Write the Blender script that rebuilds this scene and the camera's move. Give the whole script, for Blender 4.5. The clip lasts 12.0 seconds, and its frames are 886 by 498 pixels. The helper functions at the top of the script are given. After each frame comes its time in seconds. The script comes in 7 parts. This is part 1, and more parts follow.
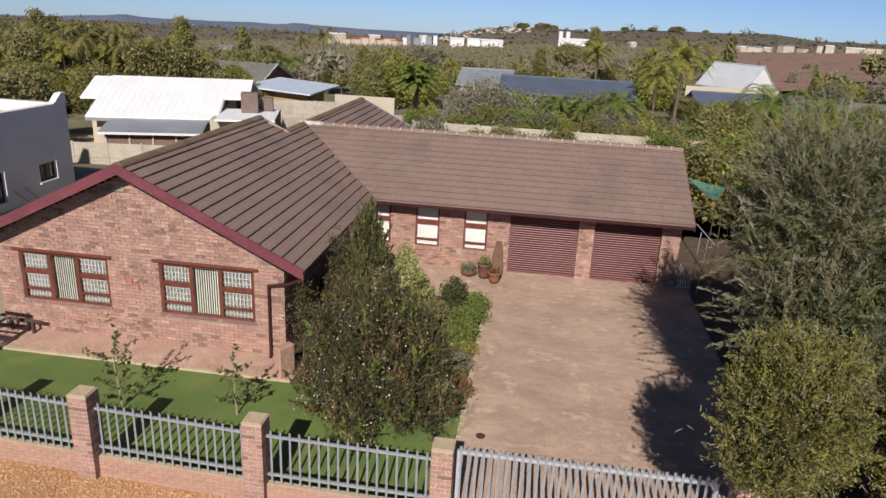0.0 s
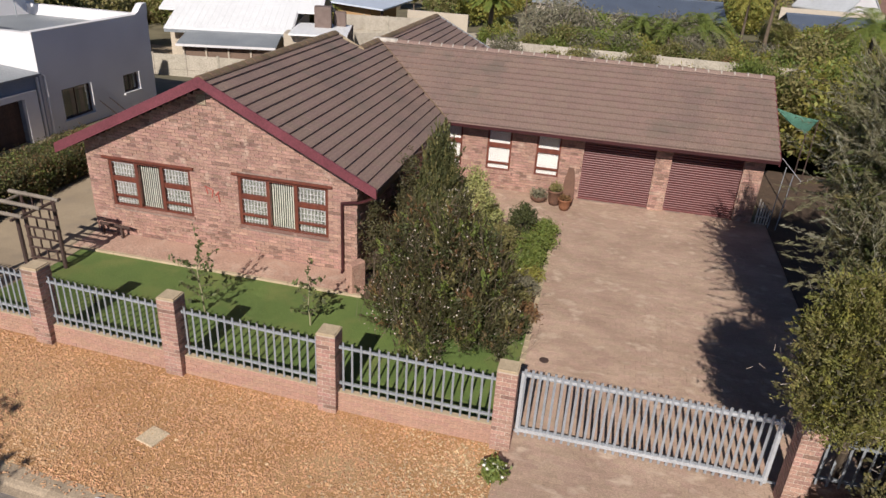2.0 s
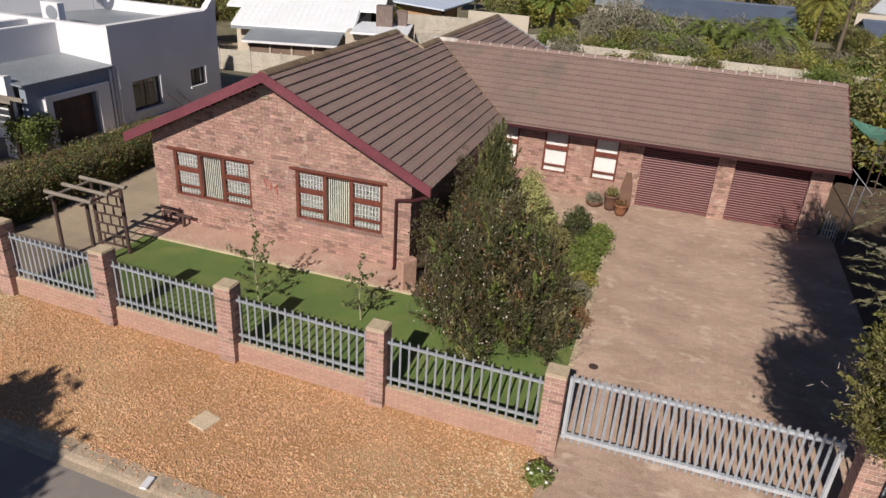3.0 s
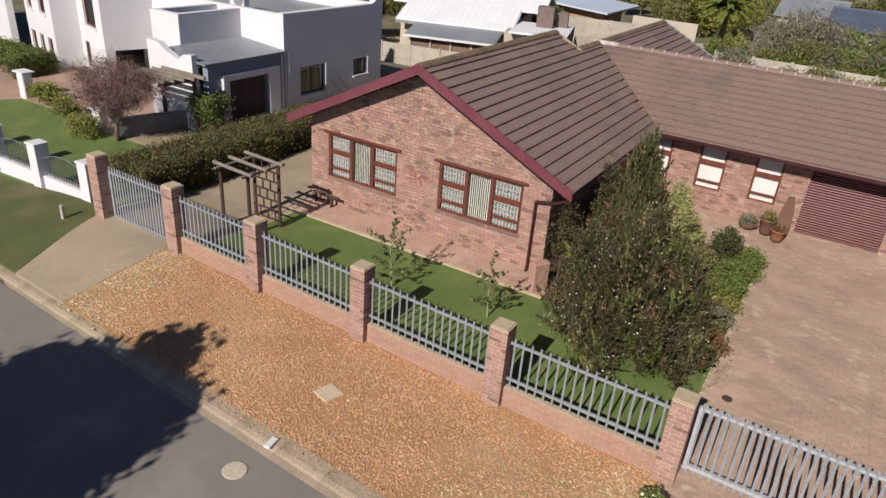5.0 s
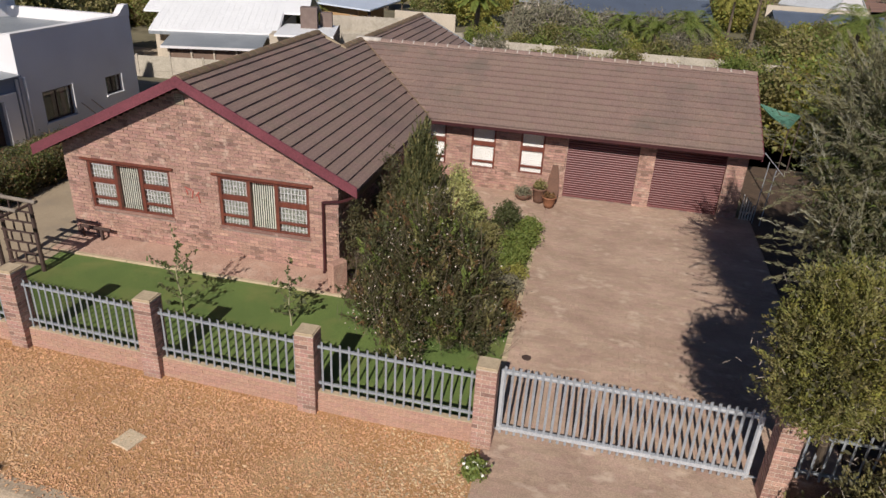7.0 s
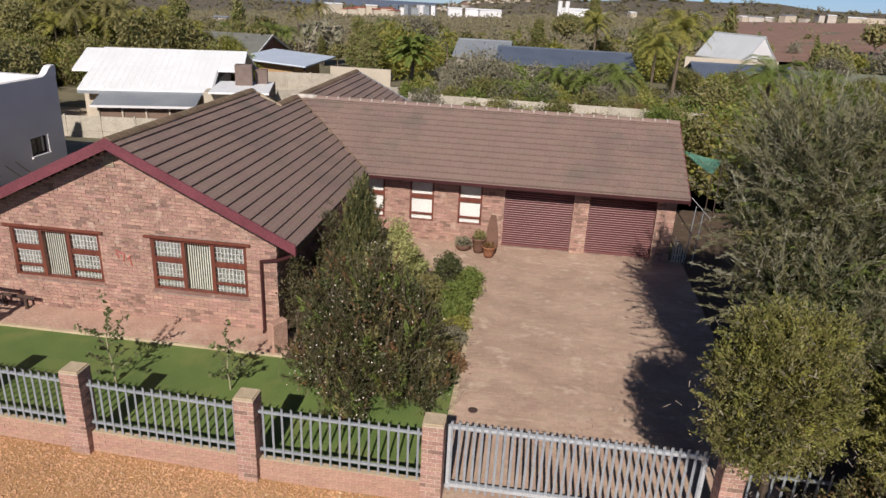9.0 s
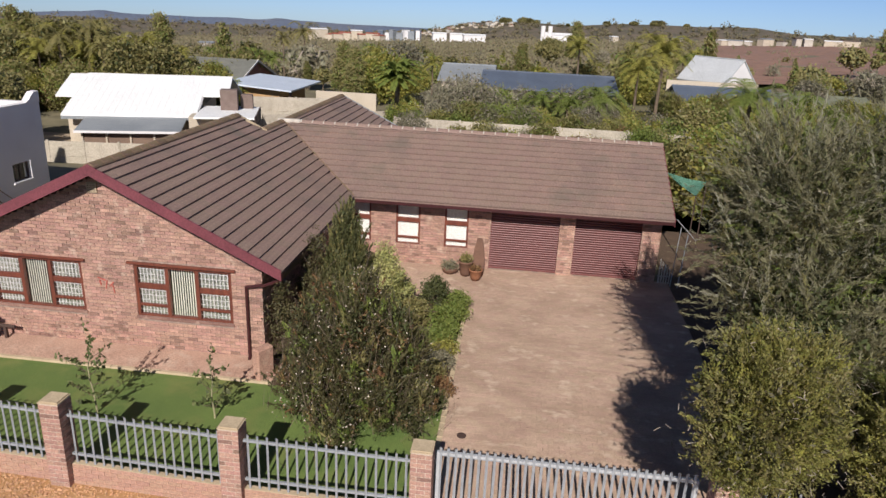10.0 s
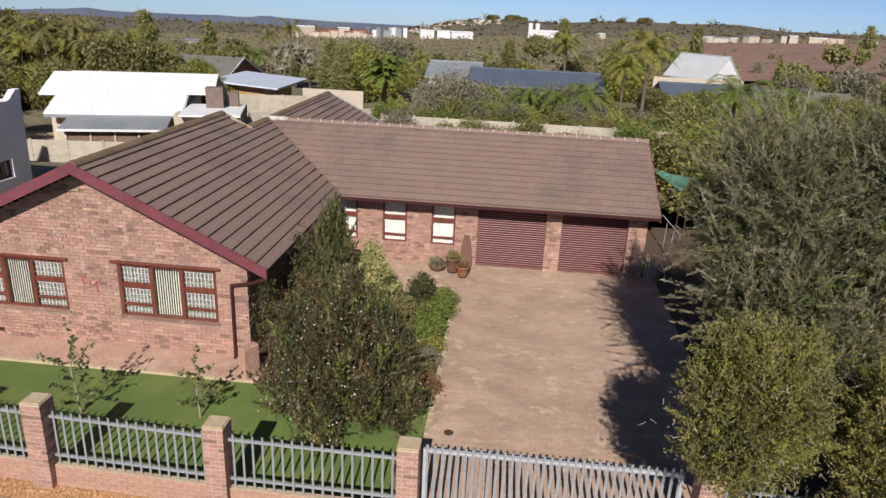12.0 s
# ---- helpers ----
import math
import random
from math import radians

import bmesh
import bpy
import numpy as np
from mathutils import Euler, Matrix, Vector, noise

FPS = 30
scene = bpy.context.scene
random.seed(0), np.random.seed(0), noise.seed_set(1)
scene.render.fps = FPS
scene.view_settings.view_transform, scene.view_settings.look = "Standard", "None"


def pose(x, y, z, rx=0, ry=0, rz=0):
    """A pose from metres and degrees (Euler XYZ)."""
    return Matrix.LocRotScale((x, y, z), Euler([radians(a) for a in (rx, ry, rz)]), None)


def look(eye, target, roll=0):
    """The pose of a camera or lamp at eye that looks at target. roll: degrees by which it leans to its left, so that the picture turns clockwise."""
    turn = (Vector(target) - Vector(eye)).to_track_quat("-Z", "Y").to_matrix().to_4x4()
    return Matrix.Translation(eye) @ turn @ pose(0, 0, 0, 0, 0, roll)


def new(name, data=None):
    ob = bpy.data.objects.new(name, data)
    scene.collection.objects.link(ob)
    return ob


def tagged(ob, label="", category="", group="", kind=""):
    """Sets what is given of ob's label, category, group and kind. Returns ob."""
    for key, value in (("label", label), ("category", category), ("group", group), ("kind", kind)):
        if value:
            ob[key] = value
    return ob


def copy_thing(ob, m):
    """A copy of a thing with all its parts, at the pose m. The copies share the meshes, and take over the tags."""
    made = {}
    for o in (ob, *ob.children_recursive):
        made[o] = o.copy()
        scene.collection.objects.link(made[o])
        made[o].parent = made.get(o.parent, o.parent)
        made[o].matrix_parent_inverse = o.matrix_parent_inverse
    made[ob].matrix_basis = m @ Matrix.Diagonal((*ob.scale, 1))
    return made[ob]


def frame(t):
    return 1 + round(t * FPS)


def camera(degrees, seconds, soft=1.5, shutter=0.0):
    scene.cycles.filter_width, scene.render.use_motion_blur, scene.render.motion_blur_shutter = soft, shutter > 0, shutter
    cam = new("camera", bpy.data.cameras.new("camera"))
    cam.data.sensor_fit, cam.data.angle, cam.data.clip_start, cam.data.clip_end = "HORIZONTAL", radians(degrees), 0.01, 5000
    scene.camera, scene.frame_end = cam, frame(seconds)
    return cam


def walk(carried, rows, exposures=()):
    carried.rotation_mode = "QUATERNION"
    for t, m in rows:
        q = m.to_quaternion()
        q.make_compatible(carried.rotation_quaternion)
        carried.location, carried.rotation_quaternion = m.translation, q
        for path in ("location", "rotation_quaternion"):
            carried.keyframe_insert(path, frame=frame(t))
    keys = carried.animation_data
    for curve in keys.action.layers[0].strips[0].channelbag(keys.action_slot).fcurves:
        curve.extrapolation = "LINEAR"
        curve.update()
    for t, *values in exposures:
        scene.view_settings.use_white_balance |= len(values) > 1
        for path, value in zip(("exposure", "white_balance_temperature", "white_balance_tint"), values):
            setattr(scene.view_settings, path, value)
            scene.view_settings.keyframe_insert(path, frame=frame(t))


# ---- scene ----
cam = camera(65.65, 12.0)
PATH = [
    (0.0, pose(0.000, -0.000, 8.200, 71.167, -2.747, 8.116)),
    (0.5, pose(-0.006, -0.057, 8.207, 70.866, -2.793, 9.016)),
    (0.7, pose(-0.016, -0.060, 8.198, 68.949, -2.797, 9.017)),
    (1.0, pose(-0.030, -0.064, 8.185, 66.111, -2.724, 8.980)),
    (1.2, pose(-0.045, -0.048, 8.195, 64.988, -2.662, 8.935)),
    (1.5, pose(-0.067, -0.025, 8.210, 64.680, -2.690, 8.940)),
    (1.7, pose(-0.103, -0.038, 8.216, 64.673, -2.795, 9.456)),
    (2.0, pose(-0.156, -0.058, 8.224, 64.426, -3.155, 14.004)),
    (2.2, pose(-0.159, -0.060, 8.216, 64.348, -3.287, 16.498)),
    (2.5, pose(-0.164, -0.064, 8.205, 64.254, -3.361, 18.268)),
    (2.7, pose(-0.169, -0.059, 8.196, 64.236, -3.373, 18.616)),
    (4.3, pose(-0.210, -0.018, 8.124, 63.935, -3.646, 23.893)),
    (4.5, pose(-0.215, -0.013, 8.115, 63.738, -3.905, 27.044)),
    (4.7, pose(-0.197, -0.005, 8.117, 63.567, -4.130, 29.906)),
    (5.0, pose(-0.171, 0.006, 8.121, 63.445, -4.179, 31.783)),
    (5.5, pose(-0.172, 0.004, 8.111, 63.451, -4.211, 32.293)),
    (5.7, pose(-0.146, 0.023, 8.104, 63.584, -4.007, 30.902)),
    (6.0, pose(-0.108, 0.052, 8.094, 63.915, -3.629, 26.289)),
    (6.2, pose(-0.083, 0.049, 8.104, 64.158, -3.327, 21.509)),
    (6.5, pose(-0.046, 0.045, 8.120, 64.377, -3.006, 17.118)),
    (6.7, pose(0.004, 0.049, 8.128, 64.476, -2.942, 14.584)),
    (7.0, pose(0.080, 0.054, 8.141, 64.554, -2.824, 13.184)),
    (7.2, pose(0.084, 0.058, 8.150, 64.549, -2.877, 12.672)),
    (8.8, pose(0.112, 0.089, 8.222, 68.923, -2.692, 8.040)),
    (9.0, pose(0.115, 0.093, 8.231, 68.911, -2.674, 7.951)),
    (9.2, pose(0.118, 0.105, 8.237, 69.072, -2.600, 7.875)),
    (9.5, pose(0.123, 0.123, 8.247, 70.794, -2.594, 7.823)),
    (10.0, pose(0.106, 0.144, 8.243, 70.836, -2.569, 6.723)),
    (10.5, pose(0.094, 0.147, 8.227, 70.715, -2.518, 6.223)),
    (11.0, pose(0.104, 0.155, 8.218, 70.730, -2.555, 5.972)),
    (11.5, pose(0.138, 0.167, 8.227, 70.698, -2.493, 5.824)),
    (12.0, pose(0.165, 0.175, 8.220, 70.682, -2.539, 5.732)),
]
walk(cam, PATH, [(0.0, 0.0), (1.0, 0.0), (2.0, -0.02), (4.5, -0.07), (6.0, -0.13), (7.0, -0.14), (9.0, -0.03), (10.0, 0.05), (12.0, 0.06)])

# ---- world, sun ----
SUN_ELEV, SUN_TURN = radians(34.8), radians(179.5)
world = bpy.data.worlds.new("sky")
scene.world = world
world.use_nodes = True
wn = world.node_tree.nodes
sky = wn.new("ShaderNodeTexSky")
sky.sky_type = "NISHITA"
sky.sun_disc = False
sky.sun_elevation, sky.sun_rotation = SUN_ELEV, SUN_TURN
sky.altitude, sky.air_density, sky.dust_density, sky.ozone_density = 200, 1.0, 0.3, 1.2
wlink = world.node_tree.links.new
wt, wadd = wn.new("ShaderNodeTexCoord"), wn.new("ShaderNodeVectorMath")
wadd.operation = "ADD"
wadd.inputs[1].default_value = (0, 0, 0.04)
wlink(wt.outputs["Generated"], wadd.inputs[0])
wlink(wadd.outputs[0], sky.inputs[0])
# a clear winter sky: bluer and brighter above the horizon, deep and dim overhead
wsep, wspan, tint, tone = wn.new("ShaderNodeSeparateXYZ"), wn.new("ShaderNodeMapRange"), wn.new("ShaderNodeMix"), wn.new("ShaderNodeMix")
wlink(wt.outputs["Generated"], wsep.inputs[0])
wlink(wsep.outputs[2], wspan.inputs[0])
wspan.inputs[1].default_value, wspan.inputs[2].default_value = 0.0, 0.5
tint.data_type, tone.data_type, tone.blend_type = "RGBA", "RGBA", "MULTIPLY"
tint.inputs[6].default_value, tint.inputs[7].default_value = (1.04, 1.36, 2.22, 1), (0.80, 0.80, 0.94, 1)
wlink(wspan.outputs[0], tint.inputs[0])
tone.inputs[0].default_value = 1.0
wlink(sky.outputs[0], tone.inputs[6]), wlink(tint.outputs[2], tone.inputs[7])
wlink(tone.outputs[2], wn["Background"].inputs[0])
wn["Background"].inputs[1].default_value = 0.045
sun_data = bpy.data.lights.new("sun", "SUN")
sun_data.energy, sun_data.angle, sun_data.color = 5.5, radians(0.55), (1.0, 0.925, 0.85)
sun = new("sun", sun_data)
sun.matrix_world = look((-2, -30, 24), (-2 - 0.012, -30 + 1.44, 24 - 1.0))
scene.view_settings.exposure = 0.0

# ---- helpers of this scene ----
rng = np.random.default_rng(7)


def part(name, bm, material, parent=None, label=""):
    """One mesh object from a bmesh (or a ready mesh), under a thing or a part."""
    if isinstance(bm, bmesh.types.BMesh):
        me = bpy.data.meshes.new(name)
        bm.normal_update()
        bm.to_mesh(me)
        bm.free()
    else:
        me = bm
    for m in material if isinstance(material, (list, tuple)) else (material,):
        if m and len(me.materials) < (len(material) if isinstance(material, (list, tuple)) else 1):
            me.materials.append(m)
    ob = new(name, me)
    if parent is not None:
        ob.parent = parent
    return tagged(ob, label)


def thing(name, label, category, at=(0, 0, 0), turn=0, group="", kind=""):
    ob = new(name)
    ob.empty_display_size = 0.2
    ob.matrix_world = pose(*at, 0, 0, turn)
    return tagged(ob, label, category, group, kind)


def box(bm, x0, x1, y0, y1, z0, z1, slot=0):
    v = [bm.verts.new(p) for p in ((x0, y0, z0), (x1, y0, z0), (x1, y1, z0), (x0, y1, z0), (x0, y0, z1), (x1, y0, z1), (x1, y1, z1), (x0, y1, z1))]
    for f in ((0, 3, 2, 1), (4, 5, 6, 7), (0, 1, 5, 4), (1, 2, 6, 5), (2, 3, 7, 6), (3, 0, 4, 7)):
        bm.faces.new([v[i] for i in f]).material_index = slot
    return v


def boxes(*dims, bevel=0.0):
    bm = bmesh.new()
    for d in dims:
        box(bm, *d)
    if bevel:
        bmesh.ops.bevel(bm, geom=bm.edges[:], offset=bevel, segments=1, affect="EDGES", clamp_overlap=True)
    return bm


def prism(bm, outline, axis, a, b):
    """A solid from an outline in the two other axes, between a and b along axis."""
    def at(p, k):
        return {"x": (k, p[0], p[1]), "y": (p[0], k, p[1]), "z": (p[0], p[1], k)}[axis]
    lo, hi = [bm.verts.new(at(p, a)) for p in outline], [bm.verts.new(at(p, b)) for p in outline]
    n = len(outline)
    bm.faces.new(lo), bm.faces.new(hi[::-1])
    for i in range(n):
        bm.faces.new((lo[i], hi[i], hi[(i + 1) % n], lo[(i + 1) % n]))
    bmesh.ops.recalc_face_normals(bm, faces=bm.faces[:])
    return bm


def tube(bm, p, q, r0, r1, sides=8):
    """A tapered rod from p to q."""
    p, q = Vector(p), Vector(q)
    d = (q - p).normalized()
    u = d.orthogonal().normalized()
    w = d.cross(u)
    rings = []
    for c, r in ((p, r0), (q, r1)):
        rings.append([bm.verts.new(c + r * (math.cos(2 * math.pi * i / sides) * u + math.sin(2 * math.pi * i / sides) * w)) for i in range(sides)])
    for i in range(sides):
        bm.faces.new((rings[0][i], rings[0][(i + 1) % sides], rings[1][(i + 1) % sides], rings[1][i]))
    bm.faces.new(rings[0][::-1]), bm.faces.new(rings[1])
    return bm


def mesh_of(name, verts, faces, smooth=False):
    me = bpy.data.meshes.new(name)
    me.from_pydata([tuple(v) for v in verts], [], [tuple(f) for f in faces])
    if smooth:
        me.polygons.foreach_set("use_smooth", [True] * len(me.polygons))
    me.update()
    return me


def quads(name, v):
    """A mesh of loose quads from an array (n, 4, 3)."""
    n = len(v)
    me = bpy.data.meshes.new(name)
    me.vertices.add(4 * n), me.loops.add(4 * n), me.polygons.add(n)
    me.vertices.foreach_set("co", np.asarray(v, np.float32).ravel())
    me.loops.foreach_set("vertex_index", np.arange(4 * n, dtype=np.int32))
    me.polygons.foreach_set("loop_start", np.arange(0, 4 * n, 4, dtype=np.int32))
    me.update(calc_edges=True)
    return me


def ss(a, b, x):
    t = np.clip((x - a) / (b - a), 0, 1)
    return t * t * (3 - 2 * t)


def street_rise(x):
    """The ground along the fence climbs gently to the west."""
    return np.clip(0.036 * (-5.2 - np.asarray(x, float)), -0.08, 0.36) * ss(-21, -16.5, x)


def bend(x):
    """How far the kerb line draws back from the street to the west."""
    return 0.05 * np.clip(-5.5 - np.asarray(x, float), -3, 18)


def ground_z(x, y):
    """The height of the ground."""
    x, y = np.asarray(x, float), np.asarray(y, float)
    z = 0.37 * np.clip((y - 10) / 11.1, 0, 1)
    z = z + street_rise(x) * ss(5.9, 9.2, y) * (1 - ss(9.8, 13.0, y))
    z = z - 1.9 * ss(27, 42, y) * ss(-8, -16, x) - 0.9 * ss(34, 60, y) * ss(-10, 0, x)
    slope = np.clip(0.030 - 0.04 * x / np.maximum(y, 60), 0.008, 0.06)
    far = np.clip(y - 70, 0, None)
    return z - far * slope


def gz(x, y):
    return float(ground_z(x, y))

# ---- materials ----
def material(name, a, b, scale=3.0, fine=40.0, rough=0.8, bump=0.15, vary=0.0, metal=0.0, spots=None, detail=0.35, stretch=(1, 1, 1), bump_scale=None, coat=0.0, tint=0.008, odd=None):
    """Two colours mixed by broad noise, a fine grain, piece-by-piece variation and a fine relief."""
    m = bpy.data.materials.new(name)
    m.use_nodes = True
    t = m.node_tree
    n, ln = t.nodes, t.links.new
    bsdf = n["Principled BSDF"]
    tc = n.new("ShaderNodeTexCoord")
    mp = n.new("ShaderNodeMapping")
    mp.inputs["Scale"].default_value = stretch
    ln(tc.outputs["Object"], mp.inputs["Vector"])
    vec = mp.outputs["Vector"]
    broad, grain = n.new("ShaderNodeTexNoise"), n.new("ShaderNodeTexNoise")
    for node, s, d in ((broad, scale, 4), (grain, fine, 3)):
        ln(vec, node.inputs["Vector"])
        node.inputs["Scale"].default_value, node.inputs["Detail"].default_value = s, d
    ramp = n.new("ShaderNodeMapRange")
    ramp.inputs[1].default_value, ramp.inputs[2].default_value = 0.32, 0.68
    ln(broad.outputs[0], ramp.inputs[0])
    mix = n.new("ShaderNodeMix")
    mix.data_type = "RGBA"
    mix.inputs[6].default_value, mix.inputs[7].default_value = (*a, 1), (*b, 1)
    ln(ramp.outputs[0], mix.inputs[0])
    out = mix.outputs[2]
    value = n.new("ShaderNodeMapRange")
    value.inputs[1].default_value, value.inputs[2].default_value = 0.25, 0.75
    value.inputs[3].default_value, value.inputs[4].default_value = 1 - detail, 1 + detail
    ln(grain.outputs[0], value.inputs[0])
    level = value.outputs[0]
    hsv = n.new("ShaderNodeHueSaturation")
    if vary:
        info, geo, add, white = n.new("ShaderNodeObjectInfo"), n.new("ShaderNodeNewGeometry"), n.new("ShaderNodeMath"), n.new("ShaderNodeTexWhiteNoise")
        ln(info.outputs["Random"], add.inputs[0])
        ln(geo.outputs["Random Per Island"], add.inputs[1])
        white.noise_dimensions = "1D"
        ln(add.outputs[0], white.inputs["W"])
        span, mul = n.new("ShaderNodeMapRange"), n.new("ShaderNodeMath")
        span.inputs[3].default_value, span.inputs[4].default_value = 1 - vary, 1 + vary
        ln(white.outputs[0], span.inputs[0])
        mul.operation = "MULTIPLY"
        ln(span.outputs[0], mul.inputs[0]), ln(level, mul.inputs[1])
        level = mul.outputs[0]
        if odd:
            # a share of the pieces is much darker, a share paler
            for share, factor, channel in odd:
                pick, split, gain, times = n.new("ShaderNodeMath"), n.new("ShaderNodeSeparateColor"), n.new("ShaderNodeMapRange"), n.new("ShaderNodeMath")
                ln(white.outputs[1], split.inputs[0])
                pick.operation, times.operation = "LESS_THAN", "MULTIPLY"
                ln(split.outputs[channel], pick.inputs[0])
                pick.inputs[1].default_value = share
                ln(pick.outputs[0], gain.inputs[0])
                gain.inputs[3].default_value, gain.inputs[4].default_value = 1.0, factor
                ln(gain.outputs[0], times.inputs[0]), ln(level, times.inputs[1])
                level = times.outputs[0]
        sep, hue = n.new("ShaderNodeSeparateColor"), n.new("ShaderNodeMapRange")
        ln(white.outputs[1], sep.inputs[0])
        hue.inputs[3].default_value, hue.inputs[4].default_value = 0.5 - tint, 0.5 + tint
        ln(sep.outputs[1], hue.inputs[0])
        ln(hue.outputs[0], hsv.inputs["Hue"])
    ln(level, hsv.inputs["Value"])
    ln(out, hsv.inputs["Color"])
    out = hsv.outputs[0]
    if spots:
        colour, s, lo, hi = spots
        sp, sr, sm = n.new("ShaderNodeTexNoise"), n.new("ShaderNodeMapRange"), n.new("ShaderNodeMix")
        ln(vec, sp.inputs["Vector"])
        sp.inputs["Scale"].default_value, sp.inputs["Detail"].default_value, sp.inputs["Roughness"].default_value = s, 5, 0.6
        sr.inputs[1].default_value, sr.inputs[2].default_value = lo, hi
        ln(sp.outputs[0], sr.inputs[0])
        sm.data_type = "RGBA"
        ln(sr.outputs[0], sm.inputs[0]), ln(out, sm.inputs[6])
        sm.inputs[7].default_value = (*colour, 1)
        out = sm.outputs[2]
    ln(out, bsdf.inputs["Base Color"])
    bsdf.inputs["Roughness"].default_value = rough
    bsdf.inputs["Metallic"].default_value = metal
    bsdf.inputs["Coat Weight"].default_value = coat
    if bump:
        bp = n.new("ShaderNodeBump")
        bp.inputs["Strength"].default_value, bp.inputs["Distance"].default_value = bump, 0.02
        if bump_scale:
            g2 = n.new("ShaderNodeTexNoise")
            ln(vec, g2.inputs["Vector"])
            g2.inputs["Scale"].default_value, g2.inputs["Detail"].default_value = bump_scale, 4
            ln(g2.outputs[0], bp.inputs["Height"])
        else:
            ln(grain.outputs[0], bp.inputs["Height"])
        ln(bp.outputs[0], bsdf.inputs["Normal"])
    return m


def leaf_material(name, a, b, vary=0.18, gloss=0.6):
    m = material(name, a, b, scale=0.9, fine=6, rough=gloss, bump=0, vary=vary, detail=0.2, tint=0.02)
    b = m.node_tree.nodes["Principled BSDF"]
    tr, mx = m.node_tree.nodes.new("ShaderNodeBsdfTranslucent"), m.node_tree.nodes.new("ShaderNodeMixShader")
    src = b.inputs["Base Color"].links[0].from_socket
    m.node_tree.links.new(src, tr.inputs[0])
    mx.inputs[0].default_value = 0.38
    m.node_tree.links.new(b.outputs[0], mx.inputs[1]), m.node_tree.links.new(tr.outputs[0], mx.inputs[2])
    m.node_tree.links.new(mx.outputs[0], m.node_tree.nodes["Material Output"].inputs[0])
    return m


M_BRICK = material("red brick", (0.385, 0.230, 0.180), (0.305, 0.175, 0.137), 1.4, 45, 0.85, 0.5, vary=0.17, detail=0.5, spots=((0.50, 0.365, 0.285), 4, 0.56, 0.74), odd=((0.11, 0.74, 0), (0.12, 1.16, 2)), tint=0.010)
M_BAGGED = material("bagged brick", (0.43, 0.265, 0.195), (0.35, 0.205, 0.15), 1.6, 40, 0.9, 0.4, vary=0.07, detail=0.4, spots=((0.50, 0.36, 0.27), 3, 0.55, 0.75))
M_BRICK_DARK = material("dark brick", (0.20, 0.10, 0.08), (0.13, 0.06, 0.05), 3, 45, 0.85, 0.3, vary=0.4)
M_MORTAR = material("mortar", (0.55, 0.46, 0.38), (0.46, 0.38, 0.31), 3, 60, 0.95, 0.3)
# mortar darkened: the shadow under each brick is painted into its colour
M_JOINT_SHADE = material("raked joint with painted shade", (0.36, 0.27, 0.225), (0.22, 0.16, 0.13), 9, 60, 0.95, 0.4)
M_PLASTER = material("plinth plaster", (0.47, 0.31, 0.235), (0.39, 0.245, 0.185), 1.5, 30, 0.9, 0.2, spots=((0.5, 0.38, 0.30), 4, 0.55, 0.8))
M_TILE = material("roof tile", (0.245, 0.168, 0.138), (0.195, 0.138, 0.118), 0.7, 30, 0.75, 0.2, vary=0.035, detail=0.4, spots=((0.15, 0.125, 0.10), 1.1, 0.54, 0.80))
M_RIDGE = material("ridge tile", (0.20, 0.13, 0.09), (0.15, 0.11, 0.06), 2, 30, 0.85, 0.2, vary=0.2, spots=((0.16, 0.15, 0.06), 4, 0.5, 0.7))
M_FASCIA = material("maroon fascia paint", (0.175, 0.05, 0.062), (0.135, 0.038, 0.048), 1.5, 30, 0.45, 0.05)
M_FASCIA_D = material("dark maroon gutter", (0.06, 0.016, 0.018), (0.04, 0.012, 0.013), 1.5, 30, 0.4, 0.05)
M_ROLLER = material("white roller blind", (0.80, 0.79, 0.76), (0.74, 0.73, 0.70), 2, 30, 0.8, 0.02, detail=0.04)
M_WOODFRAME = material("meranti frame", (0.17, 0.05, 0.03), (0.11, 0.032, 0.022), 2, 40, 0.45, 0.1, stretch=(4, 4, 1))
M_BLIND = material("blind fabric", (0.74, 0.74, 0.65), (0.68, 0.68, 0.59), 2, 30, 0.8, 0.02, vary=0.10, detail=0.04)
M_CURTAIN = material("lace curtain", (0.50, 0.52, 0.44), (0.07, 0.075, 0.065), 24, 60, 0.85, 0.1)
# near-black sheets of this colour stand for the shade inside windows
M_INTERIOR_SHADE = material("painted interior shade", (0.02, 0.02, 0.022), (0.012, 0.012, 0.013), 2, 20, 0.9, 0)
M_CLAY_D = material("dark clay", (0.165, 0.085, 0.055), (0.115, 0.06, 0.042), 3, 40, 0.8, 0.2)
M_DOOR = material("maroon steel door", (0.145, 0.046, 0.044), (0.12, 0.038, 0.037), 1.2, 40, 0.45, 0.05)
M_STEEL = material("galvanised steel", (0.36, 0.385, 0.41), (0.29, 0.31, 0.335), 3, 60, 0.5, 0.05, metal=0.2, vary=0.06)
M_ASPHALT = material("asphalt", (0.255, 0.222, 0.195), (0.212, 0.185, 0.163), 0.5, 120, 0.9, 0.3, detail=0.25, spots=((0.30, 0.265, 0.225), 0.9, 0.52, 0.72))
M_KERB = material("kerb concrete", (0.43, 0.345, 0.24), (0.30, 0.24, 0.165), 1.1, 40, 0.9, 0.3, vary=0.03, detail=0.35, spots=((0.22, 0.18, 0.13), 1.3, 0.55, 0.75))
M_CAP = material("sandy mortar", (0.50, 0.40, 0.27), (0.42, 0.33, 0.22), 3, 50, 0.95, 0.3, detail=0.2)
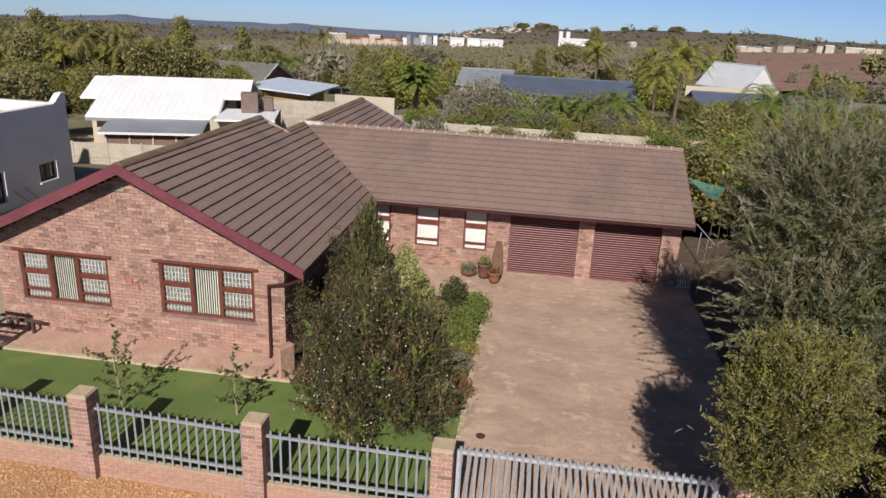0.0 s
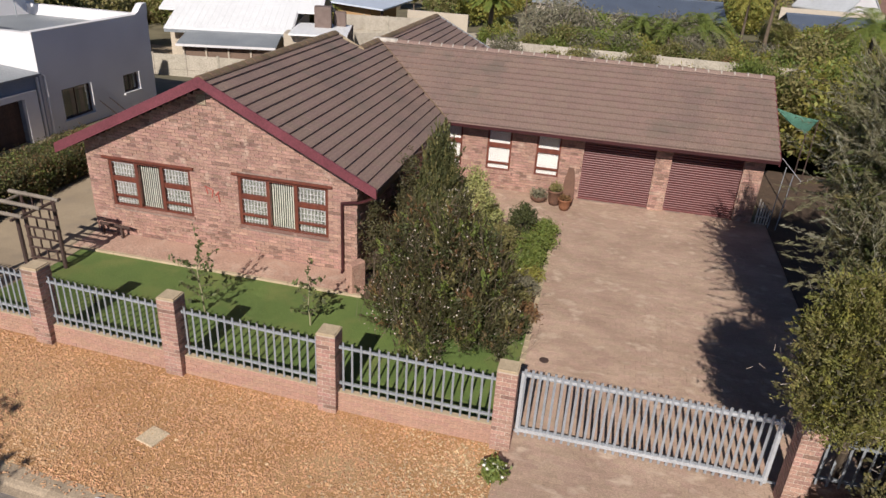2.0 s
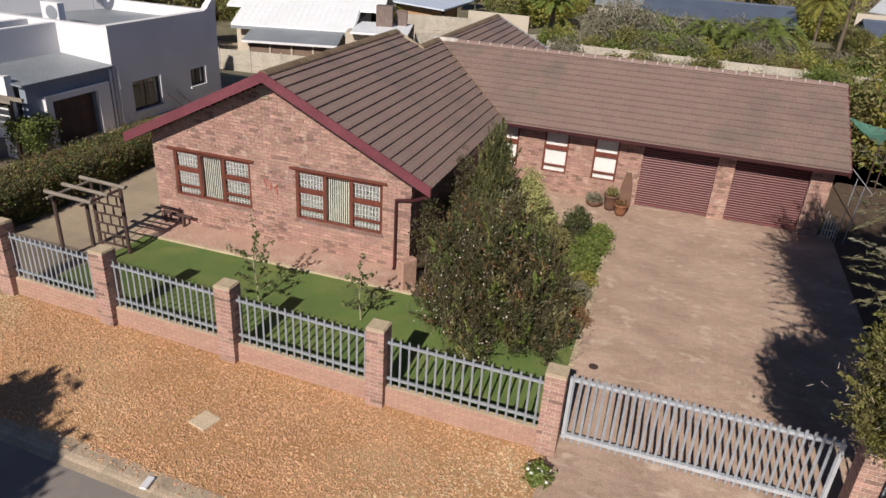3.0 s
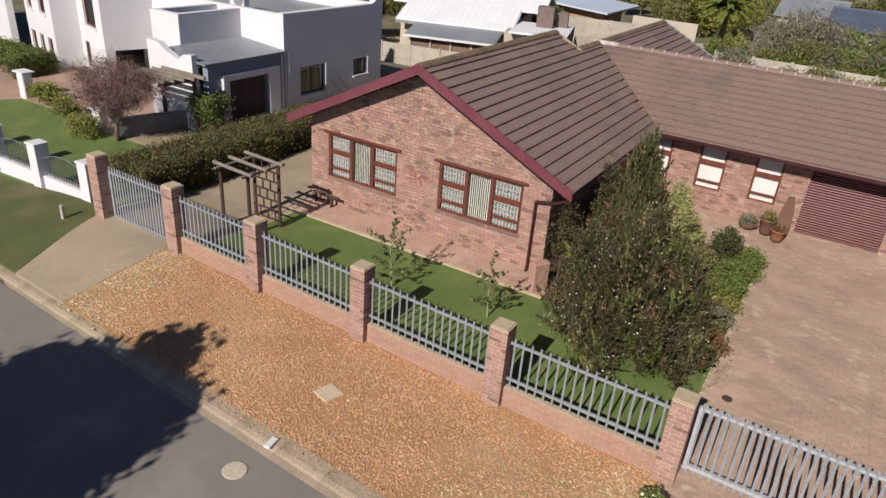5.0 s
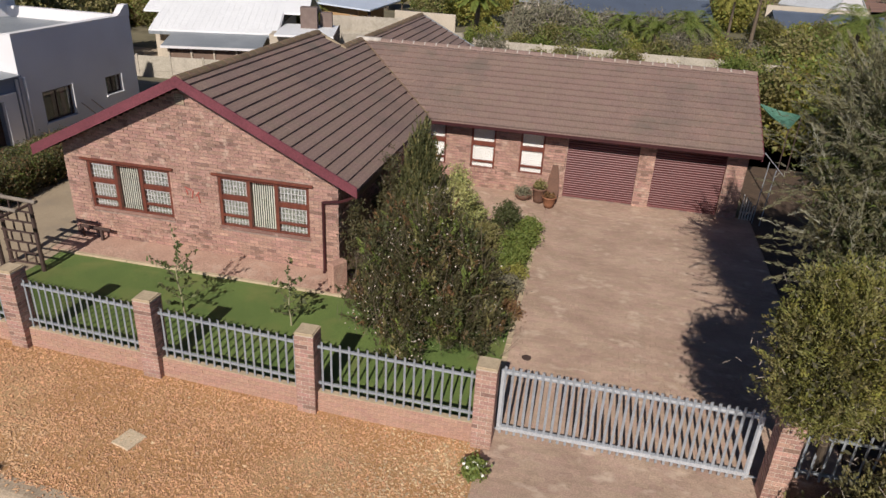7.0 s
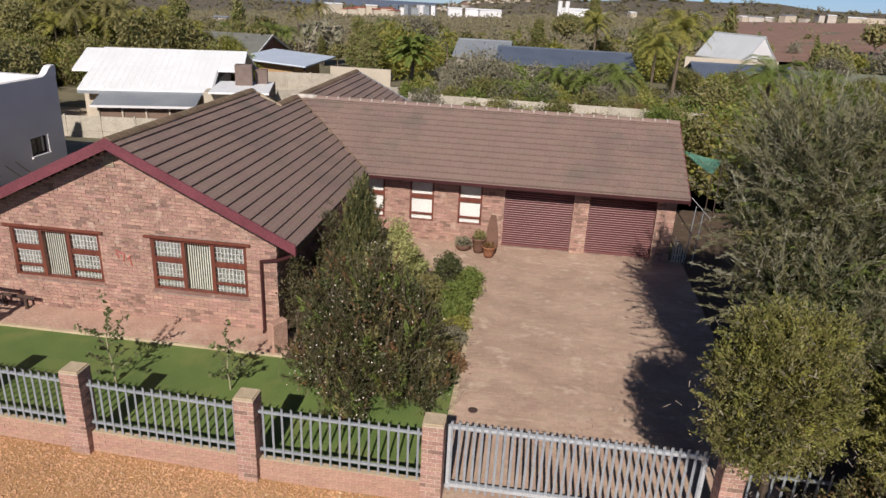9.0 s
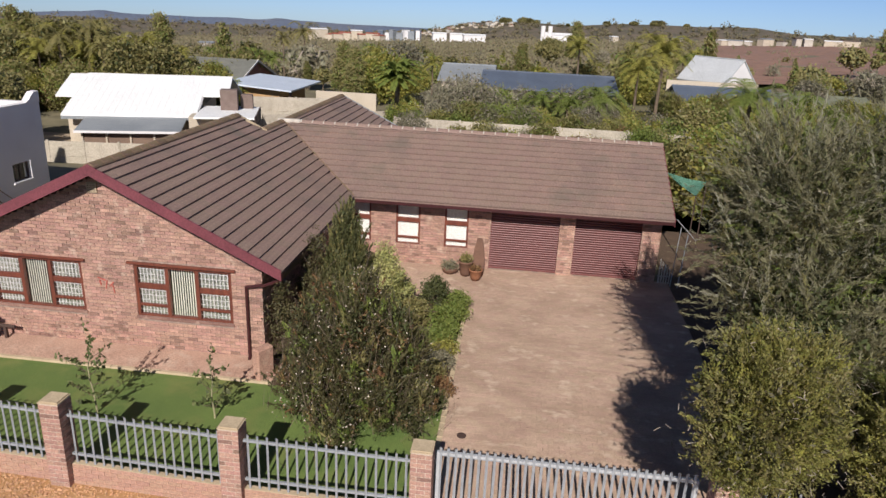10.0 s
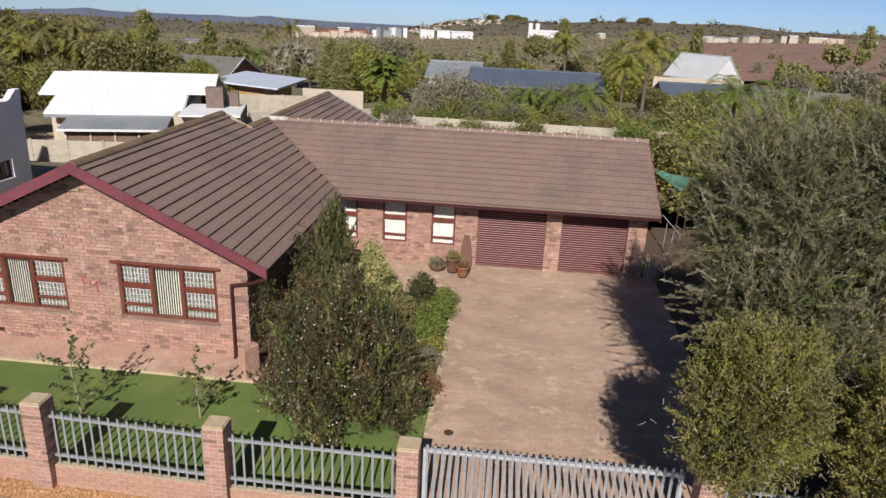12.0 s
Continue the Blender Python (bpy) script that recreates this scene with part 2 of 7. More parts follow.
M_CONCRETE = material("tan concrete", (0.39, 0.31, 0.215), (0.315, 0.248, 0.17), 0.7, 40, 0.9, 0.2, detail=0.2, spots=((0.27, 0.22, 0.165), 1.2, 0.54, 0.78))
M_PAVER = material("clay paver", (0.464, 0.330, 0.248), (0.340, 0.233, 0.172), 1.2, 50, 0.9, 0.25, vary=0.07, detail=0.3, stretch=(0.8, 1.2, 1), spots=((0.56, 0.43, 0.33), 2.4, 0.55, 0.70))
M_SAND = material("joint sand", (0.38, 0.27, 0.19), (0.32, 0.22, 0.16), 2, 80, 0.95, 0.2)
M_GRAVEL = material("orange gravel", (0.475, 0.265, 0.118), (0.405, 0.222, 0.094), 1.2, 90, 0.9, 0.5, detail=0.25, spots=((0.50, 0.355, 0.20), 0.45, 0.50, 0.72))
M_STONE = material("gravel stone", (0.54, 0.310, 0.170), (0.45, 0.256, 0.140), 0.8, 50, 0.85, 0.2, vary=0.26, spots=((0.55, 0.39, 0.235), 0.5, 0.56, 0.76))
M_STONE_PALE = material("pale gravel stone", (0.55, 0.415, 0.255), (0.46, 0.34, 0.205), 0.8, 50, 0.85, 0.2, vary=0.34)
M_LAWN = material("lawn", (0.128, 0.186, 0.044), (0.092, 0.146, 0.034), 0.8, 150, 0.9, 0.6, bump_scale=90, detail=0.45, spots=((0.172, 0.192, 0.055), 1.1, 0.50, 0.72))
M_VERGE = material("verge grass", (0.105, 0.118, 0.034), (0.078, 0.092, 0.028), 0.8, 120, 0.9, 0.6, bump_scale=80, detail=0.45, spots=((0.15, 0.125, 0.055), 0.7, 0.5, 0.72))
M_CHARWALL = material("charcoal wall", (0.19, 0.19, 0.20), (0.14, 0.14, 0.148), 2, 30, 0.9, 0.2, spots=((0.3, 0.3, 0.3), 2, 0.56, 0.75))
M_DRYGRASS = material("rough grass", (0.15, 0.17, 0.045), (0.10, 0.13, 0.035), 0.8, 80, 0.95, 0.5, spots=((0.27, 0.2, 0.09), 0.6, 0.5, 0.7))
M_SOIL = material("garden soil", (0.11, 0.07, 0.045), (0.075, 0.05, 0.032), 2, 50, 0.95, 0.5, spots=((0.22, 0.15, 0.09), 5, 0.6, 0.75))
M_LAND = material("bush land", (0.15, 0.135, 0.078), (0.185, 0.152, 0.098), 0.035, 0.6, 0.95, 0.3, spots=((0.125, 0.118, 0.062), 0.07, 0.45, 0.65))
M_WHITE = material("white plaster", (0.71, 0.695, 0.70), (0.65, 0.635, 0.64), 0.6, 30, 0.85, 0.1, detail=0.08, spots=((0.64, 0.62, 0.61), 1.2, 0.62, 0.85))
M_WHITEROOF = material("white sheet roof", (0.82, 0.83, 0.84), (0.76, 0.77, 0.78), 0.5, 20, 0.5, 0.05)
M_GREYROOF = material("grey sheet roof", (0.26, 0.28, 0.30), (0.20, 0.22, 0.24), 0.5, 20, 0.5, 0.05)
M_BLUEROOF = material("slate roof", (0.10, 0.125, 0.17), (0.08, 0.10, 0.14), 0.5, 20, 0.55, 0.1)
M_CREAM = material("cream wall", (0.50, 0.435, 0.35), (0.44, 0.38, 0.30), 0.5, 20, 0.9, 0.1)
M_TIMBER = material("dark creosoted timber", (0.085, 0.05, 0.04), (0.05, 0.03, 0.025), 2, 40, 0.8, 0.3, stretch=(1, 1, 0.2))
M_TIMBER_G = material("weathered timber", (0.26, 0.22, 0.18), (0.18, 0.15, 0.12), 2, 40, 0.85, 0.3)
M_BARK = material("bark", (0.16, 0.12, 0.085), (0.10, 0.075, 0.05), 3, 40, 0.9, 0.5)
M_TERRA = material("terracotta", (0.28, 0.12, 0.06), (0.22, 0.095, 0.05), 3, 40, 0.8, 0.2)
M_LEAF_OLIVE = leaf_material("olive leaf", (0.30, 0.265, 0.10), (0.205, 0.19, 0.074))
M_LEAF_GREEN = leaf_material("green leaf", (0.225, 0.27, 0.062), (0.15, 0.195, 0.046))
M_LEAF_YELLOW = leaf_material("yellow green leaf", (0.35, 0.32, 0.075), (0.25, 0.245, 0.058))
M_LEAF_GREY = leaf_material("grey green leaf", (0.29, 0.265, 0.18), (0.20, 0.19, 0.125))
M_LEAF_RED = leaf_material("bronze leaf", (0.275, 0.144, 0.069), (0.175, 0.125, 0.053))
# colour of dark plants, and of the shade painted inside other crowns
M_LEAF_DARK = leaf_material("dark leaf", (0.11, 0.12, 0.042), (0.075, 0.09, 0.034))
M_BLOSSOM = material("white blossom", (0.56, 0.50, 0.42), (0.44, 0.37, 0.30), 3, 20, 0.7, 0, vary=0.2)
M_DAISY = material("white petals", (0.80, 0.79, 0.72), (0.72, 0.70, 0.6), 3, 20, 0.7, 0)
M_TWIG = material("dry twig", (0.34, 0.29, 0.24), (0.24, 0.20, 0.165), 3, 20, 0.9, 0, vary=0.3)
M_PINKTWIG = material("bare rosy twig", (0.24, 0.15, 0.13), (0.17, 0.10, 0.09), 3, 20, 0.9, 0, vary=0.3)
M_NET = material("green shade net", (0.17, 0.36, 0.27), (0.12, 0.29, 0.21), 2, 60, 0.8, 0.1)
M_RED = material("red paint", (0.42, 0.09, 0.07), (0.34, 0.08, 0.06), 3, 20, 0.6, 0)
# the blue grey haze of distance is painted into this hill colour
M_HAZED_HILL = material("distant hill in haze blue", (0.10, 0.13, 0.20), (0.135, 0.155, 0.205), 0.004, 0.05, 1.0, 0, detail=0.2)
M_RIDGELAND = material("wooded ridge", (0.105, 0.092, 0.066), (0.145, 0.112, 0.082), 0.02, 0.4, 0.95, 0, spots=((0.07, 0.07, 0.045), 0.05, 0.48, 0.66))
M_HILL_BROWN = material("brown hillside", (0.27, 0.150, 0.108), (0.225, 0.132, 0.092), 0.02, 0.3, 1.0, 0, detail=0.3, spots=((0.17, 0.12, 0.08), 0.03, 0.55, 0.75))


def glass_material():
    m = bpy.data.materials.new("window glass")
    m.use_nodes = True
    t = m.node_tree
    g, tr, mx = t.nodes.new("ShaderNodeBsdfGlossy"), t.nodes.new("ShaderNodeBsdfTransparent"), t.nodes.new("ShaderNodeMixShader")
    g.inputs["Roughness"].default_value = 0.03
    mx.inputs[0].default_value = 0.10
    t.links.new(tr.outputs[0], mx.inputs[1]), t.links.new(g.outputs[0], mx.inputs[2])
    t.links.new(mx.outputs[0], t.nodes["Material Output"].inputs[0])
    return m


M_GLASS = glass_material()
M_LEAF_SHRUB = leaf_material("brownish olive leaf", (0.118, 0.104, 0.043), (0.074, 0.070, 0.030), 0.30)
M_LEAF_FEATHER = leaf_material("feathery leaf", (0.255, 0.24, 0.135), (0.19, 0.182, 0.10), 0.25)
M_LEAF_DRY = leaf_material("dry brown leaf", (0.30, 0.20, 0.12), (0.21, 0.155, 0.085), 0.25)
M_LEAF_PALE = leaf_material("pale frond", (0.40, 0.385, 0.285), (0.28, 0.27, 0.19), 0.25)
M_LEAF_LIME = leaf_material("lime green leaf", (0.265, 0.25, 0.066), (0.18, 0.18, 0.048), 0.26)
M_STEEL_L = material("bright galvanised steel", (0.50, 0.52, 0.54), (0.42, 0.44, 0.46), 3, 60, 0.5, 0.05, metal=0.2)
M_PATCH = material("pale cement", (0.58, 0.50, 0.38), (0.48, 0.41, 0.31), 3, 60, 0.9, 0.2)
M_APRON = material("tan brick paving", (0.46, 0.345, 0.262), (0.385, 0.278, 0.21), 1.1, 45, 0.9, 0.25, detail=0.25, spots=((0.32, 0.245, 0.18), 1.6, 0.54, 0.74))

# ---- the brick house ----
SLOPE = 0.49
EAVE_Z = 2.60
GX0, GX1, GXC = -13.37, -4.86, -9.13       # eaves and ridge of the gabled wing
RIDGE_Z = EAVE_Z + SLOPE * (GX1 - GXC)
GY0, GY1 = 13.85, 22.0                     # front verge and the step in the ridge
BX = -8.28                                 # ridge of the rear wing
BZ = EAVE_Z + SLOPE * (GX1 - BX)
BY1 = 32.2
EY = 20.56                                 # eave of the garage wing
RY = EY + (BZ - EAVE_Z) / SLOPE
WY, WG, FLOOR = 14.30, 21.10, 0.37         # wall faces
WX0, WX1, WXR = -12.90, -5.50, 4.74
GARX1 = 4.97

house = thing("house", "red face brick house with maroon trim and brown tiled roof", "house", (0, 0, 0))


def wall_boxes(bm, x0, x1, z0, z1, y0, y1, holes):
    """A wall along x with openings cut right through it."""
    xs = sorted({x0, x1, *[h[0] for h in holes], *[h[1] for h in holes]})
    for a, b in zip(xs, xs[1:]):
        own = sorted((h[2], h[3]) for h in holes if h[0] <= a and h[1] >= b)
        z = z0
        for lo, hi in own:
            if lo > z:
                box(bm, a, b, y0, y1, z, lo)
            z = max(z, hi)
        if z < z1:
            box(bm, a, b, y0, y1, z, z1)
    bmesh.ops.remove_doubles(bm, verts=bm.verts[:], dist=0.0005)


WIN_A = (-12.27, -9.93, 1.00, 2.28)
WIN_B = (-8.62, -6.24, 1.00, 2.32)
SMALL = [(-5.18, -4.42, 1.02, 2.38), (-3.60, -2.81, 1.02, 2.38), (-2.02, -1.25, 1.02, 2.38)]
DOOR_A, DOOR_B = (-0.55, 1.64, FLOOR, 2.42), (2.10, 4.18, FLOOR, 2.42)

# The mortar body of each wall; the bricks lie on its faces.
bm = bmesh.new()
wall_boxes(bm, WX0, WX1, -0.1, 2.55, WY + 0.012, WY + 0.24, [WIN_A, WIN_B])
top = RIDGE_Z - 0.10
prism(bm, [(WX0, 2.55), (WX1, 2.55), (WX1, 2.62), (GXC, top - 0.13), (WX0, 2.62)], "y", WY + 0.012, WY + 0.24)
wall_front = part("wall", bm, M_JOINT_SHADE, house)
bm = bmesh.new()
wall_boxes(bm, WX1, WXR, -0.1, 2.62, WG + 0.012, WG + 0.24, [*SMALL, DOOR_A, DOOR_B])
wall_garage = part("wall", bm, M_JOINT_SHADE, house)
bm = boxes((WX1 - 0.24, WX1 - 0.012, WY + 0.24, WG + 0.012, -0.1, 2.7))
wall_side = part("wall", bm, M_JOINT_SHADE, house)
for dims in ((WX0 + 0.012, WX0 + 0.24, WY + 0.24, 21.6, -0.1, 2.7), (WX0 + 0.24, -11.3, 21.36, 21.6, -0.1, 2.7), (-11.3, -11.06, 21.6, 31.8, -1.0, 2.7), (-11.06, -5.7, 31.56, 31.8, -1.0, 2.7)):
    part("wall", boxes(dims), M_BRICK, house)
bm = bmesh.new()
prism(bm, [(-11.06, 2.7), (-5.7, 2.7), (BX, BZ - 0.1)], "y", 31.6, 31.8)
bm2 = boxes((WXR - 0.24, WXR, WG + 0.24, 27.0, 0.2, 2.62), (-5.7, WXR, 26.76, 27.0, 0.2, 2.6), (-5.94, -5.7, 27.0, 31.56, -0.5, 2.7))
part("wall", bm, M_BRICK, house)
prism(bm2, [(WG + 0.24, 2.62), (27.0, 2.62), (RY, BZ - 0.12)], "x", WXR - 0.24, WXR)
part("wall", bm2, M_BRICK, house)
part("floor_slab", boxes((WX0, WX1, WY + 0.05, 31.5, -0.2, 0.3), (WX1, WXR, WG + 0.05, 26.9, -0.2, FLOOR - 0.01)), M_CONCRETE, house)

# Roof: sheets of battens and boards under the tiles.
THICK = 0.09


def slab(bm, corners, thick=THICK):
    """A roof plane of the given outline with a thickness below it."""
    hi = [bm.verts.new(p) for p in corners]
    lo = [bm.verts.new((p[0], p[1], p[2] - thick)) for p in corners]
    n = len(corners)
    bm.faces.new(hi), bm.faces.new(lo[::-1])
    for i in range(n):
        bm.faces.new((hi[i], lo[i], lo[(i + 1) % n], hi[(i + 1) % n]))


def right_z(x):
    return EAVE_Z + SLOPE * (GX1 - x)


bm = bmesh.new()
d = -0.035
slab(bm, [(GX1, GY0, EAVE_Z + d), (GX1, EY, EAVE_Z + d), (BX, RY, BZ + d), (BX, BY1, BZ + d), (BX, GY1, BZ + d), (GXC, GY1, RIDGE_Z + d), (GXC, GY0, RIDGE_Z + d)])
slab(bm, [(GXC, GY0, RIDGE_Z + d), (GXC, GY1, RIDGE_Z + d), (GX0, GY1, right_z(2 * GXC - GX0) + d), (GX0, GY0, right_z(2 * GXC - GX0) + d)])
bmesh.ops.recalc_face_normals(bm, faces=bm.faces[:])
roof_gable = part("roof", bm, M_TILE, house, "brown concrete tiles in straight courses")
bm = bmesh.new()
slab(bm, [(GX1, EY, EAVE_Z + d), (GARX1, EY, EAVE_Z + d), (GARX1, RY, BZ + d), (BX, RY, BZ + d)])
slab(bm, [(GARX1, RY, BZ + d), (GARX1, 2 * RY - EY, EAVE_Z + d), (-5.2, 2 * RY - EY, EAVE_Z + d), (-5.2, RY, BZ + d)])
bmesh.ops.recalc_face_normals(bm, faces=bm.faces[:])
roof_garage = part("roof", bm, M_TILE, house, "brown concrete tiles, paler and weathered")
bm = bmesh.new()
slab(bm, [(BX, RY, BZ + d - 0.003), (-5.2, 2 * RY - EY - 0.4, right_z(-5.2) + d - 0.003), (-5.2, BY1, right_z(-5.2) + d - 0.003), (BX, BY1, BZ + d - 0.003)])
slab(bm, [(BX, GY1, BZ + d), (BX, BY1, BZ + d), (-11.7, BY1, right_z(2 * BX + 11.7) + d), (-11.7, GY1, right_z(2 * BX + 11.7) + d)])
bmesh.ops.recalc_face_normals(bm, faces=bm.faces[:])
roof_rear = part("roof", bm, M_TILE, house, "brown tiled rear wing")

# Soffit and boards
bm = bmesh.new()
for sx in (-1, 1):
    x_e = GX1 if sx > 0 else GX0
    z_e = right_z(GX1) if sx > 0 else right_z(2 * GXC - GX0)
    prism(bm, [(GXC, RIDGE_Z + 0.055), (x_e, z_e + 0.055), (x_e, z_e - 0.20), (GXC, RIDGE_Z - 0.20)], "y", GY0 - 0.04, GY0 - 0.004)
part("barge_board", bm, M_FASCIA, house, "maroon painted barge boards meeting at the apex")
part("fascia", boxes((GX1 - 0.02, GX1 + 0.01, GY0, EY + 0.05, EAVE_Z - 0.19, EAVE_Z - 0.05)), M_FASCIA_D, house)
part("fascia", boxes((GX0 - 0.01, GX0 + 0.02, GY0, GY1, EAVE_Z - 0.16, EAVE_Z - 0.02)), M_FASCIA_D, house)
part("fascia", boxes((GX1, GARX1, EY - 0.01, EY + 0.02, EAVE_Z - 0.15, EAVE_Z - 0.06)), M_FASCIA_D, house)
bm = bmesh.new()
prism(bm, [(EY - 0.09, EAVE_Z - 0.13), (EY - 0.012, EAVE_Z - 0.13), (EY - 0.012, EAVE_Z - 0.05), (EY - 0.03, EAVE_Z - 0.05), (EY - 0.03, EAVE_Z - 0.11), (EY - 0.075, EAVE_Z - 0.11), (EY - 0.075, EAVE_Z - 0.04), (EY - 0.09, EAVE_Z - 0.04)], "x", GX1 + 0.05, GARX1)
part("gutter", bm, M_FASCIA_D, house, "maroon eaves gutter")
bm = bmesh.new()
prism(bm, [(EY, EAVE_Z + 0.0), (RY, BZ + 0.0), (RY, BZ - 0.2), (EY, EAVE_Z - 0.2)], "x", GARX1 - 0.02, GARX1 + 0.02)
prism(bm, [(2 * RY - EY, EAVE_Z + 0.0), (RY, BZ + 0.0), (RY, BZ - 0.2), (2 * RY - EY, EAVE_Z - 0.2)], "x", GARX1 - 0.02, GARX1 + 0.02)
part("barge_board", bm, M_FASCIA, house)
part("soffit", boxes((WX1, GX1 - 0.03, WY, WG, EAVE_Z - 0.19, EAVE_Z - 0.165), (GX1, GARX1 - 0.03, EY + 0.03, WG, EAVE_Z - 0.15, EAVE_Z - 0.13)), M_WHITE, house)
# downpipe at the corner of the gabled wing
bm = bmesh.new()
tube(bm, (-5.86, WY - 0.05, 0.15), (-5.86, WY - 0.05, 2.02), 0.04, 0.04, 10)
tube(bm, (-5.86, WY - 0.05, 2.0), (-5.45, WY - 0.1, 2.1), 0.04, 0.04, 10)
tube(bm, (-5.45, WY - 0.1, 2.08), (GX1 - 0.02, WY - 0.25, 2.36), 0.04, 0.04, 10)
tube(bm, (-5.86, WY - 0.05, 0.2), (-5.84, WY - 0.15, 0.13), 0.042, 0.042, 10)
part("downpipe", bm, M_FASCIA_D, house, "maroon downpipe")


def side_panes(x0, x1, z0, z1):
    """Frame bars of a casement with a middle rail and a low vent light."""
    h = z1 - z0
    return [(x0, x1, z0 + 0.53 * h, z0 + 0.63 * h), (x0, x1, z0 + 0.19 * h, z0 + 0.235 * h)]


def big_window(w):
    x0, x1, z0, z1 = w
    win = new("window")
    win.parent = house
    tagged(win, "three light window with dark red timber frame, white lattice and blinds")
    f = 0.075
    m1, m2 = x0 + 0.335 * (x1 - x0), x0 + 0.645 * (x1 - x0)
    y0, y1 = WY + 0.02, WY + 0.11
    bm = boxes((x0, x0 + f, y0, y1, z0, z1), (x1 - f, x1, y0, y1, z0, z1), (x0 + f, x1 - f, y0, y1, z1 - f, z1), (x0 + f, x1 - f, y0, y1, z0, z0 + f * 0.6),
               (m1 - 0.045, m1 + 0.045, y0 - 0.005, y1, z0 + 0.045, z1 - f), (m2 - 0.045, m2 + 0.045, y0 - 0.005, y1, z0 + 0.045, z1 - f))
    for a, b in ((x0 + f, m1 - 0.045), (m2 + 0.045, x1 - f)):
        for r in side_panes(a, b, z0, z1):
            box(bm, r[0], r[1], y0 + 0.01, y1 - 0.01, r[2], r[3])
    part("window_frame", bm, M_WOODFRAME, win, "dark red stained timber")
    part("lintel_board", boxes((x0 - 0.14, x1 + 0.12, WY - 0.06, WY + 0.015, z1, z1 + 0.06), bevel=0.006), M_WOODFRAME, win)
    part("window_sill", boxes((x0 - 0.03, x1 + 0.03, WY - 0.03, WY + 0.10, z0 - 0.07, z0 - 0.004), bevel=0.006), M_BRICK, win)
    for a, b in ((x0 + f, m1 - 0.045), (m1 + 0.045, m2 - 0.045), (m2 + 0.045, x1 - f)):
        p = part("pane", boxes((a - 0.01, b + 0.01, y0 + 0.045, y0 + 0.05, z0 + 0.04, z1 - f + 0.01)), M_GLASS, win)
        p.visible_shadow = False
    # white bars in front of the curtain of the side lights
    for a, b in ((x0 + f, m1 - 0.045), (m2 + 0.045, x1 - f)):
        bm = bmesh.new()
        n = 8
        for i in range(n):
            x = a + (b - a) * (i + 0.5) / n
            box(bm, x - 0.009, x + 0.009, y0 + 0.062, y0 + 0.070, z0 + 0.05, z1 - f)
        for k in range(1, 10):
            z = z0 + (z1 - z0) * k / 10
            box(bm, a, b, y0 + 0.056, y0 + 0.062, z - 0.007, z + 0.007)
        part("burglar_bars", bm, M_WHITE, win, "white lattice bars")
        part("curtain", boxes((a - 0.02, b + 0.02, y0 + 0.13, y0 + 0.14, z0 + 0.02, z1 - 0.03)), M_CURTAIN, win)
    a, b = m1 + 0.045, m2 - 0.045
    n = 11
    for i in range(n):
        x = a + (b - a) * (i + 0.5) / n
        bm = bmesh.new()
        w2 = (b - a) / n * 0.5
        prism(bm, [(x - w2 * 0.62, y0 + 0.135), (x + w2 * 0.62, y0 + 0.12), (x + w2 * 0.62, y0 + 0.123), (x - w2 * 0.62, y0 + 0.138)], "z", z0 + 0.03, z1 - 0.06)
        part("blind_slat", bm, M_BLIND, win)
    # a black sheet behind the blinds paints the darkness indoors
    part("room", boxes((x0, x1, WY + 0.32, WY + 0.34, z0 - 0.1, z1 + 0.1)), M_INTERIOR_SHADE, win)


big_window(WIN_A)
big_window(WIN_B)


def small_window(w):
    x0, x1, z0, z1 = w
    win = new("window")
    win.parent = house
    tagged(win, "narrow window with red timber frame and white blinds")
    f, y0, y1 = 0.06, WG + 0.02, WG + 0.11
    h = z1 - z0
    bm = boxes((x0, x0 + f, y0, y1, z0, z1), (x1 - f, x1, y0, y1, z0, z1), (x0 + f, x1 - f, y0, y1, z1 - f, z1), (x0 + f, x1 - f, y0, y1, z0, z0 + f * 0.6),
               (x0 + f, x1 - f, y0, y1 - 0.01, z0 + 0.54 * h, z0 + 0.645 * h), (x0 + f, x1 - f, y0, y1 - 0.01, z0 + 0.14 * h, z0 + 0.185 * h))
    part("window_frame", bm, M_WOODFRAME, win)
    p = part("pane", boxes((x0 + f - 0.01, x1 - f + 0.01, y0 + 0.045, y0 + 0.05, z0 + 0.03, z1 - f + 0.01)), M_GLASS, win)
    p.visible_shadow = False
    part("blind", boxes((x0 + 0.02, x1 - 0.02, y0 + 0.07, y0 + 0.08, z0 + 0.02, z1 - 0.02)), M_ROLLER, win, "white roller blind drawn down")
    n = 8
    for i in range(n):
        a = x0 - 0.06 + (x1 - x0 + 0.12) * i / n
        part("sill_brick", boxes((a + 0.006, a + (x1 - x0 + 0.12) / n - 0.006, WG - 0.045, WG + 0.02, z0 - 0.13, z0 - 0.005)), M_BRICK, win)


for w in SMALL:
    small_window(w)


def roll_door(w):
    x0, x1, z0, z1 = w
    door = new("garage_door")
    door.parent = house
    tagged(door, "closed maroon roll-up steel garage door")
    n = 27
    for i in range(n):
        a, b = z0 + (z1 - z0) * i / n, z0 + (z1 - z0) * (i + 1) / n
        m = 0.5 * (a + b)
        bm = bmesh.new()
        prism(bm, [(WG + 0.178, a), (WG + 0.178, a + 0.012), (WG + 0.138, a + 0.02), (WG + 0.13, m), (WG + 0.138, b - 0.016), (WG + 0.178, b), (WG + 0.18, b), (WG + 0.18, a)], "x", x0, x1)
        part("slat", bm, M_DOOR, door)
    part("bottom_rail", boxes((x0, x1, WG + 0.13, WG + 0.19, z0, z0 + 0.05)), M_DOOR, door)


roll_door(DOOR_A)
